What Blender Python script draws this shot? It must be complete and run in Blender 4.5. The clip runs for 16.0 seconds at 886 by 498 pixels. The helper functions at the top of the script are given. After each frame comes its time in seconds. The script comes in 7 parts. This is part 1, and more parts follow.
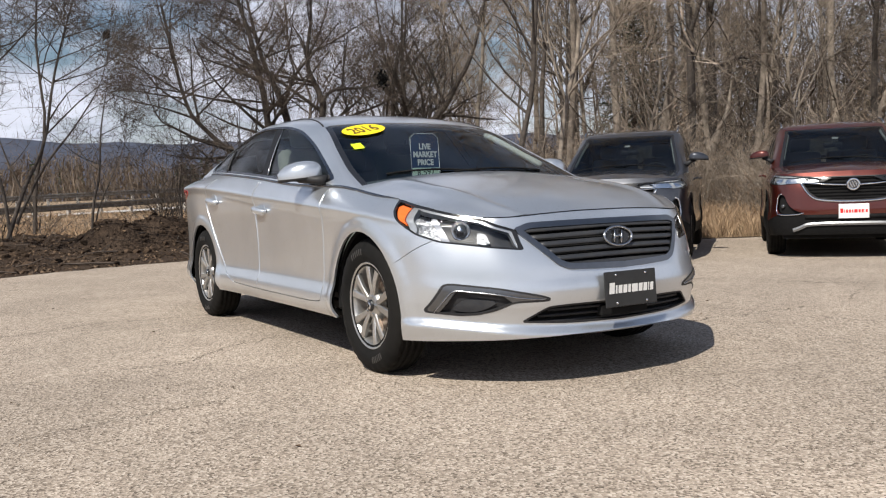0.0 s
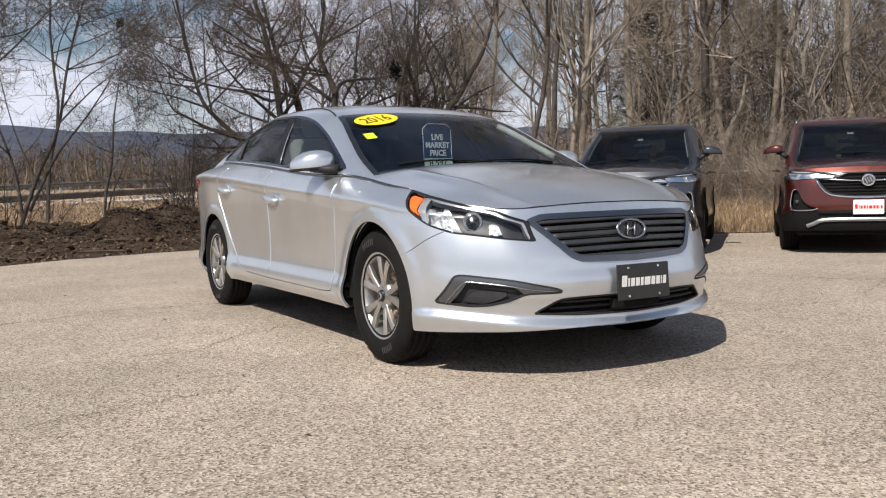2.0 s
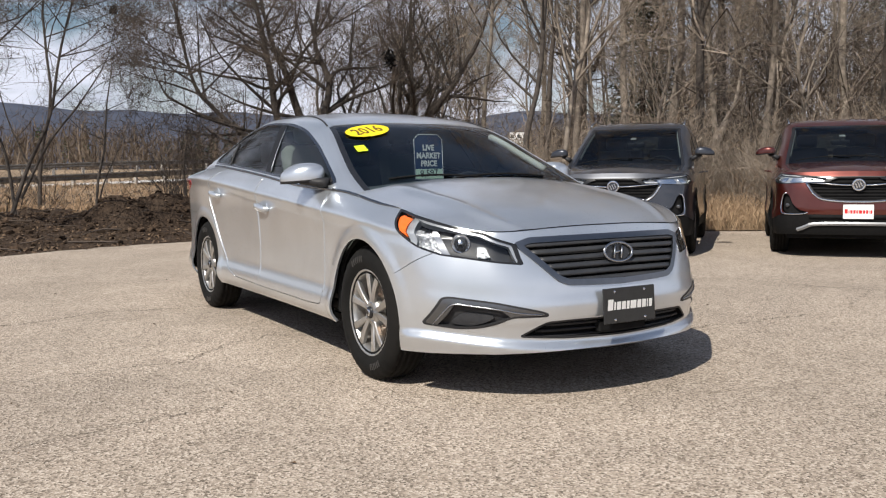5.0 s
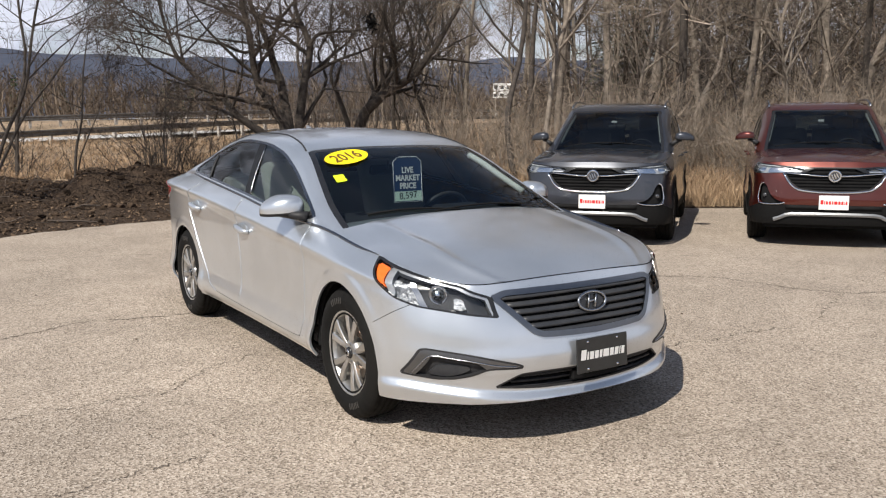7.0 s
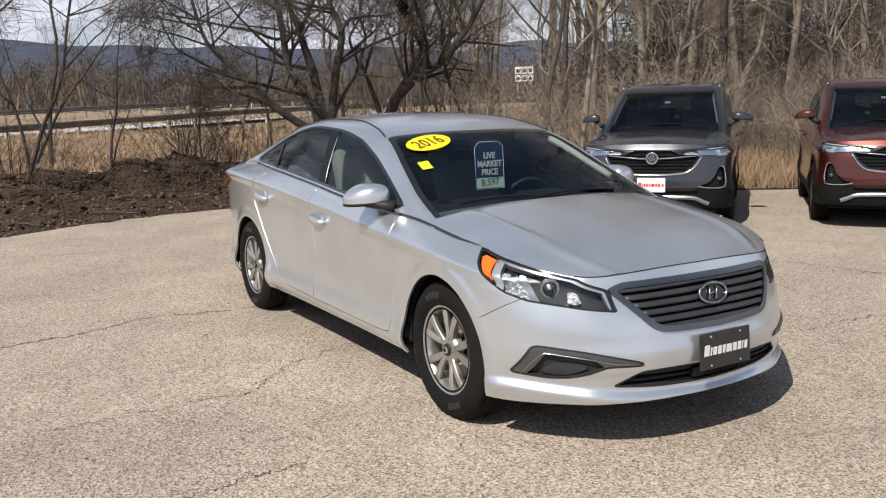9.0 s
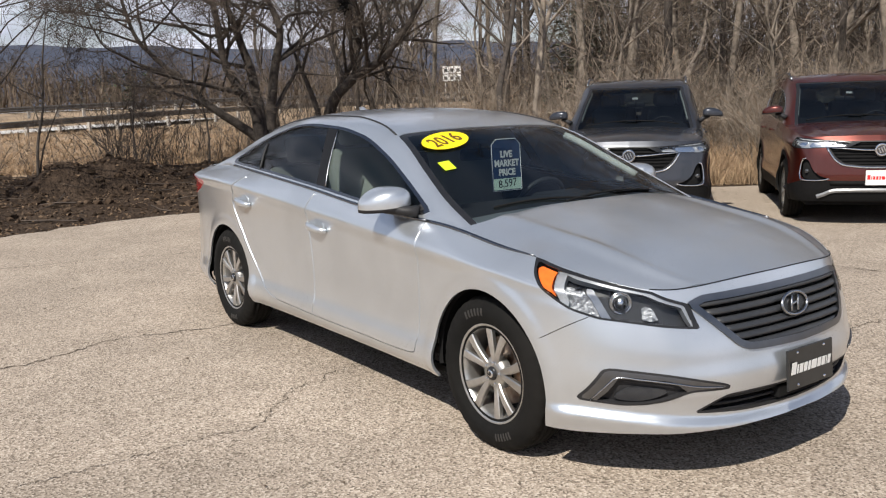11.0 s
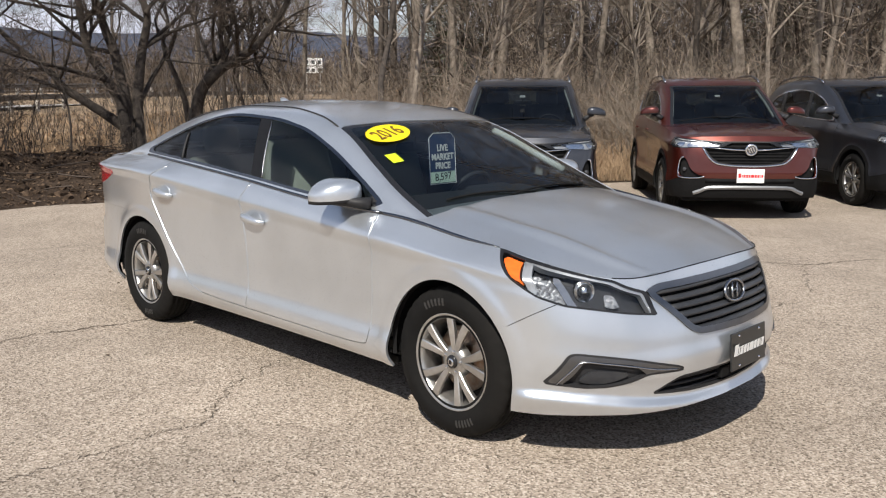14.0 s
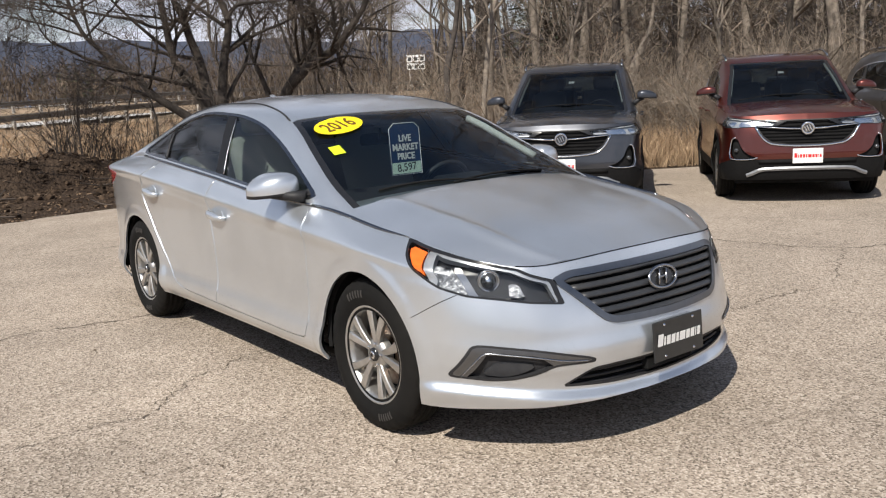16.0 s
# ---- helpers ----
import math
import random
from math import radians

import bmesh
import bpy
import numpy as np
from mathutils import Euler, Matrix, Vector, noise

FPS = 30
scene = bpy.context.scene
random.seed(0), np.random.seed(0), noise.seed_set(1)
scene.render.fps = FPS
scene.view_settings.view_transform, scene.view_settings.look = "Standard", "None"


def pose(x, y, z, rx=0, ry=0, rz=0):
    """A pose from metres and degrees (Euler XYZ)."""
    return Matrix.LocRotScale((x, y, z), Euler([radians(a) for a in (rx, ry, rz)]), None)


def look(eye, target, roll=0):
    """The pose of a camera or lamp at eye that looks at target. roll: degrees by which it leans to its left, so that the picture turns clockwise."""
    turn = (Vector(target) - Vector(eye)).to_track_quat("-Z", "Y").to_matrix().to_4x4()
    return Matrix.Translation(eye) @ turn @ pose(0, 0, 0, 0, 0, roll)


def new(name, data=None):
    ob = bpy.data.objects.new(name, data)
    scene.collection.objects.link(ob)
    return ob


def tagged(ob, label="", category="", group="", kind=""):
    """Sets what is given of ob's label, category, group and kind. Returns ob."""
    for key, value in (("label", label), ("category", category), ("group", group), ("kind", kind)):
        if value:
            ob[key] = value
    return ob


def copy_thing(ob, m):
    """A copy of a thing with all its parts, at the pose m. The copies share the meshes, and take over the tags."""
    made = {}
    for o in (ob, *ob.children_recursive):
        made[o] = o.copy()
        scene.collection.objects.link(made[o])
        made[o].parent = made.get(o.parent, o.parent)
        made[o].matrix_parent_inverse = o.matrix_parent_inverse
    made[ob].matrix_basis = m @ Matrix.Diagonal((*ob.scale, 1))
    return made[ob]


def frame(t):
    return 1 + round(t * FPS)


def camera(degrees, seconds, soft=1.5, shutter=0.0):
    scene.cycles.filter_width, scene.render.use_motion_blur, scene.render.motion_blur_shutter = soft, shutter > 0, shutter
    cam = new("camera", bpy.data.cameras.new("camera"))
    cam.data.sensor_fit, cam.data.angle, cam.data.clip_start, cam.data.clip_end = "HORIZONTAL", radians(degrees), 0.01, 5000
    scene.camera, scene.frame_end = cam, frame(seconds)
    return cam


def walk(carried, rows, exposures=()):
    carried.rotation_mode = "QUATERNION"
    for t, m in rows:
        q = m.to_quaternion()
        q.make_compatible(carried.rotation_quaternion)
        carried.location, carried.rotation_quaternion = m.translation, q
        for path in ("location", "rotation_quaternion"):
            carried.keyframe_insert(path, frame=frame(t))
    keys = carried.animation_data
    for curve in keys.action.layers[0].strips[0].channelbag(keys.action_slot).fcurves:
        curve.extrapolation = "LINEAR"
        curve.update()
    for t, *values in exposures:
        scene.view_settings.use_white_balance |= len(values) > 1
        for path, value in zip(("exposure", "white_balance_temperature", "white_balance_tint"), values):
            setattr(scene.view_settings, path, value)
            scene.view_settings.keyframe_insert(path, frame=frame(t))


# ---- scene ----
cam = camera(54.1, 16.0, 1.2)
PATH = [
    (0, (3.855, -2.755, 0.867), (2.146, -1.723, 0.743), -2.0),
    (0.5, (3.85, -2.752, 0.864), (2.138, -1.724, 0.743), -1.6),
    (1, (3.843, -2.753, 0.864), (2.125, -1.737, 0.736), -1.3),
    (1.5, (3.844, -2.758, 0.86), (2.123, -1.747, 0.724), -1.2),
    (2, (3.839, -2.753, 0.859), (2.119, -1.743, 0.718), -1.4),
    (2.5, (3.843, -2.758, 0.862), (2.123, -1.747, 0.721), -1.2),
    (3, (3.847, -2.761, 0.858), (2.123, -1.755, 0.724), -0.9),
    (3.5, (3.86, -2.767, 0.859), (2.138, -1.759, 0.73), -0.7),
    (4, (3.84, -2.73, 0.851), (2.127, -1.708, 0.71), -0.6),
    (4.2, (3.855, -2.738, 0.859), (2.146, -1.711, 0.71), -0.7),
    (6.3, (3.866, -2.723, 1.463), (2.169, -1.696, 1.204), 0.1),
    (6.5, (3.879, -2.722, 1.5), (2.196, -1.678, 1.218), 0.0),
    (7, (3.882, -2.712, 1.508), (2.204, -1.666, 1.209), -0.4),
    (7.5, (3.783, -2.708, 1.498), (2.096, -1.677, 1.199), -1.1),
    (8, (3.66, -2.834, 1.519), (1.982, -1.789, 1.217), -2.1),
    (8.5, (3.544, -2.888, 1.508), (1.859, -1.86, 1.181), -1.3),
    (8.7, (3.511, -2.894, 1.504), (1.813, -1.892, 1.172), -1.4),
    (10.8, (2.886, -3.077, 1.485), (1.255, -1.967, 1.156), -1.7),
    (11, (2.776, -3.074, 1.48), (1.171, -1.929, 1.144), -1.7),
    (11.5, (2.629, -3.129, 1.484), (1.117, -1.869, 1.129), -1.9),
    (12, (2.543, -3.301, 1.48), (1.125, -1.941, 1.104), -2.1),
    (12.5, (2.52, -3.443, 1.478), (1.141, -2.048, 1.089), -1.0),
    (13, (2.511, -3.473, 1.486), (1.137, -2.068, 1.114), 0.2),
    (13.5, (2.516, -3.463, 1.481), (1.129, -2.067, 1.124), 0.5),
    (14, (2.54, -3.452, 1.485), (1.148, -2.06, 1.131), -0.1),
    (14.5, (2.618, -3.405, 1.485), (1.223, -2.017, 1.131), -1.5),
    (15, (2.861, -3.27, 1.472), (1.431, -1.913, 1.136), -1.3),
    (15.5, (2.992, -3.053, 1.453), (1.491, -1.778, 1.104), -2.2),
    (16, (3.044, -2.78, 1.44), (1.48, -1.587, 1.077), -2.8),
]
walk(cam, [(t, look(eye, target, roll)) for t, eye, target, roll in PATH], ((0.0, 0.22), (16.0, 0.22)))

# ---------------------------------------------------------------- light
SUN_TO = Vector((0.40, -0.77, 1.0)).normalized()
world = bpy.data.worlds.new("sky")
scene.world = world
world.use_nodes = True
wn, wl = world.node_tree.nodes, world.node_tree.links
wn.clear()
sky = wn.new("ShaderNodeTexSky")
sky.sky_type, sky.sun_disc = "NISHITA", False
sky.sun_elevation = math.asin(SUN_TO.z)
sky.sun_rotation = math.atan2(SUN_TO.x, SUN_TO.y)
sky.air_density, sky.dust_density, sky.ozone_density = 1.25, 0.6, 1.6
coord = wn.new("ShaderNodeTexCoord")
squash = wn.new("ShaderNodeMapping")
squash.inputs["Scale"].default_value = (1.0, 1.0, 3.2)
cloud = wn.new("ShaderNodeTexNoise")
cloud.inputs["Scale"].default_value = 3.1
cloud.inputs["Detail"].default_value = 8.0
cloud.inputs["Roughness"].default_value = 0.62
cover = wn.new("ShaderNodeValToRGB")
cover.color_ramp.elements[0].position = 0.36
cover.color_ramp.elements[1].position = 0.53
grey = wn.new("ShaderNodeTexNoise")
grey.inputs["Scale"].default_value = 7.0
grey.inputs["Detail"].default_value = 5.0
shade = wn.new("ShaderNodeValToRGB")
shade.color_ramp.elements[0].position, shade.color_ramp.elements[0].color = 0.35, (8.8, 9.3, 11.2, 1)
shade.color_ramp.elements[1].position, shade.color_ramp.elements[1].color = 0.65, (13.0, 13.4, 15.2, 1)
mixsky = wn.new("ShaderNodeMixRGB")
back = wn.new("ShaderNodeBackground")
back.inputs["Strength"].default_value = 0.060
wout = wn.new("ShaderNodeOutputWorld")
wl.new(coord.outputs["Generated"], squash.inputs["Vector"])
wl.new(squash.outputs["Vector"], cloud.inputs["Vector"])
wl.new(squash.outputs["Vector"], grey.inputs["Vector"])
wl.new(cloud.outputs["Fac"], cover.inputs["Fac"])
wl.new(grey.outputs["Fac"], shade.inputs["Fac"])
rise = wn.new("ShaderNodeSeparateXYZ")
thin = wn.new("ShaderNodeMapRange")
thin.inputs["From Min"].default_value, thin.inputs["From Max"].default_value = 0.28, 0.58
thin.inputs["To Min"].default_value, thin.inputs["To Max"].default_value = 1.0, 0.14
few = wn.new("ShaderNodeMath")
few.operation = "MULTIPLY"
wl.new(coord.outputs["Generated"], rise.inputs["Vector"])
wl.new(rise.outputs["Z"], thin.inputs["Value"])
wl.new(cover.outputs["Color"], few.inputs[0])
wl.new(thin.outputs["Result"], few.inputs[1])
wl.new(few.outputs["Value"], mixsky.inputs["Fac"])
clear = wn.new("ShaderNodeMixRGB")
clear.blend_type = "MULTIPLY"
clear.inputs["Fac"].default_value, clear.inputs["Color2"].default_value = 1.0, (1.0, 1.03, 1.09, 1)
wl.new(sky.outputs["Color"], clear.inputs["Color1"])
wl.new(clear.outputs["Color"], mixsky.inputs["Color1"])
wl.new(shade.outputs["Color"], mixsky.inputs["Color2"])
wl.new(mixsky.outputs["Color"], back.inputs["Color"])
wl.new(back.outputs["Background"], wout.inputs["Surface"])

sun = new("sun", bpy.data.lights.new("sun", "SUN"))
sun.data.energy, sun.data.angle, sun.data.color = 5.0, radians(0.53), (1.0, 0.942, 0.842)
sun.matrix_world = look(SUN_TO * 50, (0, 0, 0))


# ---------------------------------------------------------------- materials
def tree_of(name):
    m = bpy.data.materials.new(name)
    m.use_nodes = True
    return m, m.node_tree.nodes, m.node_tree.links, m.node_tree.nodes["Principled BSDF"]


def mat(name, base, rough=0.6, metal=0.0, other=None, scale=8.0, detail=6.0, bump=0.0, bump_scale=None, coat=0.0,
        spec=0.5, stain=None, stain_scale=0.6, per_object=0.0, island=0.0, rough_var=0.0, dist=0.01):
    """A surface whose colour wanders between base and other in a fine grain, with broad stains and fine relief."""
    m, n, l, p = tree_of(name)
    p.inputs["Roughness"].default_value, p.inputs["Metallic"].default_value = rough, metal
    p.inputs["Coat Weight"].default_value, p.inputs["Coat Roughness"].default_value = coat, 0.04
    p.inputs["Specular IOR Level"].default_value = spec
    p.inputs["Base Color"].default_value = (*base, 1)
    co = n.new("ShaderNodeTexCoord")
    last = None
    if other:
        a = n.new("ShaderNodeTexNoise")
        a.inputs["Scale"].default_value, a.inputs["Detail"].default_value = scale, detail
        a.inputs["Roughness"].default_value = 0.65
        l.new(co.outputs["Object"], a.inputs["Vector"])
        r = n.new("ShaderNodeValToRGB")
        r.color_ramp.elements[0].position, r.color_ramp.elements[0].color = 0.32, (*base, 1)
        r.color_ramp.elements[1].position, r.color_ramp.elements[1].color = 0.68, (*other, 1)
        l.new(a.outputs["Fac"], r.inputs["Fac"])
        last = r.outputs["Color"]
        if rough_var:
            q = n.new("ShaderNodeMapRange")
            q.inputs["To Min"].default_value, q.inputs["To Max"].default_value = rough - rough_var, rough + rough_var
            l.new(a.outputs["Fac"], q.inputs["Value"])
            l.new(q.outputs["Result"], p.inputs["Roughness"])
    if stain and last:
        b = n.new("ShaderNodeTexNoise")
        b.inputs["Scale"].default_value, b.inputs["Detail"].default_value = stain_scale, 5.0
        l.new(co.outputs["Object"], b.inputs["Vector"])
        c = n.new("ShaderNodeMapRange")
        c.inputs["From Min"].default_value, c.inputs["From Max"].default_value = 0.4, 0.7
        c.inputs["To Max"].default_value = 0.8
        l.new(b.outputs["Fac"], c.inputs["Value"])
        x = n.new("ShaderNodeMixRGB")
        l.new(c.outputs["Result"], x.inputs["Fac"])
        l.new(last, x.inputs["Color1"])
        x.inputs["Color2"].default_value = (*stain, 1)
        last = x.outputs["Color"]
    for amount, node, out in ((per_object, "ShaderNodeObjectInfo", "Random"), (island, "ShaderNodeNewGeometry", "Random Per Island")):
        if amount and last:
            o = n.new(node)
            h = n.new("ShaderNodeHueSaturation")
            g = n.new("ShaderNodeMapRange")
            g.inputs["To Min"].default_value, g.inputs["To Max"].default_value = 1 - amount, 1 + amount
            l.new(o.outputs[out], g.inputs["Value"])
            l.new(g.outputs["Result"], h.inputs["Value"])
            l.new(last, h.inputs["Color"])
            last = h.outputs["Color"]
    if last:
        l.new(last, p.inputs["Base Color"])
    if bump:
        d = n.new("ShaderNodeTexNoise")
        d.inputs["Scale"].default_value, d.inputs["Detail"].default_value = bump_scale or scale * 3, 5.0
        l.new(co.outputs["Object"], d.inputs["Vector"])
        e = n.new("ShaderNodeBump")
        e.inputs["Strength"].default_value, e.inputs["Distance"].default_value = bump, dist
        l.new(d.outputs["Fac"], e.inputs["Height"])
        l.new(e.outputs["Normal"], p.inputs["Normal"])
    return m


def paint(name, base, other, metal=0.55, rough=0.34):
    """Metallic car paint: fine flakes under a clear coat, with a thin film of dust."""
    m = mat(name, base, rough, metal, other, scale=900, detail=2, coat=1.0, stain=tuple(0.92 * v for v in base), stain_scale=2.5, rough_var=0.04)
    m.node_tree.nodes["Principled BSDF"].inputs["Coat Roughness"].default_value = 0.06
    return m


def glass(name, tint, gloss_rough=0.0):
    m, n, l, p = tree_of(name)
    n.remove(p)
    t = n.new("ShaderNodeBsdfTransparent")
    t.inputs["Color"].default_value = (*tint, 1)
    g = n.new("ShaderNodeBsdfGlossy")
    g.inputs["Roughness"].default_value = gloss_rough
    f = n.new("ShaderNodeFresnel")
    f.inputs["IOR"].default_value = 1.5
    x = n.new("ShaderNodeMixShader")
    l.new(f.outputs["Fac"], x.inputs["Fac"])
    l.new(t.outputs["BSDF"], x.inputs[1])
    l.new(g.outputs["BSDF"], x.inputs[2])
    l.new(x.outputs["Shader"], n["Material Output"].inputs["Surface"])
    return m


SILVER = paint("silver_paint", (0.585, 0.620, 0.662), (0.690, 0.726, 0.770), 0.78, 0.29)
SILVER.node_tree.nodes["Principled BSDF"].inputs["Coat Roughness"].default_value = 0.09
SILVER.node_tree.nodes["Principled BSDF"].inputs["Coat Weight"].default_value = 1.0
RED = paint("red_paint", (0.078, 0.013, 0.008), (0.116, 0.020, 0.012), 0.6, 0.34)
GREY = paint("grey_paint", (0.036, 0.039, 0.048), (0.057, 0.061, 0.074), 0.6, 0.32)
SLATE = paint("slate_paint", (0.042, 0.045, 0.055), (0.064, 0.068, 0.082), 0.6, 0.32)
PILLARFILM = mat("pillar_film", (0.007, 0.007, 0.008), 0.45, 0.0, (0.010, 0.010, 0.011), 60, spec=0.2)
CHROME = mat("chrome", (0.78, 0.79, 0.80), 0.10, 1.0, (0.70, 0.71, 0.73), 30)
SATIN = mat("satin_chrome", (0.36, 0.37, 0.39), 0.26, 1.0, (0.36, 0.37, 0.39), 30)
SATINDARK = mat("satin_dark_trim", (0.205, 0.212, 0.225), 0.3, 1.0, (0.18, 0.187, 0.20), 30)
GUNMETAL = mat("dark_chrome", (0.20, 0.21, 0.225), 0.25, 1.0, (0.16, 0.165, 0.18), 30)
ALLOY = mat("alloy", (0.66, 0.655, 0.645), 0.36, 0.9, (0.43, 0.425, 0.415), 9, bump=0.05, bump_scale=300, stain=(0.36, 0.34, 0.31), stain_scale=6)
SKID = mat("satin_silver_bar", (0.22, 0.225, 0.235), 0.4, 0.6, (0.28, 0.285, 0.295), 20)
BLACKGLOSS = mat("gloss_black", (0.012, 0.012, 0.013), 0.15, 0.0, (0.02, 0.02, 0.021), 20)
PLASTIC = mat("black_plastic", (0.016, 0.016, 0.018), 0.55, 0.0, (0.026, 0.026, 0.028), 60, spec=0.32, bump=0.15, bump_scale=500, dist=0.001)
SLAT = mat("grille_plastic", (0.024, 0.026, 0.031), 0.40, 0.0, (0.034, 0.036, 0.041), 40, spec=0.4, stain=(0.045, 0.045, 0.046), stain_scale=5)
RUBBER = mat("tyre_rubber", (0.006, 0.006, 0.006), 0.8, 0.0, (0.009, 0.0088, 0.0085), 14, spec=0.15, bump=0.3, bump_scale=160, dist=0.002, stain=(0.013, 0.012, 0.011), stain_scale=4)
CLAD = mat("dark_cladding", (0.007, 0.007, 0.0075), 0.7, 0.0, (0.011, 0.011, 0.0115), 50, spec=0.12, bump=0.15, bump_scale=500, dist=0.001)
LETTER = mat("tyre_lettering", (0.022, 0.0215, 0.021), 0.5, 0.0, (0.034, 0.033, 0.032), 30)
DARK = mat("dark_lining", (0.009, 0.009, 0.0095), 0.9, 0.0, (0.015, 0.015, 0.0155), 10, spec=0.1)
DISC = mat("brake_disc", (0.28, 0.25, 0.22), 0.4, 0.9, (0.22, 0.13, 0.08), 20)
AMBER = mat("amber_lens", (0.80, 0.125, 0.012), 0.12, 0.0, (0.88, 0.17, 0.018), 50, coat=0.6)
REDLENS = mat("red_lens", (0.36, 0.006, 0.016), 0.12, 0.0, (0.28, 0.005, 0.012), 50, coat=0.6)
LAMPDARK = mat("lamp_inside", (0.10, 0.105, 0.115), 0.22, 0.7, (0.16, 0.165, 0.175), 40)
LAMPBLACK = mat("lamp_black", (0.018, 0.019, 0.021), 0.3, 0.0, (0.03, 0.031, 0.034), 40)
LAMPSILVER = mat("lamp_silver", (0.40, 0.42, 0.45), 0.3, 0.6, (0.50, 0.52, 0.55), 40)
LAMPMID = mat("lamp_facets", (0.08, 0.085, 0.095), 0.34, 0.7, (0.42, 0.44, 0.47), 70, bump=0.8, bump_scale=70, dist=0.006)
REFLECT = mat("lamp_reflector", (0.80, 0.81, 0.82), 0.14, 1.0, (0.7, 0.71, 0.72), 60, bump=0.4, bump_scale=60, dist=0.004)
DASH = mat("dashboard", (0.010, 0.0105, 0.012), 0.8, 0.0, (0.016, 0.0165, 0.018), 200, spec=0.2, bump=0.2, bump_scale=600, dist=0.001)
LAMPBRIGHT = mat("bright_lamp_reflector", (0.86, 0.87, 0.89), 0.28, 0.35, (0.74, 0.75, 0.78), 25, bump=0.3, bump_scale=40, dist=0.004)
CLEAR = glass("clear_lens", (0.93, 0.94, 0.95))
SCREEN = glass("windscreen_glass", (0.46, 0.56, 0.60))
SUVSCREEN = glass("green_tinted_windscreen", (0.17, 0.21, 0.23))
TINT = glass("tinted_glass", (0.70, 0.79, 0.76))
DEEPTINT = glass("deep_tinted_glass", (0.42, 0.47, 0.46))
PILLARTRIM = mat("pale_pillar_trim", (0.50, 0.51, 0.49), 0.8, 0.0, (0.56, 0.57, 0.55), 60)
TRIMCLOTH = mat("dark_trim", (0.030, 0.031, 0.034), 0.85, 0.0, (0.045, 0.046, 0.05), 200, bump=0.2, bump_scale=700, dist=0.001)
SEATCLOTH = mat("grey_seat_cloth", (0.26, 0.255, 0.245), 0.9, 0.0, (0.34, 0.335, 0.32), 250, bump=0.3, bump_scale=800, dist=0.001)
YELLOW = mat("yellow_vinyl", (0.90, 0.70, 0.01), 0.4, 0.0, (0.86, 0.66, 0.01), 20)
LIME = mat("lime_paper", (0.62, 0.82, 0.02), 0.5, 0.0, (0.58, 0.78, 0.02), 20)
NAVY = mat("navy_card", (0.014, 0.035, 0.10), 0.35, 0.0, (0.018, 0.042, 0.115), 20)
WHITE = mat("white_print", (0.80, 0.80, 0.79), 0.45, 0.0, (0.74, 0.74, 0.73), 15)
PALEGREEN = mat("pale_green_card", (0.62, 0.78, 0.66), 0.45, 0.0, (0.58, 0.74, 0.62), 15)
INK = mat("dark_ink", (0.03, 0.035, 0.04), 0.5, 0.0, (0.04, 0.045, 0.05), 20)
BROWNINK = mat("brown_ink", (0.10, 0.045, 0.005), 0.5, 0.0, (0.12, 0.055, 0.008), 20)
SIGNRED = mat("red_print", (0.62, 0.02, 0.025), 0.45, 0.0, (0.56, 0.02, 0.025), 20)
PLATEBLACK = mat("black_plate", (0.018, 0.019, 0.02), 0.3, 0.0, (0.026, 0.027, 0.028), 20)


# ---------------------------------------------------------------- tools
def mesh_of(name, verts, faces, material, smooth=False):
    me = bpy.data.meshes.new(name)
    me.from_pydata([tuple(v) for v in verts], [], faces)
    me.update()
    if smooth:
        me.polygons.foreach_set("use_smooth", [True] * len(me.polygons))
    me.materials.append(material)
    return me


def part(name, me, parent, label="", m=None):
    """Links a mesh as one object under a thing or a part."""
    ob = new(name, me)
    ob.parent = parent
    if m is not None:
        ob.matrix_local = m
    return tagged(ob, label)


def thing(name, label, category, m=None, group="", kind=""):
    ob = new(name)
    ob.empty_display_size = 0.1
    if m is not None:
        ob.matrix_world = m
    return tagged(ob, label, category, group, kind)


def from_bm(name, bm, material, smooth=False):
    me = bpy.data.meshes.new(name)
    bm.to_mesh(me)
    bm.free()
    if smooth:
        me.polygons.foreach_set("use_smooth", [True] * len(me.polygons))
    me.materials.append(material)
    return me


def box(name, size, at, material, bevel=0.0, rot=(0, 0, 0), segs=2):
    bm = bmesh.new()
    bmesh.ops.create_cube(bm, size=1.0)
    bmesh.ops.scale(bm, vec=size, verts=bm.verts)
    if bevel:
        bmesh.ops.bevel(bm, geom=bm.edges[:], offset=bevel, segments=segs, affect="EDGES", profile=0.5)
    bmesh.ops.transform(bm, matrix=pose(*at, *rot), verts=bm.verts)
    return from_bm(name, bm, material, bevel > 0 and segs > 2)


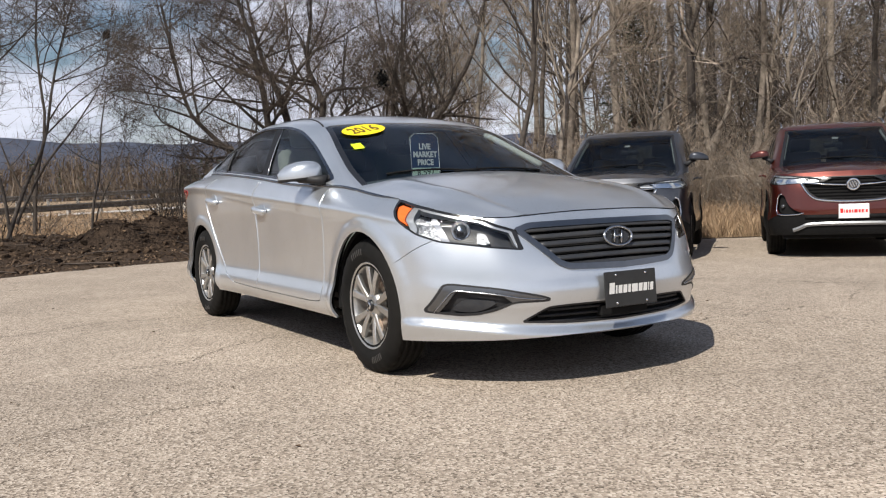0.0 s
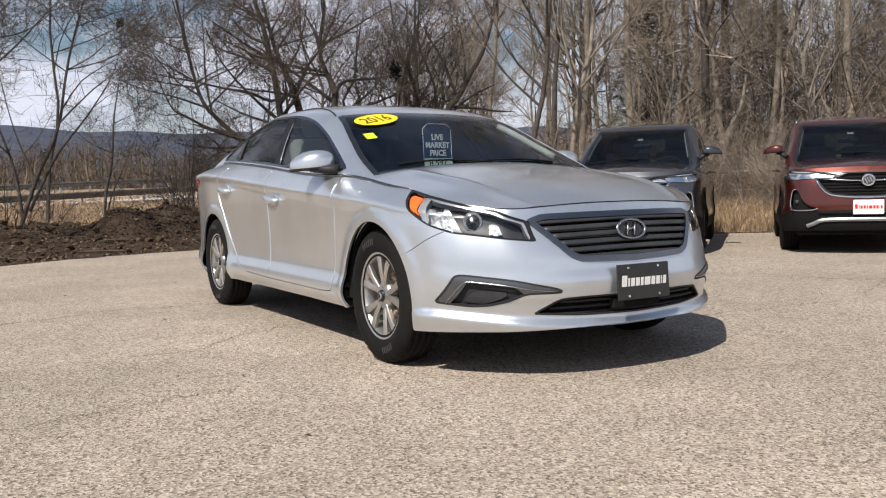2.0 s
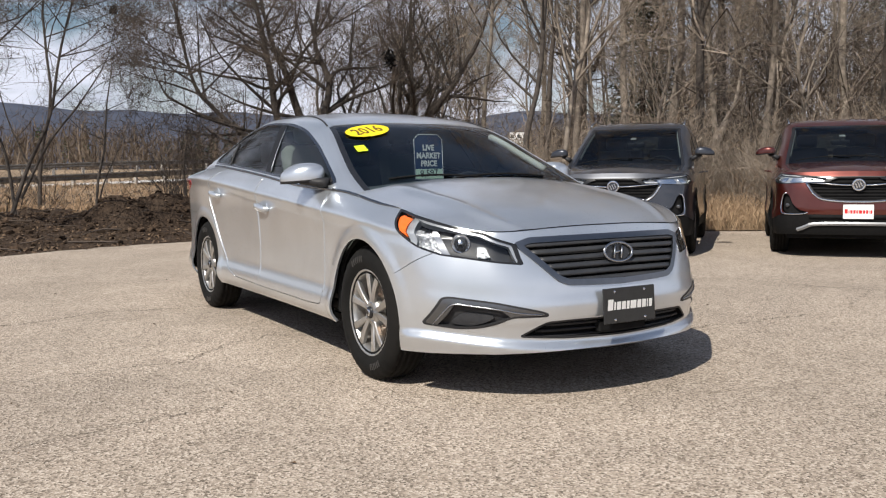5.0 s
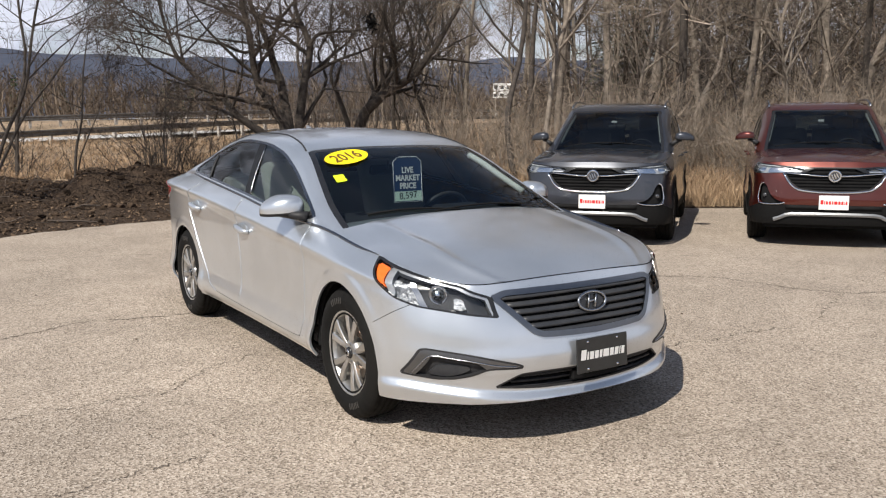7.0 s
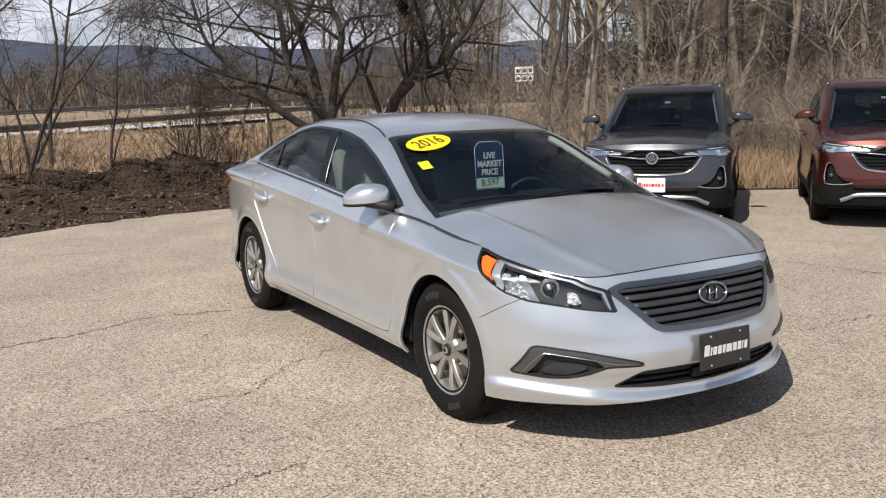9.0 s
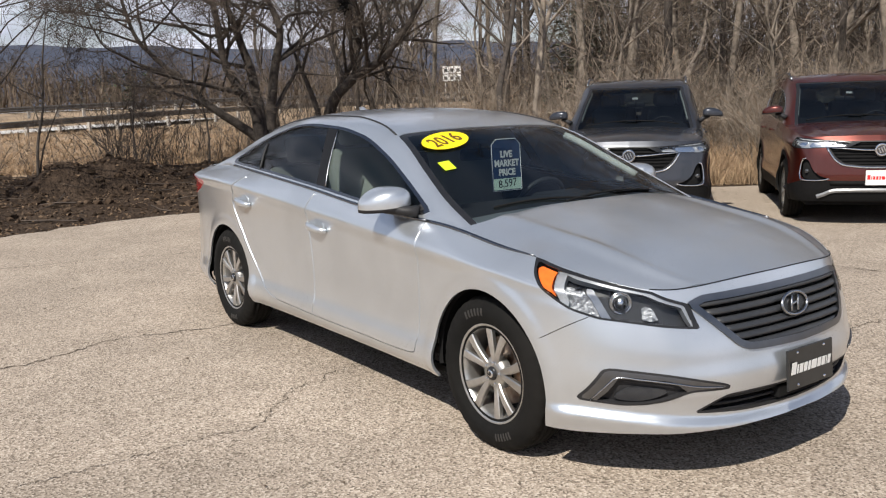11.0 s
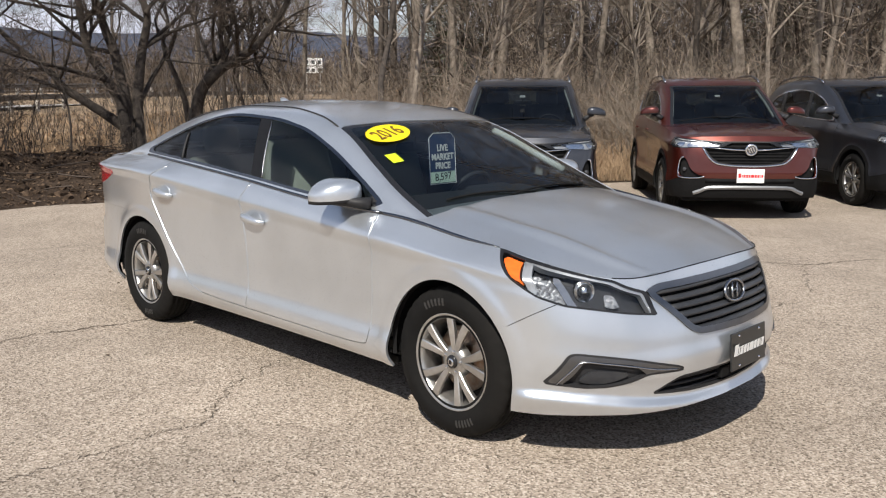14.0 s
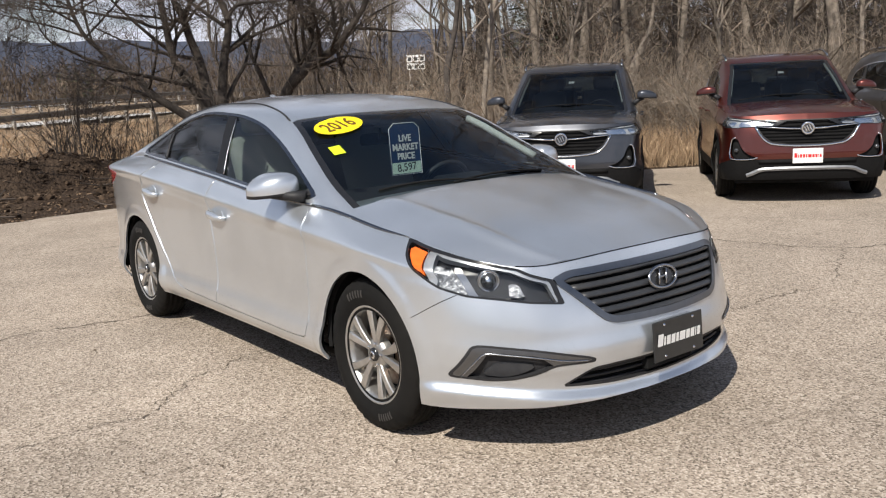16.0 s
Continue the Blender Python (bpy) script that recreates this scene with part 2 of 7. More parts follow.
def pchip(xs, ys):
    """A smooth curve through points that never overshoots."""
    xs, ys = np.array(xs, float), np.array(ys, float)
    if xs[0] > xs[-1]:
        xs, ys = xs[::-1], ys[::-1]
    h, d = np.diff(xs), np.diff(ys) / np.diff(xs)
    m = np.zeros(len(xs))
    for i in range(1, len(xs) - 1):
        if d[i - 1] * d[i] > 0:
            w1, w2 = 2 * h[i] + h[i - 1], h[i] + 2 * h[i - 1]
            m[i] = (w1 + w2) / (w1 / d[i - 1] + w2 / d[i])
    m[0], m[-1] = d[0], d[-1]

    def at(x):
        x = np.clip(np.asarray(x, float), xs[0], xs[-1])
        i = np.clip(np.searchsorted(xs, x) - 1, 0, len(xs) - 2)
        t = (x - xs[i]) / h[i]
        return ((1 + 2 * t) * (1 - t) ** 2 * ys[i] + t * (1 - t) ** 2 * h[i] * m[i] + t * t * (3 - 2 * t) * ys[i + 1] + t * t * (t - 1) * h[i] * m[i + 1])
    return at


def catmull(rows, n):
    """n points at even steps along a smooth curve through the rows (all columns run along)."""
    p = np.array(rows, float)
    p = np.vstack([2 * p[0] - p[1], p, 2 * p[-1] - p[-2]])
    out = []
    for i in range(1, len(p) - 2):
        for t in np.linspace(0, 1, 24, endpoint=False):
            a, b, c, d = p[i - 1:i + 3]
            out.append(0.5 * (2 * b + (c - a) * t + (2 * a - 5 * b + 4 * c - d) * t * t + (3 * b - a - 3 * c + d) * t ** 3))
    out.append(p[-2])
    out = np.array(out)
    s = np.r_[0, np.cumsum(np.linalg.norm(np.diff(out[:, :2], axis=0), axis=1))]
    u = np.linspace(0, s[-1], n)
    return np.array([np.interp(u, s, out[:, k]) for k in range(out.shape[1])]).T


def step(a, b, x):
    t = np.clip((x - a) / (b - a), 0, 1)
    return t * t * (3 - 2 * t)


class Sheet:
    """A surface as points and faces, which can be cut along any curve."""

    def __init__(self, V, F):
        self.V, self.F = np.asarray(V, float).reshape(-1, 3), F

    @staticmethod
    def grid(P):
        """From an array of rows and columns of points."""
        r, c = P.shape[:2]
        return Sheet(P.reshape(-1, 3), [(i * c + j, i * c + j + 1, (i + 1) * c + j + 1, (i + 1) * c + j) for i in range(r - 1) for j in range(c - 1)])

    def cut(self, f):
        """Splits where f(V) is nought: the side where it is above, and the side below."""
        v = np.asarray(f(self.V), float)
        v[np.abs(v) < 1e-7] = 1e-7
        V, made = list(map(tuple, self.V)), {}
        sides = ([], [])
        for face in self.F:
            s = [v[i] > 0 for i in face]
            if all(s):
                sides[0].append(face)
            elif not any(s):
                sides[1].append(face)
            else:
                pos, neg = [], []
                for k, i in enumerate(face):
                    j = face[(k + 1) % len(face)]
                    (pos if v[i] > 0 else neg).append(i)
                    if (v[i] > 0) != (v[j] > 0):
                        key = (min(i, j), max(i, j))
                        if key not in made:
                            t = v[key[0]] / (v[key[0]] - v[key[1]])
                            made[key] = len(V)
                            V.append(tuple(np.array(self.V[key[0]]) * (1 - t) + np.array(self.V[key[1]]) * t))
                        pos.append(made[key])
                        neg.append(made[key])
                if len(pos) > 2:
                    sides[0].append(tuple(pos))
                if len(neg) > 2:
                    sides[1].append(tuple(neg))
        return Sheet(V, sides[0]).clean(), Sheet(V, sides[1]).clean()

    def clean(self):
        used = sorted({i for f in self.F for i in f})
        at = {i: k for k, i in enumerate(used)}
        return Sheet(self.V[used] if used else np.zeros((0, 3)), [tuple(at[i] for i in f) for f in self.F])

    def mirrored(self):
        return Sheet(self.V * (1, -1, 1), [tuple(reversed(f)) for f in self.F])

    def plus(self, other):
        n = len(self.V)
        return Sheet(np.vstack([self.V, other.V]), self.F + [tuple(i + n for i in f) for f in other.F])

    def both(self):
        """Together with its mirror image, joined along the middle."""
        s = self.plus(self.mirrored())
        key, at = {}, []
        for i, p in enumerate(s.V):
            k = tuple(np.round(p, 5)) if abs(p[1]) < 1e-4 else i
            at.append(key.setdefault(k, i))
        return Sheet(s.V, [tuple(at[i] for i in f) for f in s.F]).clean()

    def normals(self):
        N = np.zeros_like(self.V)
        for f in self.F:
            p = self.V[list(f)]
            n = np.cross(p[1] - p[0], p[2] - p[0]) if len(f) == 3 else np.cross(p[2] - p[0], p[3] - p[1])
            N[list(f)] += n
        return N / np.maximum(np.linalg.norm(N, axis=1), 1e-9)[:, None]

    def moved(self, d):
        """Moved along its normals."""
        return Sheet(self.V + self.normals() * d, self.F)

    def rim(self):
        seen = {}
        for f in self.F:
            for k, i in enumerate(f):
                j = f[(k + 1) % len(f)]
                seen.setdefault((min(i, j), max(i, j)), []).append((i, j))
        return [e[0] for e in seen.values() if len(e) == 1]

    def mesh(self, name, material, depth=0.012, smooth=True):
        """A mesh with edges folded inwards by the depth."""
        V, F = list(map(tuple, self.V)), list(self.F)
        if depth:
            N, rim, at = self.normals(), self.rim(), {}
            for i, j in rim:
                for k in (i, j):
                    if k not in at:
                        at[k] = len(V)
                        V.append(tuple(self.V[k]))
                        V.append(tuple(self.V[k] - N[k] * depth))
                F.append((at[j], at[i], at[i] + 1, at[j] + 1))
        return mesh_of(name, V, F, material, smooth)


def poly_dist(points, a, b):
    """Signed distance in the plane of the axes a and b from a polygon (inside: minus), for Sheet.cut."""
    P = np.array(points, float)

    def f(V):
        q = V[:, (a, b)]
        if a == 1 or b == 1:
            q = q.copy()
            q[:, 0 if a == 1 else 1] = np.abs(q[:, 0 if a == 1 else 1])
        best, inside = np.full(len(q), 1e9), np.zeros(len(q), bool)
        for k in range(len(P)):
            p, e = P[k], P[(k + 1) % len(P)] - P[k]
            w = q - p
            t = np.clip((w @ e) / (e @ e), 0, 1)
            best = np.minimum(best, np.linalg.norm(w - t[:, None] * e, axis=1))
            hi = (p[1] > q[:, 1]) != (p[1] + e[1] > q[:, 1])
            with np.errstate(divide="ignore", invalid="ignore"):
                inside ^= hi & (q[:, 0] < e[0] * (q[:, 1] - p[1]) / (e[1] if e[1] else 1e-12) + p[0])
        return np.where(inside, -best, best)
    return f


def soft_poly(points, cut=0.18):
    """A closed polygon with its corners rounded (twice cut off)."""
    P = [np.array(p, float) for p in points]
    for _ in range(2):
        Q = []
        for i, p in enumerate(P):
            q = P[(i + 1) % len(P)]
            Q += [p * (1 - cut) + q * cut, p * cut + q * (1 - cut)]
        P = Q
    return [tuple(p) for p in P]


def tube(points, radius, sides=8, closed=False, flat=1.0, up=(0, 0, 1), caps=True):
    """Points and faces of a bar swept along points; radius may vary along it, flat squeezes it across."""
    P = np.array(points, float)
    R = np.broadcast_to(np.asarray(radius, float), (len(P),))
    T = np.gradient(P, axis=0)
    if closed:
        T = np.roll(P, -1, 0) - np.roll(P, 1, 0)
    T /= np.maximum(np.linalg.norm(T, axis=1), 1e-9)[:, None]
    U = np.array(up, float) - T * (T @ np.array(up, float))[:, None]
    bad = np.linalg.norm(U, axis=1) < 1e-3
    U[bad] = np.cross(T[bad], (1.0, 0.31, 0.2))
    U /= np.linalg.norm(U, axis=1)[:, None]
    W = np.cross(T, U)
    a = np.arange(sides) * 2 * np.pi / sides
    V = P[:, None] + R[:, None, None] * (np.cos(a)[None, :, None] * U[:, None] + flat * np.sin(a)[None, :, None] * W[:, None])
    n, F = len(P), []
    for i in range(n if closed else n - 1):
        j = (i + 1) % n
        F += [(i * sides + k, i * sides + (k + 1) % sides, j * sides + (k + 1) % sides, j * sides + k) for k in range(sides)]
    if caps and not closed:
        F += [tuple(reversed(range(sides))), tuple(range((n - 1) * sides, n * sides))]
    return V.reshape(-1, 3), F


def bar(name, points, radius, material, **kw):
    V, F = tube(points, radius, **kw)
    return mesh_of(name, V, F, material, True)


def lathe(profile, n=48, start=0.0, end=2 * math.pi):
    """Turns a profile of (radius, along) round the y axis."""
    full = abs(end - start - 2 * math.pi) < 1e-6
    a = np.linspace(start, end, n + (0 if full else 1), endpoint=not full)
    p = np.array(profile, float)
    V = np.stack([np.cos(a)[:, None] * p[:, 0], np.broadcast_to(p[:, 1], (len(a), len(p))), np.sin(a)[:, None] * p[:, 0]], -1)
    m, k = len(a), len(p)
    F = [(i * k + j, i * k + j + 1, ((i + 1) % m) * k + j + 1, ((i + 1) % m) * k + j) for i in range(m if full else m - 1) for j in range(k - 1)]
    return V.reshape(-1, 3), F


def turned(name, profile, material, n=48, smooth=True, m=None):
    V, F = lathe(profile, n)
    me = mesh_of(name, V, F, material, smooth)
    if m is not None:
        me.transform(m)
    return me


def text_mesh(name, words, size, material, depth=0.0005, bold=0.0):
    cu = bpy.data.curves.new(name, "FONT")
    cu.body, cu.size, cu.align_x, cu.align_y, cu.extrude = words, size, "CENTER", "CENTER", depth
    cu.resolution_u, cu.offset = 3, bold
    ob = bpy.data.objects.new(name, cu)
    scene.collection.objects.link(ob)
    me = bpy.data.meshes.new_from_object(ob.evaluated_get(bpy.context.evaluated_depsgraph_get()))
    bpy.data.objects.remove(ob)
    me.materials.clear()
    me.materials.append(material)
    return me


def placed(centre, right, up):
    """A pose whose x runs to the right and y up, on a face seen from outside."""
    r = Vector(right).normalized()
    n = r.cross(Vector(up)).normalized()
    u = n.cross(r)
    return Matrix(((r.x, u.x, n.x, centre[0]), (r.y, u.y, n.y, centre[1]), (r.z, u.z, n.z, centre[2]), (0, 0, 0, 1)))


# ---------------------------------------------------------------- car bodies
class Body:
    """A car's outer skin: an outline with a shoulder height and tuck, and sections for the roof."""

    def __init__(self, rows, front, side, rear, bottom, lip, arch, house, flare=0.012):
        self.o = catmull(rows, 320)
        d = np.gradient(self.o[:, :2], axis=0)
        d /= np.linalg.norm(d, axis=1)[:, None]
        self.n = np.stack([d[:, 1], -d[:, 0]], 1)
        self.n[0], self.n[-1] = (1, 0), (-1, 0)
        self.front, self.side, self.rear = pchip(*front), side, pchip(*rear)
        self.bottom, self.lip, self.arch, self.flare = bottom, lip, arch, flare
        x, zc, ye, ze, yg, zg = np.array(house, float).T
        self.zc, self.ye, self.ze, self.yg, self.zg = (pchip(x, k) for k in (zc, ye, ze, yg, zg))
        self.span = (x.min(), x.max())
        top = np.array([self.ring(None)])[0]
        keep = top[:, 1] > 0.45
        order = np.argsort(top[keep][:, 0])
        t = top[keep][order]
        self.sy, self.sz = (lambda v: np.interp(v, t[:, 0], t[:, 1])), (lambda v: np.interp(v, t[:, 0], t[:, 2]))
        self.top = top

    def ring(self, z):
        """The outline at a height (None: along the shoulder), y to the car's left."""
        x, y, zs, it = self.o.T
        z = zs if z is None else np.broadcast_to(np.asarray(z, float), x.shape)
        wf, wr = step(0.25, 0.85, self.n[:, 0]), step(0.25, 0.85, -self.n[:, 0])
        inset = wf * it * self.front(z / zs) + wr * it * self.rear(z / zs) + (1 - wf - wr) * self.side(x, z, zs, it)
        for ax, az, r in self.arch:
            d = np.hypot(x - ax, z - az) - r
            inset = inset - (1 - wf - wr) * self.flare * (0.55 * np.exp(-((d - 0.015) / 0.05) ** 2) + 0.26 * step(0.072, 0.056, d))
        if self.lip:
            zl = np.interp(y, *self.lip[0])
            inset = inset - step(0.34, 0.46, x) * self.lip[1] * (np.clip((zl - z) / 0.030, 0, 1) - 0.55 * np.clip((zl - 0.040 - z) / 0.05, 0, 1))
        p = np.stack([x, y], 1) - self.n * inset[:, None]
        return np.column_stack([p, z])

    def shell(self, rows=64, tuck=0.0, drop=0.0):
        """The right half, from the sill up to the shoulder."""
        x, y, zs, it = self.o.T
        zb = self.bottom(x) + drop
        P = []
        for v in np.linspace(0, 1, rows):
            ring = self.ring(zb + (zs - zb) * v)
            ring[:, :2] -= self.n * tuck
            ring[:, 1] = np.maximum(ring[:, 1], 0)
            P.append((ring * (1, -1, 1))[::-1])
        return Sheet.grid(np.array(P))

    def house(self, n=90):
        """The right half of roof, screens and side glass."""
        P = []
        for x in np.linspace(*self.span, n):
            zc, ye, ze, yg, zg = (float(k(x)) for k in (self.zc, self.ye, self.ze, self.yg, self.zg))
            yb, zb = float(self.sy(x)), float(self.sz(x))
            drop = zc - ze
            c = [(-0.35 * ye, zc - drop * 0.06), (0, zc), (0.35 * ye, zc - drop * 0.06), (0.68 * ye, zc - drop * 0.36), (ye, ze), (yg, zg),
                 ((yg + yb) / 2 + 0.012, (zg + zb) / 2), (yb, zb)]
            q = catmull(c, 60)
            k = int(np.argmin(np.abs(q[:30, 0])))
            q = q[k:]
            u = np.linspace(0, len(q) - 1, 34)
            q = np.stack([np.interp(u, np.arange(len(q)), q[:, j]) for j in (0, 1)], 1)
            q[0, 0] = 0
            P.append(np.column_stack([np.full(len(q), x), -q[:, 0], q[:, 1]]))
        return Sheet.grid(np.array(P))

    def patch(self, corner, end, middle, n=46, ridge=0.0):
        """The right half of the bonnet, spanned between the shoulder and the middle line (x and z rows)."""
        top = self.top
        k0 = int(np.argmin(np.hypot(top[:, 0] - corner[0], top[:, 1] - corner[1])))
        k1 = int(np.argmin(np.abs(top[:, 0] - end) + 10 * (top[:, 1] < 0.4)))
        line = pchip(*middle)
        xe = min(middle[0]) if end < corner[0] else max(middle[0])

        def along(A, t):
            s = np.r_[0, np.cumsum(np.linalg.norm(np.diff(A, axis=0), axis=1))]
            return np.stack([np.interp(t * s[-1], s, A[:, j]) for j in range(3)], -1)
        t = np.linspace(0, 1, n)
        a0 = 0 if end < corner[0] else len(top) - 1
        fr = top[a0:k0 + 1] if a0 < k0 else top[k0:a0 + 1][::-1]
        sd = top[k0:k1 + 1] if k0 < k1 else top[k1:k0 + 1][::-1]
        F, S = along(fr, t), along(sd, t)
        xs = F[0, 0] + (xe - F[0, 0]) * t
        C = np.stack([xs, 0 * xs, line(xs)], -1)
        C[0] = F[0]
        R = C[-1] + (S[-1] - C[-1]) * np.stack([t ** 2, t, t ** 2.2], -1)
        P = np.zeros((n, n, 3))
        for i, u in enumerate(t):
            for j, w in enumerate(t):
                P[i, j] = ((1 - u) * F[j] + u * R[j] + (1 - w) * C[i] + w * S[i]
                           - (1 - u) * (1 - w) * F[0] - (1 - u) * w * F[-1] - u * (1 - w) * C[-1] - u * w * S[-1])
        if ridge:
            w = t[None, :]
            env = np.sin(np.pi * np.clip(t * 0.9 + 0.08, 0, 1))[:, None]
            P[:, :, 2] += ridge * env * (1.5 * np.exp(-((w - 0.70) / 0.050) ** 2) + 0.6 * np.sin(np.pi * w))
        P = P * (1, -1, 1)
        return Sheet.grid(P[::-1] if end < corner[0] else P)

    def front_x(self, y, z):
        r = self.ring(z)[:172]
        k = r[:, 0] > 0.2
        return np.interp(np.abs(y), r[k][:, 1], r[k][:, 0])

    def side_y(self, x, z):
        r = self.ring(z)
        k = (r[:, 1] > 0.35)
        o = np.argsort(r[k][:, 0])
        return np.interp(x, r[k][o][:, 0], r[k][o][:, 1])

    def face(self, y, z, out=0.0):
        """A point on the nose at (y, z), moved outwards."""
        x = float(self.front_x(y, z))
        e = 0.01
        dx = (float(self.front_x(abs(y) + e, z)) - float(self.front_x(max(abs(y) - e, 0), z))) / (abs(y) + e - max(abs(y) - e, 0))
        n = np.array([1, -dx * np.sign(y or 1), 0])
        n /= np.linalg.norm(n)
        return np.array([x, y, z]) + n * out


def ring_of(sheet, f, inner, outer):
    """The band of a sheet where f lies between inner and outer."""
    return sheet.cut(lambda V: f(V) - inner)[0].cut(lambda V: f(V) - outer)[1]


def two(car, name, sheet, material, depth=0.012, label="", parent=None):
    """A part of the right side and its twin on the left."""
    a = part(name, sheet.mesh(name, material, depth), parent[0] if parent else car, label)
    b = part(name, sheet.mirrored().mesh(name, material, depth), parent[1] if parent else car, label)
    return a, b


def wheel_set(car, radius, rim, width, track, base, spokes, spread, colour, bolts=5):
    """Four wheels: alloy rim, tyre, brake disc, hub cap, nuts. The outer face looks to -y."""
    h = width / 2
    prof = [(rim + 0.004, h - 0.02), (rim + 0.03, h - 0.003), (rim + 0.07, h), (radius - 0.022, h - 0.012), (radius - 0.007, h - 0.028)]
    g = 0.004
    for y in (0.052, 0.018, -0.018, -0.052):
        prof += [(radius, y + g + 0.001), (radius - 0.008, y + g), (radius - 0.008, y - g), (radius, y - g - 0.001)]
    prof += [(radius - 0.007, -h + 0.028), (radius - 0.022, -h + 0.012), (rim + 0.07, -h), (rim + 0.055, -h - 0.0015), (rim + 0.03, -h + 0.003), (rim + 0.004, -h + 0.02), (rim - 0.012, -h + 0.022)]
    V, F = lathe(prof, 132)
    r = np.hypot(V[:, 0], V[:, 2])
    k = (np.arange(len(V)) // len(prof)) % 4 == 0
    cut = k & (np.abs(V[:, 1]) > 0.050) & (r > radius - 0.03)
    V[cut] *= np.column_stack([1 - 0.005 / r[cut], np.ones(cut.sum()), 1 - 0.005 / r[cut]])
    tyre = mesh_of("tyre", V, F, RUBBER, True)
    face = -h + 0.018
    barrel = [(rim + 0.003, h - 0.02), (rim - 0.02, h - 0.04), (rim - 0.025, 0.0), (rim - 0.018, face + 0.03), (rim - 0.012, face + 0.012), (rim - 0.002, face + 0.004), (rim + 0.006, face - 0.002), (rim + 0.012, face - 0.001), (rim + 0.013, face + 0.006)]
    V, F = lathe(barrel, 64)
    hubV, hubF = lathe([(0.0, face + 0.012), (0.04, face + 0.012), (0.062, face + 0.018), (0.072, face + 0.035), (0.075, face + 0.06)], 30)
    VV, FF = [V, hubV], [F, [tuple(i + len(V) for i in f) for f in hubF]]
    arms = []
    for k in range(spokes):
        for sgn in (-1, 1):
            t = np.linspace(0, 1, 7)
            ang = 2 * np.pi * k / spokes + np.pi / 2 + sgn * radians(spread) * (0.62 + 0.5 * t)
            rr = 0.045 + (rim - 0.054) * t
            y = face + 0.016 - 0.016 * np.sin(t * np.pi / 2) + 0.004 * t
            pts = np.stack([np.cos(ang) * rr, y, np.sin(ang) * rr], 1)
            across = np.stack([-np.sin(ang), 0 * ang, np.cos(ang)], 1)
            w = 0.0125 + 0.0085 * t
            cross = ((-1.0, 0.004), (-0.72, 0.0), (0.72, 0.0), (1.0, 0.004), (0.85, 0.022), (-0.85, 0.022))
            v = np.array([p + q * k * a + (0, b, 0) for p, q, k in zip(pts, across, w) for a, b in cross])
            f = [(6 * i + j, 6 * i + (j + 1) % 6, 6 * i + 6 + (j + 1) % 6, 6 * i + 6 + j) for i in range(6) for j in range(6)]
            arms.append(mesh_of("spoke", v, f, colour))
    wheel = mesh_of("wheel", np.vstack(VV), [f for q in FF for f in q], colour, True)
    disc = turned("brake_disc", [(0.05, face + 0.085), (0.145, face + 0.085), (0.148, face + 0.09), (0.145, face + 0.107), (0.05, face + 0.107)], DISC, 40)
    back = turned("wheel_backing", [(0.0, face + 0.125), (rim - 0.028, face + 0.125)], DARK, 32)
    cap = turned("hub_cap", [(0.0, face - 0.001), (0.020, face), (0.029, face + 0.004), (0.031, face + 0.014)], BLACKGLOSS, 24)
    mark = turned("badge", [(0.010, face - 0.003), (0.017, face - 0.003), (0.018, face + 0.002)], CHROME, 20)
    nut = turned("wheel_nut", [(0.0, face + 0.006), (0.007, face + 0.008), (0.009, face + 0.024)], CHROME, 6, False)
    w_tyre = []
    for x in (0.0, -base):
        for s in (1, -1):
            m = pose(x, -s * (track / 2), radius - 0.004, 0, 27 if x else 11, 0 if s > 0 else 180)
            w = part("wheel", wheel, car, "five-spoke alloy wheel", m)
            for nm, me in (("tyre", tyre), ("brake_disc", disc), ("wheel_backing", back), ("hub_cap", cap), ("badge", mark)):
                made = part(nm, me, w)
                if nm == "tyre":
                    w_tyre.append(w)
            for a0, wide in ((2.1, 0.5), (5.3, 0.42)):
                q = np.linspace(a0 - wide / 2, a0 + wide / 2, 13)
                for k in range(0, 12, 2):
                    pts = [(math.cos(t) * (rim + 0.062), -h - 0.0005, math.sin(t) * (rim + 0.062)) for t in np.linspace(q[k], q[k + 1], 3)]
                    V, F = tube(pts, 0.016, 4, flat=1.0, up=(0, 1, 0))
                    V[:, 1] = -h - 0.0005 + (V[:, 1] + h + 0.0005) * 0.12
                    part("lettering_bar", mesh_of("lettering_bar", V, F, LETTER), w_tyre[-1])
            for arm in arms:
                part("spoke", arm, w)
            for k in range(bolts):
                a = 2 * np.pi * k / bolts + 0.3
                part("wheel_nut", nut, w, "", Matrix.Translation((0.047 * math.cos(a), 0, 0.047 * math.sin(a))))


def well(car, x, z, r, y0, y1, tag="wheel_arch_liner"):
    """A dark half drum over each wheel."""
    for s in (-1, 1):
        V, F = lathe([(r + 0.004, y0), (r + 0.02, y0 + 0.01), (r + 0.02, y1), (0.05, y1)], 30, -0.12, math.pi + 0.12)
        me = mesh_of(tag, [(x + v[0], s * v[1], z + v[2]) for v in V], F, DARK)
        part(tag, me, car)


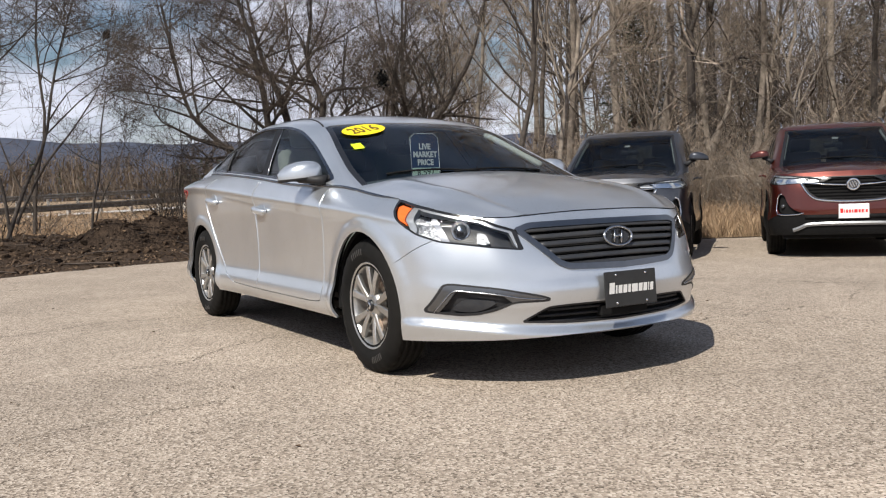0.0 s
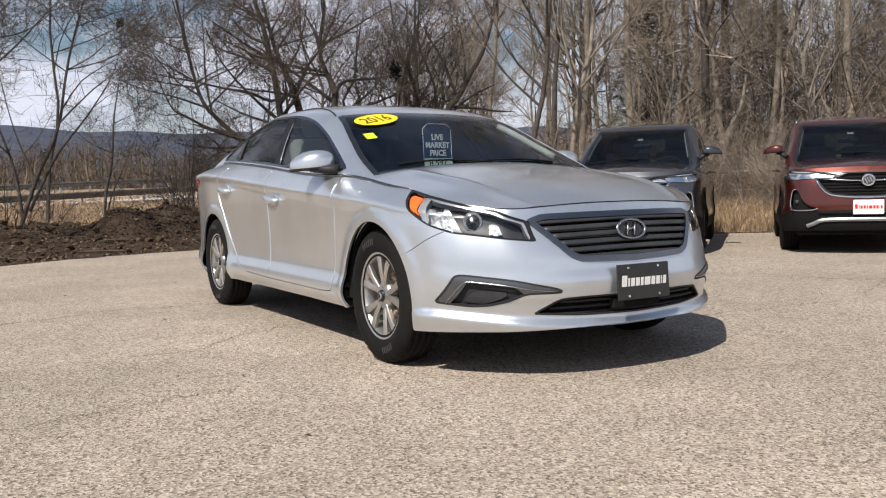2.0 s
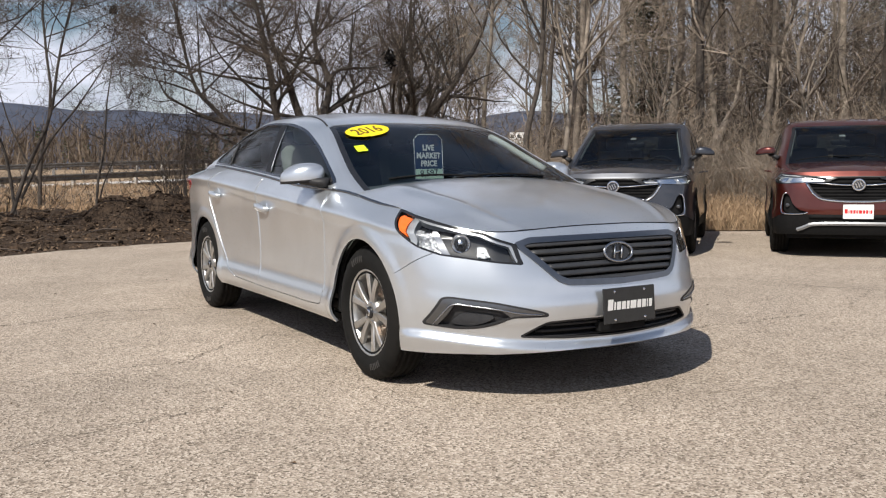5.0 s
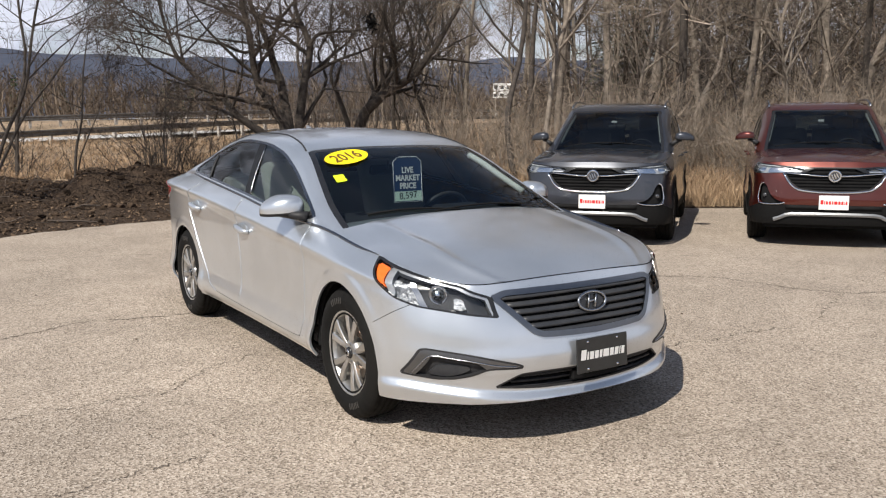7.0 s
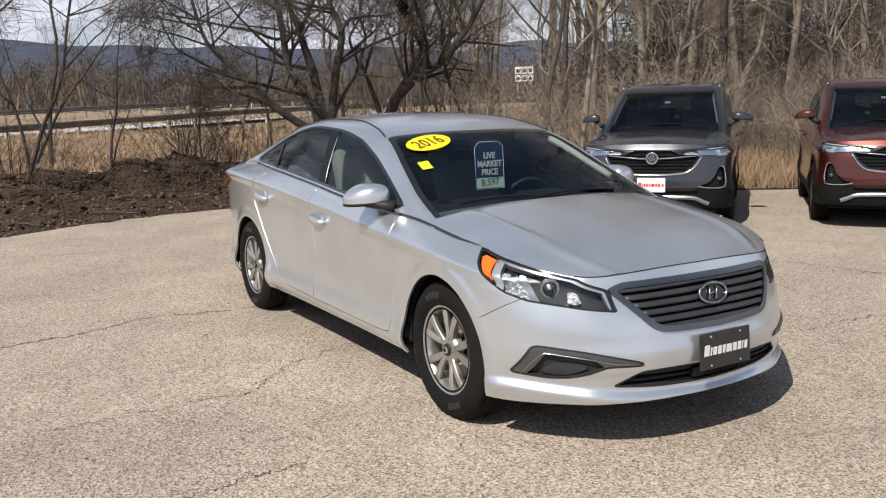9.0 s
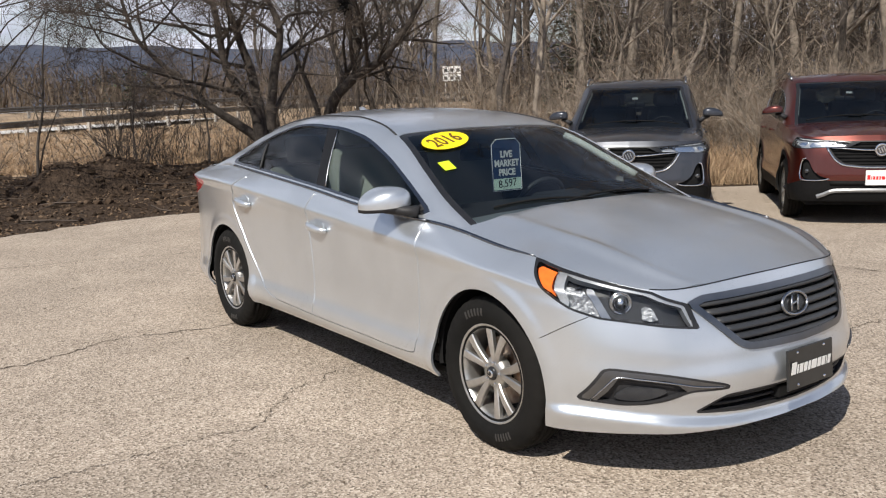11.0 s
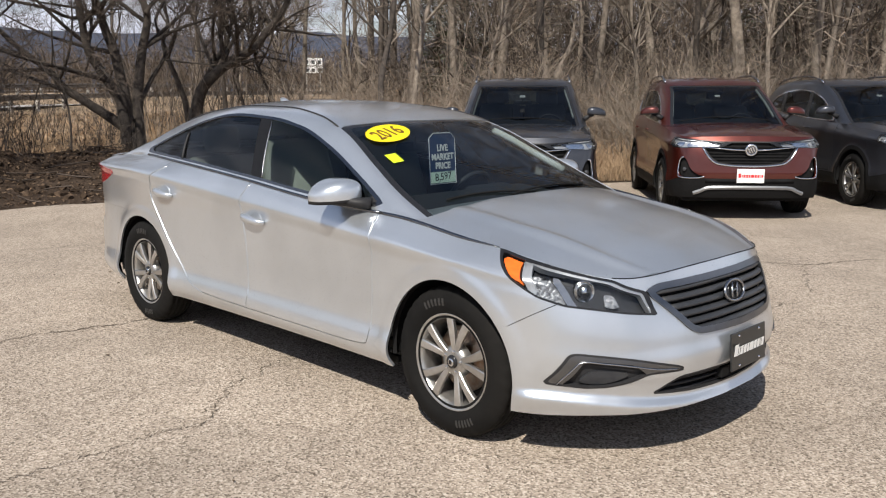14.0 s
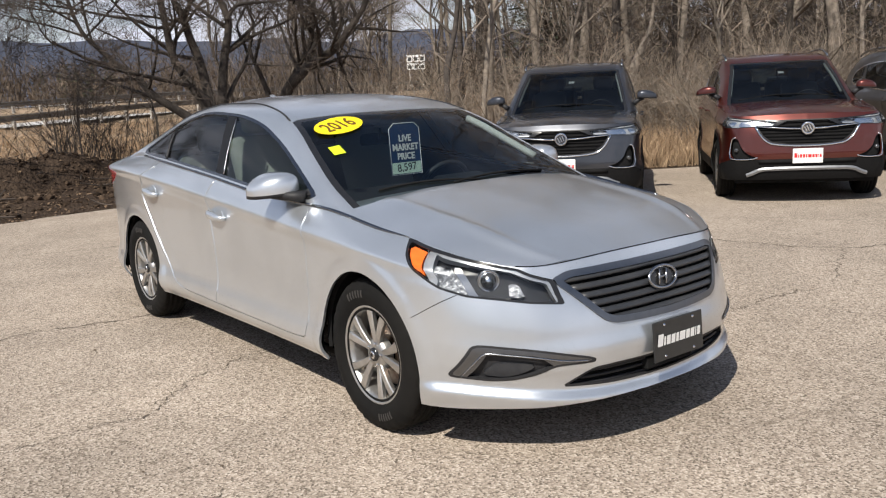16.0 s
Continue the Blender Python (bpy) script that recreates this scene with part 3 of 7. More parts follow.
def bars_for_word(name, widths, height, material, m, parent, gap=0.18, first=1.0):
    """A row of plain upright bars in place of a word."""
    total = sum(widths) + gap * height * (len(widths) - 1)
    x, V, F = -total / 2, [], []
    for i, w in enumerate(widths):
        h = height * (first if i == 0 else 0.74)
        y0 = -height / 2
        n = len(V)
        V += [(x, y0, 0), (x + w, y0, 0), (x + w, y0 + h, 0), (x, y0 + h, 0), (x, y0, 0.0012), (x + w, y0, 0.0012), (x + w, y0 + h, 0.0012), (x, y0 + h, 0.0012)]
        F += [tuple(n + k for k in f) for f in ((4, 5, 6, 7), (0, 1, 5, 4), (1, 2, 6, 5), (2, 3, 7, 6), (3, 0, 4, 7))]
        x += w + gap * height
    return part(name, mesh_of(name, V, F, material), parent, "", m)


def mirror_meshes(centre, size, out=-1):
    """Housing of a door mirror: painted cap above, black underside. out: -1 on the right side."""
    n, k = 28, 18
    V, F = [], []
    for i in range(k + 1):
        for j in range(n):
            a, b = 2 * np.pi * j / n, np.pi * (i / k - 0.5)
            c, s = np.cos(b), np.sin(b)
            px, py = np.cos(a) * c, np.sin(a) * c
            px, py, s = (np.sign(q) * abs(q) ** 0.58 for q in (px, py, s))
            lat = py
            shrink = 1 - 0.42 * max(0, lat) ** 1.6 - 0.12 * max(0, -lat) ** 2
            x = px * size[0] * (0.55 if px < 0 else 1.0) * shrink - 0.10 * size[0] * lat * 4 * 0.5
            z = max(s, -0.26) * size[2] * (shrink if s > 0 else 1.0) - 0.010 * lat
            V.append((centre[0] + x, out * (centre[1] + lat * size[1]), centre[2] + z))
    for i in range(k):
        for j in range(n):
            q = (i * n + j, i * n + (j + 1) % n, (i + 1) * n + (j + 1) % n, (i + 1) * n + j)
            F.append(q if out > 0 else tuple(reversed(q)))
    s = Sheet(V, F)
    return s.cut(lambda P: P[:, 2] - (centre[2] - 0.08 * size[2] - 0.010 * (out * P[:, 1] - centre[1]) / size[1]))


def pillar_trims(car, B, x0, x1, inside=0.038):
    """The pale lining of the windscreen pillars, seen through the glass."""
    for s in (-1, 1):
        xs = np.linspace(x0, x1, 12)
        part("pillar_lining", bar("pillar_lining", [(x - 0.02, s * (float(B.ye(x)) - inside), float(B.ze(x)) - 0.026) for x in xs], 0.021, PILLARTRIM, sides=8), car, "pale grey pillar lining")


def seat(car, x, y, z, w=0.50, colour=SEATCLOTH):
    a = part("front_seat" if x > -1.7 else "rear_seat", box("seat", (0.50, w, 0.16), (x, y, z), colour, 0.05, (0, -6, 0), 3), car, "grey cloth seat")
    part("backrest", box("backrest", (0.14, w * 0.96, 0.62), (x - 0.30, y, z + 0.36), colour, 0.055, (0, -20, 0), 3), a)
    part("headrest", box("headrest", (0.09, 0.26, 0.18), (x - 0.445, y, z + 0.76), colour, 0.04, (0, -12, 0), 3), a)


def cabin(car, dash_x, dash_z, half, seats, rear, floor_z, wheel_y):
    """Dashboard, steering wheel, seats and floor seen through the glass."""
    d = part("dashboard", box("dashboard", (0.62, half * 2 - 0.10, 0.26), (dash_x, 0, dash_z), DASH, 0.08, (0, 5, 0), 4), car, "dark padded dashboard")
    part("instrument_hood", box("instrument_hood", (0.22, 0.36, 0.10), (dash_x - 0.22, wheel_y, dash_z + 0.10), DASH, 0.04, (0, 8, 0), 3), d)
    a = np.linspace(0, 2 * np.pi, 33)[:-1]
    V, F = tube(np.stack([0 * a, 0.185 * np.cos(a), 0.185 * np.sin(a)], 1), 0.015, 8, True, up=(1, 0, 0))
    sw = mesh_of("steering_wheel", V, F, PLASTIC, True)
    m = pose(dash_x - 0.44, wheel_y, dash_z + 0.05, 0, 24, 0)
    w = part("steering_wheel", sw, car, "black steering wheel", m)
    part("airbag_cover", box("airbag_cover", (0.05, 0.15, 0.12), (0, 0, -0.02), PLASTIC, 0.02, (0, 0, 0), 3), w)
    for s in (-1, 1):
        part("wheel_spoke", box("wheel_spoke", (0.02, 0.10, 0.035), (0, s * 0.12, -0.01), PLASTIC, 0.008), w)
    part("cabin_floor", box("cabin_floor", (2.9, half * 2 - 0.12, 0.03), (dash_x - 1.25, 0, floor_z), TRIMCLOTH), car)
    for y in (-0.37, 0.37):
        seat(car, seats, y, floor_z + 0.26)
        seat(car, rear, y * 0.9, floor_z + (0.28 if half > 0.71 - 0.02 and floor_z > 0.35 else 0.12), 0.62)
    part("centre_console", box("centre_console", (0.9, 0.20, 0.22), (dash_x - 0.75, 0, floor_z + 0.18), TRIMCLOTH, 0.04, (0, 0, 0), 3), car)
    mi = part("rear_view_mirror", box("rear_view_mirror", (0.03, 0.24, 0.065), (dash_x - 0.55, 0, dash_z + 0.38), PLASTIC, 0.02, (0, 10, 0), 3), car)
    part("mirror_stem", bar("mirror_stem", [(dash_x - 0.53, 0, dash_z + 0.38), (dash_x - 0.52, 0, dash_z + 0.44)], 0.008, PLASTIC), mi)


# ---------------------------------------------------------------- the silver sedan (front axle over the origin, nose to +x)
def sedan_side(x, z, zs, it):
    zc = np.interp(x, (-2.9, -2.63, -1.6, -0.5, 0.1, 0.5), (1.0, 0.985, 0.90, 0.825, 0.79, 0.74))
    zc = np.minimum(zc, zs - 0.05)
    hi = np.clip((z - zc) / (zs - zc), 0, 1)
    fade = step(0.35, -0.4, x)
    low = pchip((0.20, 0.235, 0.28, 0.318, 0.34, 0.405, 0.425, 0.50, 0.58, 0.68, 0.80), (0.06, 0.046, 0.018, 0.010, 0.012, 0.028, 0.032, 0.036, 0.037, 0.036, 0.032))(z)
    plain = pchip((0.20, 0.24, 0.30, 0.40, 0.60, 0.80), (0.03, 0.015, 0.006, 0.0, 0.004, 0.02))(z)
    under = np.where(z > zc, 0.018, 0.018 + (fade * low + (1 - fade) * plain - 0.018) * step(0, 0.065, zc - z))
    return under + (it - 0.018) * hi ** 1.35 * (z > zc)


SEDAN = Body(
    rows=[(0.915, 0, 0.776, 0.150), (0.907, 0.18, 0.775, 0.148), (0.865, 0.385, 0.768, 0.130), (0.780, 0.56, 0.758, 0.098), (0.685, 0.67, 0.762, 0.084),
          (0.575, 0.775, 0.787, 0.094), (0.470, 0.845, 0.813, 0.108), (0.340, 0.890, 0.837, 0.120), (0.184, 0.914, 0.858, 0.126), (0.0, 0.925, 0.876, 0.120),
          (-0.35, 0.918, 0.925, 0.100), (-0.75, 0.910, 0.943, 0.078), (-1.08, 0.906, 0.962, 0.068), (-1.6, 0.906, 1.010, 0.072), (-2.1, 0.910, 1.048, 0.085),
          (-2.5, 0.920, 1.072, 0.115), (-2.85, 0.924, 1.085, 0.160), (-3.15, 0.905, 1.080, 0.175), (-3.42, 0.868, 1.060, 0.155), (-3.66, 0.785, 1.045, 0.120),
          (-3.80, 0.62, 1.050, 0.090), (-3.865, 0.33, 1.065, 0.080), (-3.885, 0, 1.070, 0.080)],
    front=((0.2, 0.25, 0.28, 0.335, 0.38, 0.44, 0.49, 0.55, 0.64, 0.70, 0.83, 0.93, 1.0), (0.42, 0.32, 0.27, 0.25, 0.24, 0.15, 0.03, 0.0, 0.12, 0.20, 0.50, 0.83, 1.0)),
    side=sedan_side,
    rear=((0.2, 0.3, 0.45, 0.56, 0.62, 0.8, 1.0), (0.7, 0.2, 0.0, 0.05, 0.4, 0.6, 1.0)),
    bottom=lambda x: np.interp(x, (-3.6, -3.25, -2.4, -0.3, 0.3, 0.75, 0.9), (0.235, 0.225, 0.232, 0.236, 0.204, 0.222, 0.232)),
    lip=(((0.0, 0.40, 0.50, 0.60, 0.70, 0.83), (0.260, 0.270, 0.277, 0.288, 0.300, 0.316)), 0.026), arch=((0.0, 0.333, 0.37), (-2.805, 0.333, 0.37)),
    house=[(-0.18, 0.972, 0.765, 0.896, 0.81, 0.878), (-0.45, 1.095, 0.738, 1.010, 0.795, 0.955), (-0.70, 1.205, 0.685, 1.130, 0.750, 1.075), (-1.0, 1.325, 0.612, 1.275, 0.692, 1.205),
           (-1.3, 1.398, 0.55, 1.365, 0.652, 1.308), (-1.65, 1.438, 0.512, 1.405, 0.635, 1.362), (-2.0, 1.445, 0.51, 1.41, 0.635, 1.372), (-2.4, 1.415, 0.52, 1.378, 0.66, 1.31),
           (-2.8, 1.335, 0.55, 1.29, 0.70, 1.195), (-3.1, 1.235, 0.595, 1.18, 0.715, 1.125), (-3.45, 1.10, 0.65, 1.065, 0.70, 1.05)])

DLO = [(-0.47, 0.958), (-0.75, 0.962), (-1.08, 0.980), (-1.6, 1.028), (-2.1, 1.066), (-2.5, 1.090), (-2.97, 1.104), (-2.80, 1.170), (-2.4, 1.305), (-2.15, 1.358), (-1.95, 1.372),
       (-1.55, 1.352), (-1.26, 1.300), (-0.976, 1.196), (-0.697, 1.072)]
HEADLAMP = [(0.775, 0.612), (0.725, 0.703), (0.645, 0.752), (0.42, 0.812), (0.205, 0.857), (0.268, 0.802), (0.350, 0.745), (0.445, 0.690), (0.53, 0.655), (0.62, 0.640)]
GRILLE = [(-0.1, 0.734), (0.25, 0.733), (0.43, 0.730), (0.502, 0.704), (0.348, 0.540), (0.295, 0.518), (0.0, 0.510), (-0.1, 0.510)]
FOG = [(0.838, 0.344), (0.782, 0.468), (0.758, 0.476), (0.60, 0.453), (0.43, 0.413), (0.398, 0.400), (0.405, 0.386), (0.545, 0.384), (0.61, 0.350), (0.66, 0.333), (0.72, 0.328)]
INTAKE = [(-0.1, 0.370), (0.30, 0.369), (0.405, 0.364), (0.518, 0.294), (0.30, 0.279), (0.0, 0.272), (-0.1, 0.272)]
DOORS = [(-0.512, 1.2), (-0.506, 0.79), (-0.514, 0.36), (-0.53, 0.303), (-1.486, 0.303), (-2.05, 0.315), (-2.17, 0.345), (-2.26, 0.40), (-2.415, 0.546), (-2.60, 0.78), (-2.648, 0.877), (-2.622, 0.976), (-2.493, 1.046), (-2.40, 1.2)]


def build_sedan():
    B = SEDAN
    car = thing("sedan", "silver four-door sedan parked alone on sunlit asphalt", "car")
    S = B.shell()
    for ax, az, r in B.arch:
        S = S.cut(lambda V: np.hypot(V[:, 0] - ax, V[:, 2] - az) - r)[0]
    hl, fog, gr, it = (poly_dist(P, a, 2) for P, a in ((HEADLAMP, 0), (soft_poly(FOG, 0.10), 1), (soft_poly(GRILLE, 0.10), 1), (soft_poly(INTAKE, 0.08), 1)))
    nose = lambda V: 10.0 * (V[:, 0] < 0.15)
    tail = poly_dist([(-4.0, 0.87), (-3.50, 0.868), (-3.34, 0.905), (-3.20, 0.962), (-3.24, 0.978), (-3.55, 1.0), (-4.0, 1.0)], 0, 2)
    S, LAMP = S.cut(lambda V: hl(V) + nose(V))
    S, FOGS = S.cut(lambda V: fog(V) + nose(V))
    S, GRL = S.cut(lambda V: gr(V) + nose(V))
    S, INT = S.cut(lambda V: it(V) + nose(V))
    S, TAIL = S.cut(tail)
    g = 0.0022
    door = poly_dist(soft_poly(DOORS), 0, 2)
    rest = S.cut(lambda V: door(V) - g)[0]
    doors = S.cut(lambda V: door(V) + g)[1]
    mid = lambda V: V[:, 0] - np.interp(V[:, 2], (0.30, 0.383, 0.62, 0.902, 0.997, 1.1), (-1.575, -1.577, -1.592, -1.619, -1.572, -1.52))
    fd, rd = doors.cut(lambda V: mid(V) - g)[0], doors.cut(lambda V: mid(V) + g)[1]
    # front bumper, wing, side frame, rear bumper
    seam = lambda V: np.where(V[:, 2] < 0.557, V[:, 0] - 0.2, np.minimum(V[:, 0] - 0.2, (V[:, 0] - 0.328) * 0.512 - (V[:, 2] - 0.557) * 0.858))
    seam2 = lambda V: np.where(V[:, 0] > 0.62, 0.05, seam(V))
    bumper, rest = rest.cut(lambda V: seam2(V) - 0.0015)[0], rest.cut(lambda V: seam2(V) + 0.0015)[1]
    wing = lambda V: V[:, 0] + 0.514
    wings, rest = rest.cut(wing)
    rb = lambda V: np.maximum(V[:, 0] + 3.05, V[:, 2] - 0.73)
    rear_b, frame_s = rest.cut(lambda V: rb(V) + 0.0007)[1], rest.cut(lambda V: rb(V) - 0.0007)[0]
    part("front_bumper", bumper.both().mesh("front_bumper", SILVER), car, "silver painted front bumper")
    part("rear_bumper", rear_b.both().mesh("rear_bumper", SILVER), car)
    two(car, "front_wing", wings, SILVER)
    two(car, "side_frame", frame_s, SILVER)
    fdp = two(car, "front_door", fd, SILVER)
    rdp = two(car, "rear_door", rd, SILVER)
    # bonnet and boot lid
    hood = B.patch((0.634, 0.612), -0.40, ((0.765, 0.60, 0.35, 0.05, -0.20), (0.777, 0.838, 0.901, 0.957, 0.992)), ridge=0.011)
    part("bonnet", Sheet(hood.V * (0.9975, 0.997, 1) + (-0.0016, 0, 0.001), hood.F).both().mesh("bonnet", SILVER, 0.014), car, "silver bonnet with two soft creases")
    k0 = int(np.argmin(np.hypot(B.top[:, 0] - 0.634, B.top[:, 1] - 0.612)))
    lead = B.top[:k0 + 1]
    part("bonnet_joint", bar("bonnet_joint", np.vstack([lead[::-1] * (1, -1, 1), lead[1:]]) + (0.001, 0, 0.0008), 0.0022, DARK, sides=6), car)
    boot = B.patch((-3.72, 0.60), -3.28, ((-3.80, -3.6, -3.40, -3.2), (1.072, 1.085, 1.095, 1.12)))
    part("boot_lid", boot.both().mesh("boot_lid", SILVER, 0.014), car)
    # lining behind all joints, and the floor pan
    lin = B.shell(18, 0.030)
    for ax, az, r in B.arch:
        lin = lin.cut(lambda V: np.hypot(V[:, 0] - ax, V[:, 2] - az) - r - 0.01)[0]
    lin = lin.cut(lambda V: 0.1 - V[:, 0])[0]
    part("inner_lining", lin.both().mesh("inner_lining", DARK, 0), car)
    part("floor_pan", box("floor_pan", (3.9, 1.30, 0.05), (-1.55, 0, 0.245), DARK, 0.01), car)
    part("bumper_core", box("bumper_core", (0.10, 1.0, 0.50), (0.62, 0, 0.46), DARK, 0.02), car)
    part("engine_bay", box("engine_bay", (0.95, 1.10, 0.40), (0.05, 0, 0.50), DARK, 0.02), car)
    for ax, az, r in B.arch:
        well(car, ax, az, r, 0.845, 0.55)
    # roof, pillars and glass
    H = B.house()
    ye = lambda V: B.ye(V[:, 0])
    xt = lambda V: -1.035 - 0.05 * (np.abs(V[:, 1]) / 0.56) ** 2
    ws = lambda V: np.maximum(np.abs(V[:, 1]) - (ye(V) - 0.006), xt(V) - V[:, 0])
    rw = lambda V: np.maximum(np.abs(V[:, 1]) - (ye(V) - 0.03), np.maximum(V[:, 0] + 2.66, -3.36 - V[:, 0]))
    dlo = poly_dist(soft_poly(DLO), 0, 2)
    side = lambda V: dlo(V) + 10 * (np.abs(V[:, 1]) < 0.56)
    roof, W = H.cut(ws)
    roof, R = roof.cut(rw)
    roof, G = roof.cut(side)
    part("roof", roof.both().mesh("roof", SILVER, 0.01), car, "silver roof and pillars")
    frit = ring_of(W, ws, -0.035, 1)
    part("windscreen_border", frit.moved(-0.003).both().mesh("windscreen_border", BLACKGLOSS, 0.004), car)
    part("windscreen", W.cut(lambda V: ws(V) + 0.035)[1].moved(-0.003).both().mesh("windscreen", SCREEN, 0), car, "clear laminated windscreen").visible_shadow = False
    part("rear_window", R.moved(-0.003).both().mesh("rear_window", DEEPTINT, 0), car)
    trim = ring_of(G, side, -0.014, 0.5)
    bp = lambda V: np.abs(V[:, 0] - (-1.527 - (V[:, 2] - 1.01) * 0.42)) - 0.050
    qp = lambda V: np.abs(V[:, 0] - (-2.365 - (V[:, 2] - 1.066) * 0.45)) - 0.012
    glassy = G.cut(lambda V: side(V) + 0.014)[1]
    glassy, pillar = glassy.cut(bp)
    glassy, bar_q = glassy.cut(qp)
    fg, rg = glassy.cut(lambda V: V[:, 0] + 1.527 + (V[:, 2] - 1.01) * 0.42)
    rg, qg = rg.cut(lambda V: V[:, 0] + 2.365 + (V[:, 2] - 1.066) * 0.45)
    sail = lambda V: V[:, 0] + 0.60
    fg, sails = fg.cut(lambda V: -sail(V))
    two(car, "window_trim", trim.moved(0.001), GUNMETAL, 0.008, "dark satin window surround")
    two(car, "door_pillar_cover", pillar.moved(-0.001), PILLARFILM, 0.006)
    for s in (-1, 1):
        zz = np.linspace(1.035, 1.33, 9)
        pts = []
        for z in zz:
            x = -1.470 - (z - 1.01) * 0.42
            f = (z - float(B.sz(x))) / (float(B.zg(x)) - float(B.sz(x)))
            pts.append((x, s * (float(B.sy(x)) + (float(B.yg(x)) - float(B.sy(x))) * f + 0.012 * math.sin(math.pi * min(1, f)) + 0.001), z))
        part("window_channel", bar("window_channel", pts, 0.0045, SATIN, sides=6), car)
        pts = []
        for z in np.linspace(1.09, 1.245, 8):
            x = -2.365 - (z - 1.066) * 0.45
            f = (z - float(B.sz(x))) / (float(B.zg(x)) - float(B.sz(x)))
            pts.append((x, s * (float(B.sy(x)) + (float(B.yg(x)) - float(B.sy(x))) * f + 0.012 * math.sin(math.pi * min(1, max(0, f))) - 0.001), z))
        part("quarter_bar", bar("quarter_bar", pts, 0.008, PLASTIC, sides=8), car)
    two(car, "window", fg.moved(-0.006), TINT, 0, "", fdp)
    two(car, "mirror_triangle", sails.moved(-0.001), PLASTIC, 0.006, "", fdp)
    two(car, "window", rg.moved(-0.006), DEEPTINT, 0, "", rdp)
    two(car, "quarter_window", qg.moved(-0.005), DEEPTINT, 0)
    for s in (-1, 1):
        xs = np.linspace(-1.10, -2.72, 24)
        part("roof_seam", bar("roof_seam", [(x, s * float(B.ye(x)), float(B.ze(x)) + 0.001) for x in xs], 0.0055, PLASTIC, sides=6), car)
        xs = np.linspace(0.205, -0.50, 20)
        part("wing_trim", bar("wing_trim", [(x, s * float(B.sy(x)), float(B.sz(x)) + 0.002) for x in xs], np.interp(xs, (0.0, 0.205), (0.0085, 0.0025)), GUNMETAL, sides=8), car)
        xs = np.linspace(-0.50, -2.9, 40)
        part("belt_trim", bar("belt_trim", [(x, s * (float(B.sy(x)) + 0.002), float(B.sz(x)) + 0.004) for x in xs], 0.0075, GUNMETAL, sides=6), car)
    pillar_trims(car, B, -0.56, -1.02)
    # lamps
    glow = ring_of(LAMP, hl, -0.0075, 1)
    inner = LAMP.cut(lambda V: hl(V) + 0.0075)[1]
    two(car, "headlamp_frame", glow.moved(0.001), BLACKGLOSS, 0.06)
    lamps = two(car, "headlamp", inner.moved(-0.050), LAMPBLACK, 0.004, "clear headlamp with projector lens")
    amber = poly_dist([(0.10, 0.95), (0.10, 0.70), (0.405, 0.655), (0.410, 0.712), (0.345, 0.81), (0.322, 0.95)], 0, 2)
    clear = inner.cut(amber)[0]
    amb = inner.cut(lambda V: hl(V) + 0.0105)[1].cut(lambda V: amber(V) + 0.003)[1]
    rib = lambda V: np.abs(amber(V) - 0.019) - 0.014
    two(car, "lamp_rib", clear.cut(rib)[1].moved(-0.006), LAMPSILVER, 0.03, "", lamps)
    two(car, "turn_lamp", amb.moved(-0.010), AMBER, 0.02, "orange turn lamp", lamps)
    for sheet, ob in ((clear.moved(0.001), lamps[0]), (clear.mirrored().moved(0.001), lamps[1])):
        part("lens", sheet.mesh("lens", CLEAR, 0), ob).visible_shadow = False
    up = poly_dist([(0.735, 0.702), (0.645, 0.750), (0.42, 0.815), (0.36, 0.832), (0.37, 0.814), (0.42, 0.797), (0.632, 0.739), (0.716, 0.692), (0.762, 0.615), (0.77, 0.615)], 0, 2)
    two(car, "upper_trim", inner.cut(up)[1].moved(-0.003), LAMPSILVER, 0.03, "", lamps)
    refl = poly_dist([(0.408, 0.785), (0.470, 0.768), (0.545, 0.655), (0.47, 0.664), (0.42, 0.69), (0.395, 0.72)], 0, 2)
    two(car, "reflector", inner.cut(refl)[1].moved(-0.026), LAMPMID, 0.015, "", lamps)
    spark = poly_dist([(0.632, 0.702), (0.660, 0.698), (0.690, 0.650), (0.648, 0.652)], 0, 2)
    two(car, "inner_reflector", inner.cut(spark)[1].moved(-0.034), LAMPMID, 0.010, "", lamps)
    fin_ = poly_dist([(0.472, 0.768), (0.494, 0.764), (0.57, 0.652), (0.545, 0.652)], 0, 2)
    two(car, "divider", inner.cut(fin_)[1].moved(-0.010), SATIN, 0.02, "", lamps)
    for s, ob in ((-1, lamps[0]), (1, lamps[1])):
        x, z = 0.583, 0.705
        c = Vector((x, s * float(B.side_y(x, z)), z))
        ax = Vector((0.80, s * 0.60, 0.05)).normalized()
        m = Matrix.Translation(c - ax * 0.045) @ ax.to_track_quat("-Y", "Z").to_matrix().to_4x4()
        part("projector", turned("projector", [(0.0, -0.030), (0.018, -0.026), (0.030, -0.012), (0.034, 0.004), (0.037, -0.004), (0.043, -0.006), (0.046, 0.02), (0.046, 0.04)], REFLECT, 32, True, m), ob, "round projector lens")
    for sheet, ob in ((TAIL, "tail_lamp"),):
        two(car, ob, sheet.moved(0.003), REDLENS, 0.01, "red tail lamp")
    # grille
    G1 = GRL.both()
    surround = ring_of(G1, gr, -0.026, 1)
    part("grille_surround", surround.moved(0.008).mesh("grille_surround", SATINDARK, 0.03), car, "satin dark grey grille surround")
    part("grille_mesh", G1.moved(-0.035).mesh("grille_mesh", DARK, 0), car)
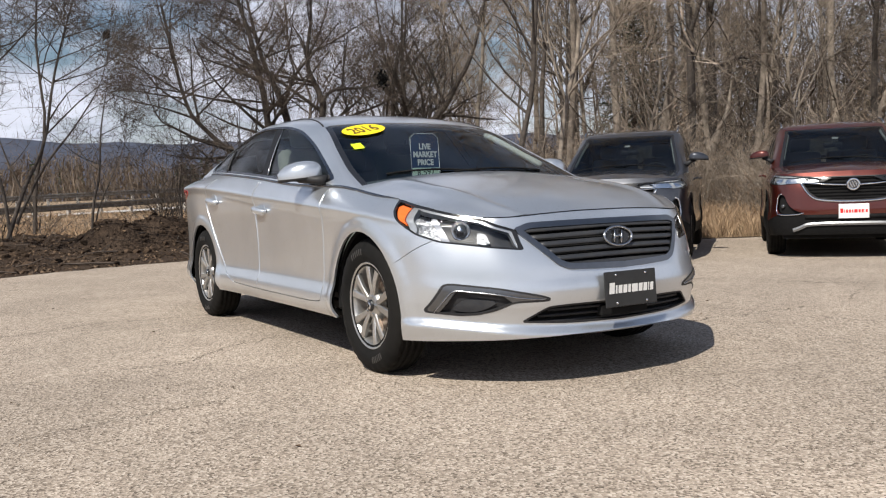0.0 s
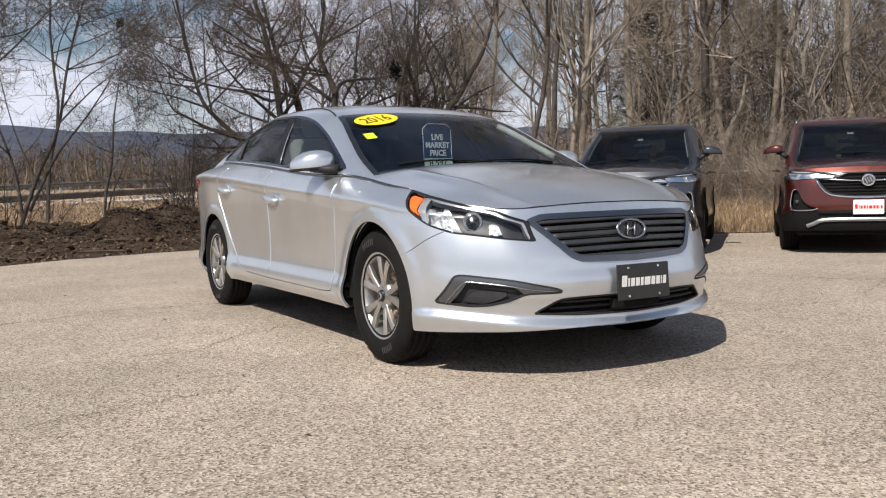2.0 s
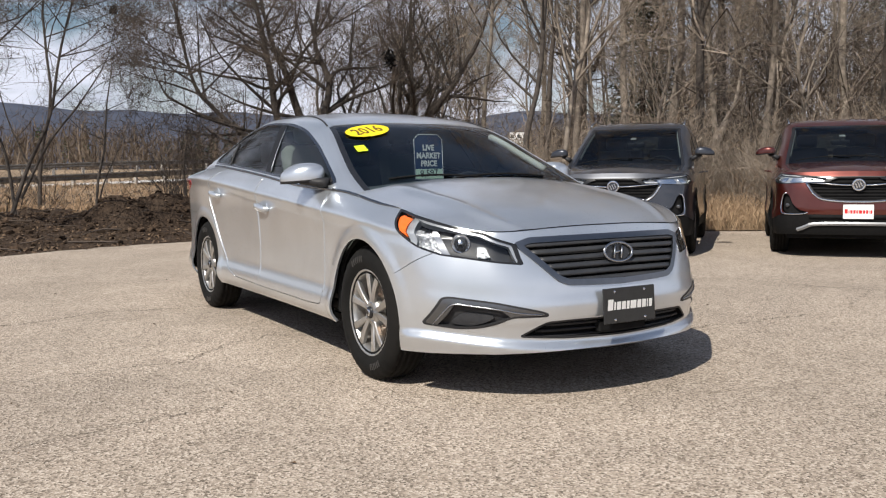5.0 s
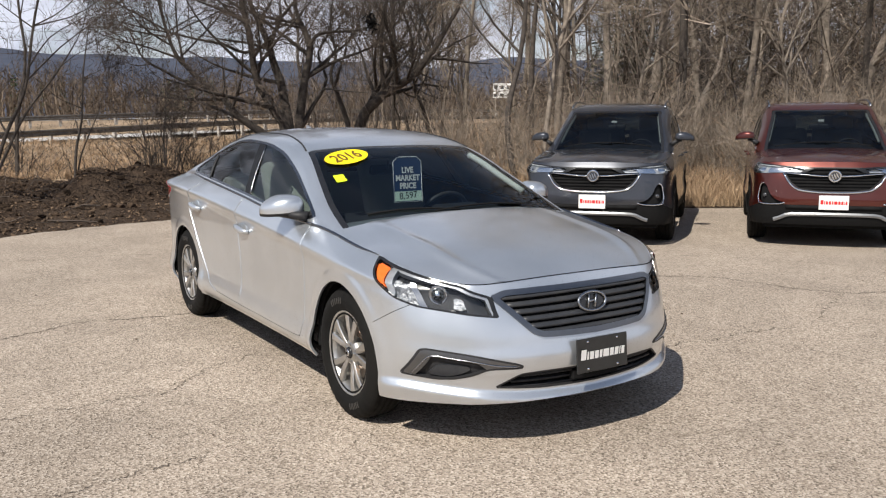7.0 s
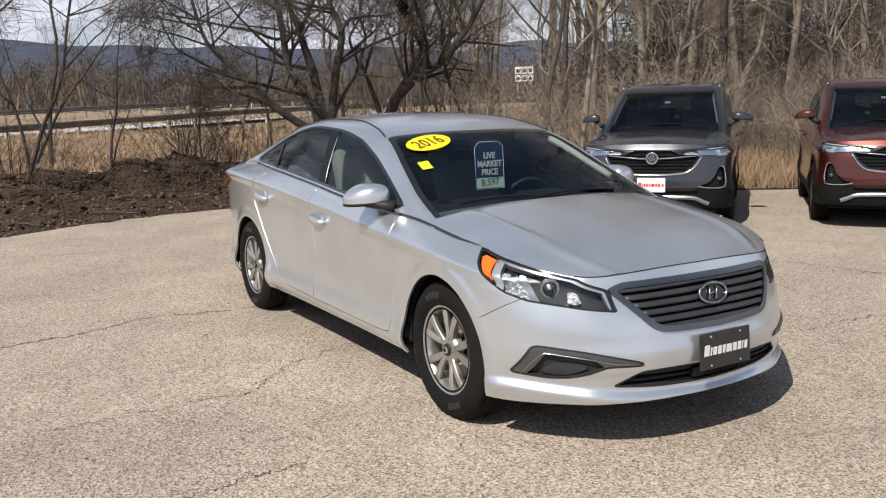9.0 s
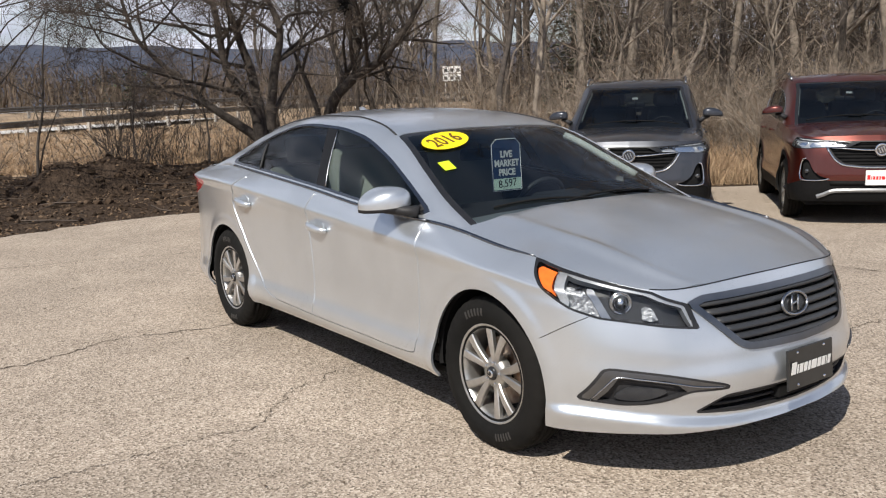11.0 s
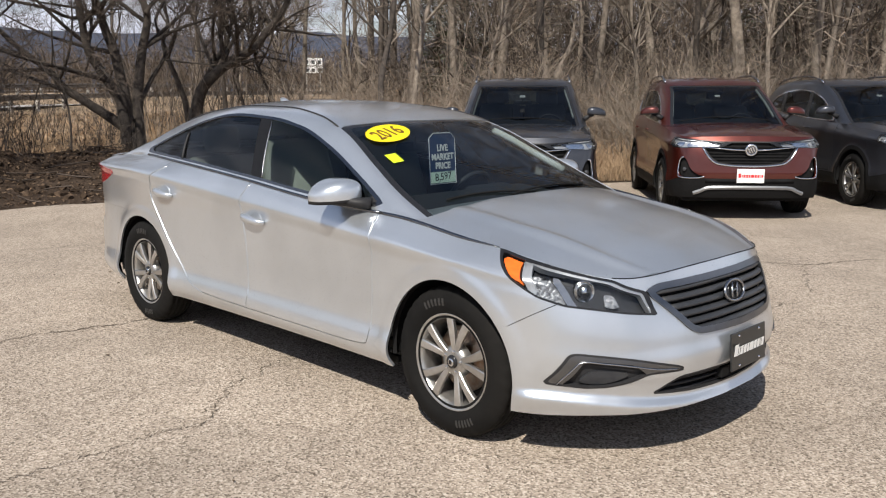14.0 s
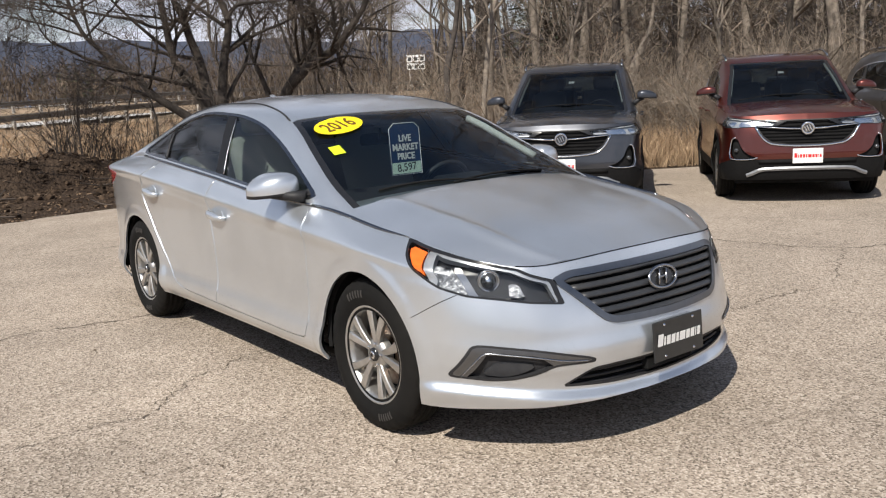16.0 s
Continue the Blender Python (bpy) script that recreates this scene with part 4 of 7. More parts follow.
    for i in range(6):
        z = 0.541 + i * 0.0322
        half = np.interp(z, (0.52, 0.545, 0.70, 0.72), (0.28, 0.325, 0.468, 0.45))
        pts = [B.face(y, z + 0.010 * math.cos(y * 3.0) - 0.008, -0.006) for y in np.linspace(-half, half, 25)]
        V, F = tube(pts, 0.0125, 8, flat=1.0)
        c = np.repeat(np.array(pts), 8, 0)
        V[:, 2] = c[:, 2] + (V[:, 2] - c[:, 2]) * 0.80 - (V[:, 0] - c[:, 0]) * 0.45
        part("grille_slat", mesh_of("grille_slat", V, F, SLAT, True), car)
    a = np.linspace(0, 2 * np.pi, 41)[:-1]
    c = B.face(0, 0.652, 0.020)
    ov = bar("badge", [(c[0] - 0.25 * 0.047 * math.sin(t), 0.083 * math.cos(t), c[2] + 0.043 * math.sin(t)) for t in a], 0.0065, SATIN, closed=True, up=(1, 0, 0))
    badge = part("badge", ov, car, "oval dark chrome badge")
    for p, q, w in (((-0.030, -0.028), (-0.012, 0.030), 0.007), ((0.012, -0.030), (0.030, 0.028), 0.007), ((-0.020, -0.002), (0.022, 0.004), 0.006)):
        part("badge_stroke", bar("badge_stroke", [(c[0] - 0.25 * z, y, c[2] + z) for y, z in (p, ((p[0] + q[0]) / 2, (p[1] + q[1]) / 2), q)], w, SATIN, flat=0.7), badge)
    part("badge_backing", mesh_of("badge_backing", [(c[0] - 0.006 - 0.25 * 0.045 * math.sin(t), 0.08 * math.cos(t), c[2] + 0.041 * math.sin(t)) for t in a], [tuple(range(40))], BLACKGLOSS), badge)
    # lower intake and fog housings
    I1 = INT.both()
    part("intake_mesh", I1.moved(-0.035).mesh("intake_mesh", DARK, 0), car)
    part("intake_edge", ring_of(I1, it, -0.008, 1).moved(0.001).mesh("intake_edge", PLASTIC, 0.035), car)
    for z, h in ((0.290, 0.46), (0.318, 0.44), (0.346, 0.40)):
        part("intake_slat", bar("intake_slat", [B.face(y, z, -0.018) for y in np.linspace(-h, h, 15)], 0.007, PLASTIC, sides=6), car)
    part("plate_bracket", box("plate_bracket", (0.04, 0.28, 0.05), (0.872, 0, 0.322), DARK, 0.006), car)
    fring = ring_of(FOGS, fog, -0.0085, 1)
    rest_f = FOGS.cut(lambda V: fog(V) + 0.0085)[1]
    trimf = poly_dist([(0.86, 0.330), (0.79, 0.480), (0.60, 0.47), (0.38, 0.42), (0.385, 0.375), (0.546, 0.380), (0.60, 0.428), (0.738, 0.446), (0.796, 0.325)], 1, 2)
    dark_f, chrome_f = rest_f.cut(trimf)
    two(car, "fog_recess_edge", fring.moved(0.002), PLASTIC, 0.03)
    fh = two(car, "fog_trim", chrome_f.moved(0.002), SATINDARK, 0.03, "satin dark silver fog lamp trim")
    two(car, "fog_recess", dark_f.moved(-0.02), PLASTIC, 0.01, "", fh)
    for s, ob in ((-1, fh[0]), (1, fh[1])):
        # Brighter satin bar, added to stand in for a highlight on the trim.
        edge = [B.face(s * y, z, 0.004) for y, z in ((0.800, 0.345), (0.772, 0.405), (0.745, 0.440), (0.68, 0.434), (0.60, 0.422), (0.52, 0.405), (0.43, 0.396))]
        part("trim_edge", bar("trim_edge", catmull(edge, 30), 0.0038, SATIN, sides=6), ob)
    blank = poly_dist(soft_poly([(0.755, 0.352), (0.72, 0.405), (0.60, 0.392), (0.65, 0.352), (0.69, 0.340)]), 1, 2)
    two(car, "fog_blank", dark_f.cut(blank)[1].moved(-0.008), SLAT, 0.012, "", fh)
    # handles
    for x, z, pr in ((-1.495, 0.812, fdp), (-2.47, 0.880, rdp)):
        for s, ob in ((-1, pr[0]), (1, pr[1])):
            y = float(B.side_y(x, z))
            t = np.linspace(-1, 1, 11)
            pts = [(x + 0.105 * k, s * (y + 0.004 + 0.030 * (1 - k ** 4)), z - 0.012 * k) for k in t]
            part("door_handle", bar("door_handle", pts, 0.011 + 0.012 * (1 - t ** 2), SILVER, sides=12, flat=0.7), ob)
            part("handle_cup", turned("handle_cup", [(0.0, 0.004), (0.030, 0.003), (0.050, -0.0015), (0.062, -0.003), (0.066, 0.002)], SILVER, 28, True,
                 Matrix.Translation((x + 0.012, s * (y + 0.001), z + 0.008)) @ Matrix.Diagonal((1.0, s * -1.0, 0.72, 1))), ob)
    # rounded rear edges of the doors and of the wing
    tail_edge = [(-2.50, 1.040), (-2.622, 0.976), (-2.648, 0.877), (-2.60, 0.78), (-2.415, 0.546), (-2.26, 0.40), (-2.17, 0.345), (-2.05, 0.316)]
    mid_edge = [(-1.575, 0.995), (-1.617, 0.902), (-1.600, 0.72), (-1.590, 0.62), (-1.580, 0.45), (-1.577, 0.36)]
    wing_edge = [(-0.512, 0.90), (-0.508, 0.79), (-0.511, 0.60), (-0.515, 0.38)]
    for path, pr in ((tail_edge, rdp), (mid_edge, fdp), (wing_edge, (car, car))):
        for s, ob in ((-1, pr[0]), (1, pr[1])):
            q = catmull(path, 40)
            pts = [(x + 0.004, s * (float(B.side_y(x, z)) + 0.0005), z) for x, z in q]
            part("panel_edge", bar("panel_edge", pts, 0.0034, SILVER, sides=8), ob)
    # aerial fin on the roof
    fin_at = [(-2.30, 0.004), (-2.36, 0.010), (-2.42, 0.014), (-2.455, 0.011), (-2.47, 0.005)]
    V, F = [], []
    for x, w in fin_at:
        z = float(B.zc(x)) - 0.004
        h = 0.052 * step(-2.29, -2.44, x)
        V += [(x, -w, z), (x, -w * 0.45, z + 0.7 * h), (x - 0.01, 0, z + h), (x, w * 0.45, z + 0.7 * h), (x, w, z)]
    F = [(5 * i + j, 5 * i + 5 + j, 5 * i + 6 + j, 5 * i + 1 + j) for i in range(4) for j in range(4)] + [(0, 1, 2, 3, 4), (24, 23, 22, 21, 20)]
    part("roof_aerial", mesh_of("roof_aerial", V, F, SILVER, True), car, "small silver aerial fin")
    # mirrors and wipers
    for s, ob in ((-1, fdp[0]), (1, fdp[1])):
        cap, low = mirror_meshes((-0.765, 0.900, 0.998), (0.125, 0.112, 0.086), s)
        mi = part("door_mirror", cap.mesh("door_mirror", SILVER, 0.004), ob, "silver mirror cap over a black base")
        part("mirror_base", low.mesh("mirror_base", PLASTIC, 0.0), mi)
        part("mirror_arm", bar("mirror_arm", [(-0.71, s * 0.92, 0.988), (-0.64, s * 0.86, 0.975), (-0.575, s * 0.815, 0.972)], (0.026, 0.024, 0.03), PLASTIC, flat=1.3), mi)
    for y0, x0, y1, x1 in ((0.42, -0.262, -0.20, -0.222), (-0.04, -0.215, -0.58, -0.305)):
        pts = []
        for t in np.linspace(0, 1, 10):
            x, y = x0 + (x1 - x0) * t - 0.012 * math.sin(t * 3.1), y0 + (y1 - y0) * t
            q = abs(y) / float(B.ye(x))
            z = float(B.zc(x)) - (float(B.zc(x)) - float(B.ze(x))) * q ** 2.2 + 0.008
            pts.append((x, y, z))
        w = part("wiper", bar("wiper", pts, 0.0055, DARK, sides=6), car, "black wiper blade")
    part("cowl_panel", box("cowl_panel", (0.20, 1.16, 0.05), (-0.36, 0, 0.895), DARK, 0.012), car)
    wheel_set(car, 0.337, 0.207, 0.205, 1.565, 2.805, 5, 13.5, ALLOY)
    cabin(car, -0.62, 0.795, 0.72, -1.45, -2.25, 0.30, 0.37)
    part("front_plate", box("front_plate", (0.008, 0.310, 0.160), (0.932, 0, 0.418), PLATEBLACK, 0.003, (0, -4, 0)), car, "black dealer plate with white lettering bars")
    P = placed((0.9385, 0, 0.424), (0, 1, 0), (0.07, 0, 1))
    bars_for_word("lettering_bar", (0.030, 0.009, 0.022, 0.022, 0.015, 0.034, 0.022, 0.022, 0.005, 0.018), 0.050, WHITE, P, car, 0.15)
    for y in (-0.09, 0.09):
        for z in (0.482, 0.355):
            part("plate_screw", turned("plate_screw", [(0, -0.003), (0.004, -0.002), (0.006, 0.002)], CHROME, 10, True, pose(0.939 - (z - 0.42) * 0.07, y, z, 0, 0, 90)), car)
    part("floor_trim", box("floor_trim", (2.0, 0.02, 0.03), (-1.4, -0.80, 0.245), DARK), car)
    return car


def on_screen(x, y, out):
    """A point on the windscreen, moved off its face, and the face's directions."""
    B = SEDAN
    def z(a, b):
        q = np.clip(abs(b) / float(B.ye(a)), 0, 1)
        c = catmull([(-0.35, -0.06), (0, 0), (0.35, -0.06), (0.68, -0.36), (1, -1), (1.15, -1.9)], 60)
        return float(B.zc(a)) + (float(B.zc(a)) - float(B.ze(a))) * float(np.interp(q, c[:, 0], c[:, 1]))
    p = Vector((x, y, z(x, y)))
    e = 0.02
    a = (Vector((x - e, y, z(x - e, y))) - p).normalized()
    b = (Vector((x, y + e, z(x, y + e))) - Vector((x, y - e, z(x, y - e)))).normalized()
    n = b.cross(a).normalized()
    return p + n * out, b, a


build_sedan()


# ---------------------------------------------------------------- stickers on the windscreen
def sticker_oval():
    c, right, up = on_screen(-0.908, -0.412, 0.004)
    ob = thing("windscreen_sticker", "yellow oval year sticker on the windscreen", "sticker", placed(c, right, up) @ pose(0, 0, 0, 0, 0, 9))
    a = np.linspace(0, 2 * np.pi, 49)[:-1]
    disc = [(0.148 * math.cos(t), 0.092 * math.sin(t), 0.0) for t in a] + [(0.148 * math.cos(t), 0.092 * math.sin(t), 0.001) for t in a]
    rim = [tuple((i, (i + 1) % 48, (i + 1) % 48 + 48, i + 48)) for i in range(48)]
    part("oval", mesh_of("oval", disc, [tuple(range(48, 96)), *rim], YELLOW), ob)
    part("lettering", text_mesh("lettering", "2016", 0.125, BROWNINK, 0.0005, 0.0025), ob, "", Matrix.Translation((0, 0, 0.0016)) @ Matrix.Diagonal((0.80, 1.08, 1, 1)))


def sticker_square():
    c, right, up = on_screen(-0.700, -0.555, 0.004)
    ob = thing("windscreen_sticker", "small lime green paper square on the windscreen", "sticker", placed(c, right, up) @ pose(0, 0, 0, 0, 0, -10))
    part("paper", box("paper", (0.062, 0.085, 0.001), (0, 0, 0), LIME), ob)


def price_card():
    ob = thing("price_card", "navy blue price card hung behind the windscreen", "sign", placed((-0.955, 0.040, 1.120), (0, 1, 0), (-0.06, 0, 1)))
    w, h = 0.106, 0.146
    P = [(-w, -h), (w, -h), (w, h - 0.03), (w - 0.035, h), (-w + 0.035, h), (-w, h - 0.03)]
    part("card", mesh_of("card", [(x, y, 0) for x, y in P] + [(x, y, -0.002) for x, y in P], [(0, 1, 2, 3, 4, 5), (11, 10, 9, 8, 7, 6)] + [(i, i + 6, (i + 1) % 6 + 6, (i + 1) % 6) for i in range(6)], NAVY), ob)
    edge = [(x * 0.97, y * 0.98, 0.001) for x, y in P]
    part("border", bar("border", edge, 0.0022, WHITE, closed=True, sides=4), ob)
    for words, y, s in (("LIVE", 0.058, 0.044), ("MARKET", 0.008, 0.044), ("PRICE", -0.042, 0.044)):
        part("lettering", text_mesh("lettering", words, s, WHITE, 0.0005, 0.0016), ob, "", Matrix.Translation((0, y, 0.002)) @ Matrix.Diagonal((1.05, 1.15, 1, 1)))
    part("price_field", box("price_field", (0.196, 0.062, 0.001), (0, -0.106, 0.001), PALEGREEN), ob)
    part("handwriting", text_mesh("handwriting", "8,597", 0.060, INK, 0.0004, 0.0004), ob, "handwritten price", Matrix.Translation((0, -0.104, 0.002)) @ Matrix.Rotation(0.06, 4, "Z"))


sticker_oval()
sticker_square()
price_card()


# ---------------------------------------------------------------- the three crossovers (front axle over their origin, nose to +x)
def suv_side(x, z, zs, it):
    zc = np.minimum(np.interp(x, (-3.0, -1.5, -0.3, 0.5), (1.02, 0.97, 0.92, 0.88)), zs - 0.06)
    hi = np.clip((z - zc) / (zs - zc), 0, 1)
    low = pchip((0.22, 0.28, 0.36, 0.46, 0.58, 0.72, 0.86), (0.05, 0.025, 0.006, 0.004, 0.026, 0.030, 0.022))(z)
    return np.where(z > zc, 0.014, 0.014 + (low - 0.014) * step(0, 0.08, zc - z)) + (it - 0.014) * hi ** 1.4 * (z > zc)


SUV = Body(
    rows=[(0.90, 0, 0.985, 0.110), (0.893, 0.25, 0.983, 0.110), (0.868, 0.45, 0.978, 0.108), (0.832, 0.62, 0.974, 0.104), (0.772, 0.752, 0.974, 0.102), (0.645, 0.842, 0.980, 0.097),
          (0.40, 0.882, 1.000, 0.092), (0.0, 0.902, 1.030, 0.090), (-0.45, 0.897, 1.065, 0.080), (-1.0, 0.890, 1.080, 0.060), (-1.6, 0.890, 1.105, 0.060), (-2.2, 0.900, 1.145, 0.075),
          (-2.6, 0.902, 1.175, 0.090), (-3.0, 0.880, 1.190, 0.100), (-3.25, 0.80, 1.190, 0.090), (-3.38, 0.60, 1.180, 0.080), (-3.43, 0.30, 1.180, 0.080), (-3.44, 0, 1.180, 0.080)],
    front=((0.22, 0.30, 0.38, 0.46, 0.55, 0.66, 0.80, 0.92, 1.0), (0.75, 0.35, 0.15, 0.05, 0.0, 0.10, 0.28, 0.60, 1.0)),
    side=suv_side,
    rear=((0.2, 0.3, 0.45, 0.56, 0.62, 0.8, 1.0), (0.7, 0.2, 0.0, 0.05, 0.4, 0.6, 1.0)),
    bottom=lambda x: np.interp(x, (-3.3, -2.9, -2.2, -0.3, 0.4, 0.9), (0.33, 0.28, 0.24, 0.24, 0.25, 0.27)),
    lip=None, arch=((0.0, 0.348, 0.395), (-2.595, 0.348, 0.395)),
    house=[(-0.3, 1.075, 0.73, 1.02, 0.81, 0.99), (-0.6, 1.245, 0.695, 1.185, 0.785, 1.12), (-0.9, 1.42, 0.65, 1.375, 0.74, 1.285), (-1.2, 1.56, 0.612, 1.525, 0.705, 1.44), (-1.5, 1.655, 0.605, 1.630, 0.695, 1.55), (-1.9, 1.695, 0.605, 1.670, 0.695, 1.585), (-2.4, 1.692, 0.60, 1.665, 0.695, 1.57), (-2.8, 1.66, 0.595, 1.63, 0.695, 1.52), (-3.05, 1.62, 0.585, 1.58, 0.69, 1.45), (-3.25, 1.43, 0.6, 1.38, 0.7, 1.32), (-3.4, 1.23, 0.62, 1.22, 0.7, 1.205)], flare=0.016)

S_DLO = [(-0.62, 1.085), (-1.0, 1.095), (-1.6, 1.12), (-2.2, 1.16), (-2.72, 1.20), (-2.86, 1.26), (-2.78, 1.40), (-2.4, 1.505), (-1.9, 1.535), (-1.5, 1.50), (-1.2, 1.405), (-0.9, 1.25)]
S_LAMP = [(0.838, 0.858), (0.826, 0.920), (0.74, 0.948), (0.62, 0.962), (0.52, 0.968), (0.495, 0.960), (0.515, 0.870), (0.62, 0.848), (0.74, 0.844)]
S_GRILLE = [(-0.1, 0.926), (0.30, 0.924), (0.47, 0.918), (0.525, 0.850), (0.46, 0.748), (0.37, 0.678), (0.2, 0.655), (-0.1, 0.650)]
S_FOG = [(0.795, 0.505), (0.775, 0.735), (0.715, 0.730), (0.67, 0.61), (0.60, 0.548), (0.50, 0.520), (0.53, 0.497)]
S_DOORS = [(-0.55, 1.3), (-0.52, 0.95), (-0.56, 0.46), (-0.60, 0.415), (-2.05, 0.415), (-2.16, 0.46), (-2.24, 0.62), (-2.40, 0.80), (-2.45, 1.0), (-2.35, 1.3)]


def build_suv(colour, label, m):
    B = SUV
    car = thing("crossover_car", label, "car", m, "crossovers parked in a row")
    S = B.shell(38)
    clad = lambda V: V[:, 2] - np.interp(V[:, 0], (-3.5, -3.2, -2.3, -0.4, 0.3, 0.62, 0.75), (0.55, 0.55, 0.40, 0.40, 0.40, 0.46, 0.50))
    for ax, az, r in B.arch:
        S = S.cut(lambda V: np.hypot(V[:, 0] - ax, V[:, 2] - az) - r)[0]
    near = lambda V: np.minimum.reduce([np.hypot(V[:, 0] - ax, V[:, 2] - az) - r - 0.055 for ax, az, r in B.arch])
    nose = lambda V: 10.0 * (V[:, 0] < 0.12)
    hl, gr, fog = poly_dist(S_LAMP, 0, 2), poly_dist(S_GRILLE, 1, 2), poly_dist(soft_poly(S_FOG), 1, 2)
    S, LAMP = S.cut(lambda V: hl(V) + nose(V))
    S, GRL = S.cut(lambda V: gr(V) + nose(V))
    S, FOGS = S.cut(lambda V: fog(V) + nose(V))
    S, low = S.cut(lambda V: np.minimum(clad(V), near(V)))
    door = poly_dist(soft_poly(S_DOORS), 0, 2)
    g = 0.003
    rest, doors = S.cut(lambda V: door(V) - g)[0], S.cut(lambda V: door(V) + g)[1]
    mid = lambda V: V[:, 0] + 1.50
    fdp = two(car, "front_door", doors.cut(lambda V: mid(V) - g)[0], colour)
    rdp = two(car, "rear_door", doors.cut(lambda V: mid(V) + g)[1], colour)
    fr, bk = rest.cut(lambda V: V[:, 0] + 1.4)
    bump = lambda V: np.where(V[:, 0] > 0.55, 0.05, np.minimum(V[:, 0] - 0.30, 0.885 - V[:, 2]))
    part("front_bumper", fr.cut(lambda V: bump(V) - 0.002)[0].both().mesh("front_bumper", colour), car)
    two(car, "front_wing", fr.cut(lambda V: bump(V) + 0.002)[1], colour)
    two(car, "side_frame", bk, colour)
    part("lower_cladding", low.both().mesh("lower_cladding", CLAD, 0.02), car, "black plastic lower cladding")
    hood = B.patch((0.66, 0.71), -0.46, ((0.79, 0.62, 0.3, 0.0, -0.32), (0.986, 1.030, 1.072, 1.095, 1.105)), 30, 0.006)
    part("bonnet", Sheet(hood.V * (0.998, 0.994, 1) + (-0.001, 0, 0.001), hood.F).both().mesh("bonnet", colour, 0.014), car)
    lin = B.shell(14, 0.030)
    for ax, az, r in B.arch:
        lin = lin.cut(lambda V: np.hypot(V[:, 0] - ax, V[:, 2] - az) - r - 0.01)[0]
    part("inner_lining", lin.cut(lambda V: 0.1 - V[:, 0])[0].both().mesh("inner_lining", DARK, 0), car)
    part("floor_pan", box("floor_pan", (3.9, 1.45, 0.05), (-1.25, 0, 0.245), DARK, 0.01), car)
    part("engine_bay", box("engine_bay", (1.0, 1.05, 0.55), (0.10, 0, 0.60), DARK, 0.02), car)
    for ax, az, r in B.arch:
        well(car, ax, az, r, 0.86, 0.55)
    H = B.house(70)
    ye = lambda V: B.ye(V[:, 0])
    ws = lambda V: np.maximum(np.abs(V[:, 1]) - (ye(V) - 0.004), -1.26 - 0.05 * (V[:, 1] / 0.55) ** 2 - V[:, 0])
    rw = lambda V: np.maximum(np.abs(V[:, 1]) - (ye(V) - 0.04), np.maximum(V[:, 0] + 3.07, -3.36 - V[:, 0]))
    dlo = poly_dist(soft_poly(S_DLO), 0, 2)
    side = lambda V: dlo(V) + 10 * (np.abs(V[:, 1]) < 0.58)
    roof, W = H.cut(ws)
    roof, R = roof.cut(rw)
    roof, G = roof.cut(side)
    part("roof", roof.both().mesh("roof", colour, 0.01), car)
    part("windscreen_border", ring_of(W, ws, -0.04, 1).moved(-0.003).both().mesh("windscreen_border", BLACKGLOSS, 0.004), car)
    part("windscreen", W.cut(lambda V: ws(V) + 0.04)[1].moved(-0.003).both().mesh("windscreen", SUVSCREEN, 0), car).visible_shadow = False
    part("rear_window", R.moved(-0.003).both().mesh("rear_window", DEEPTINT, 0), car)
    two(car, "window_trim", ring_of(G, side, -0.016, 0.5).moved(0.001), CHROME, 0.008, "chrome window surround")
    glassy = G.cut(lambda V: side(V) + 0.016)[1]
    bp = lambda V: np.abs(V[:, 0] + 1.50 + (V[:, 2] - 1.12) * 0.15) - 0.055
    qp = lambda V: np.abs(V[:, 0] + 2.36 + (V[:, 2] - 1.2) * 0.2) - 0.05
    glassy, pil = glassy.cut(bp)
    two(car, "door_pillar_cover", pil, BLACKGLOSS, 0.006)
    glassy, pil = glassy.cut(qp)
    two(car, "rear_pillar_cover", pil, BLACKGLOSS, 0.006)
    fg, rg = glassy.cut(lambda V: V[:, 0] + 1.5)
    rg, qg = rg.cut(lambda V: V[:, 0] + 2.36)
    two(car, "window", fg.moved(-0.006), TINT, 0, "", fdp)
    two(car, "window", rg.moved(-0.006), DEEPTINT, 0, "", rdp)
    two(car, "quarter_window", qg.moved(-0.006), DEEPTINT, 0)
    # roof rails
    for s in (-1, 1):
        xs = np.linspace(-1.42, -2.95, 22)
        z = [float(B.ze(x)) + 0.012 + 0.035 * math.sin(math.pi * k / 21) ** 0.35 for k, x in enumerate(xs)]
        part("roof_rail", bar("roof_rail", [(x, s * (float(B.ye(x)) + 0.03), zz) for x, zz in zip(xs, z)], 0.014, SATIN, sides=8), car, "satin silver roof rail")
    # lamps
    inner = LAMP.cut(lambda V: hl(V) + 0.008)[1]
    two(car, "headlamp_frame", ring_of(LAMP, hl, -0.008, 1).moved(0.001), BLACKGLOSS, 0.05)
    lamps = two(car, "headlamp", inner.moved(-0.030), LAMPSILVER, 0.004, "slim clear headlamp with bright reflectors")
    for a, b in ((0.54, 0.61), (0.635, 0.71), (0.735, 0.80)):
        cell = lambda V: np.maximum(np.maximum(a - V[:, 0], V[:, 0] - b), np.maximum(0.866 - V[:, 2], V[:, 2] - 0.922))
        two(car, "reflector", inner.cut(cell)[1].moved(-0.022), REFLECT, 0.012, "", lamps)
    brow = lambda V: np.maximum(0.944 - 0.14 * (V[:, 0] - 0.66) - V[:, 2], 0.2 - V[:, 0])
    two(car, "light_strip", inner.cut(brow)[1].moved(-0.006), LAMPBRIGHT, 0.008, "", lamps)
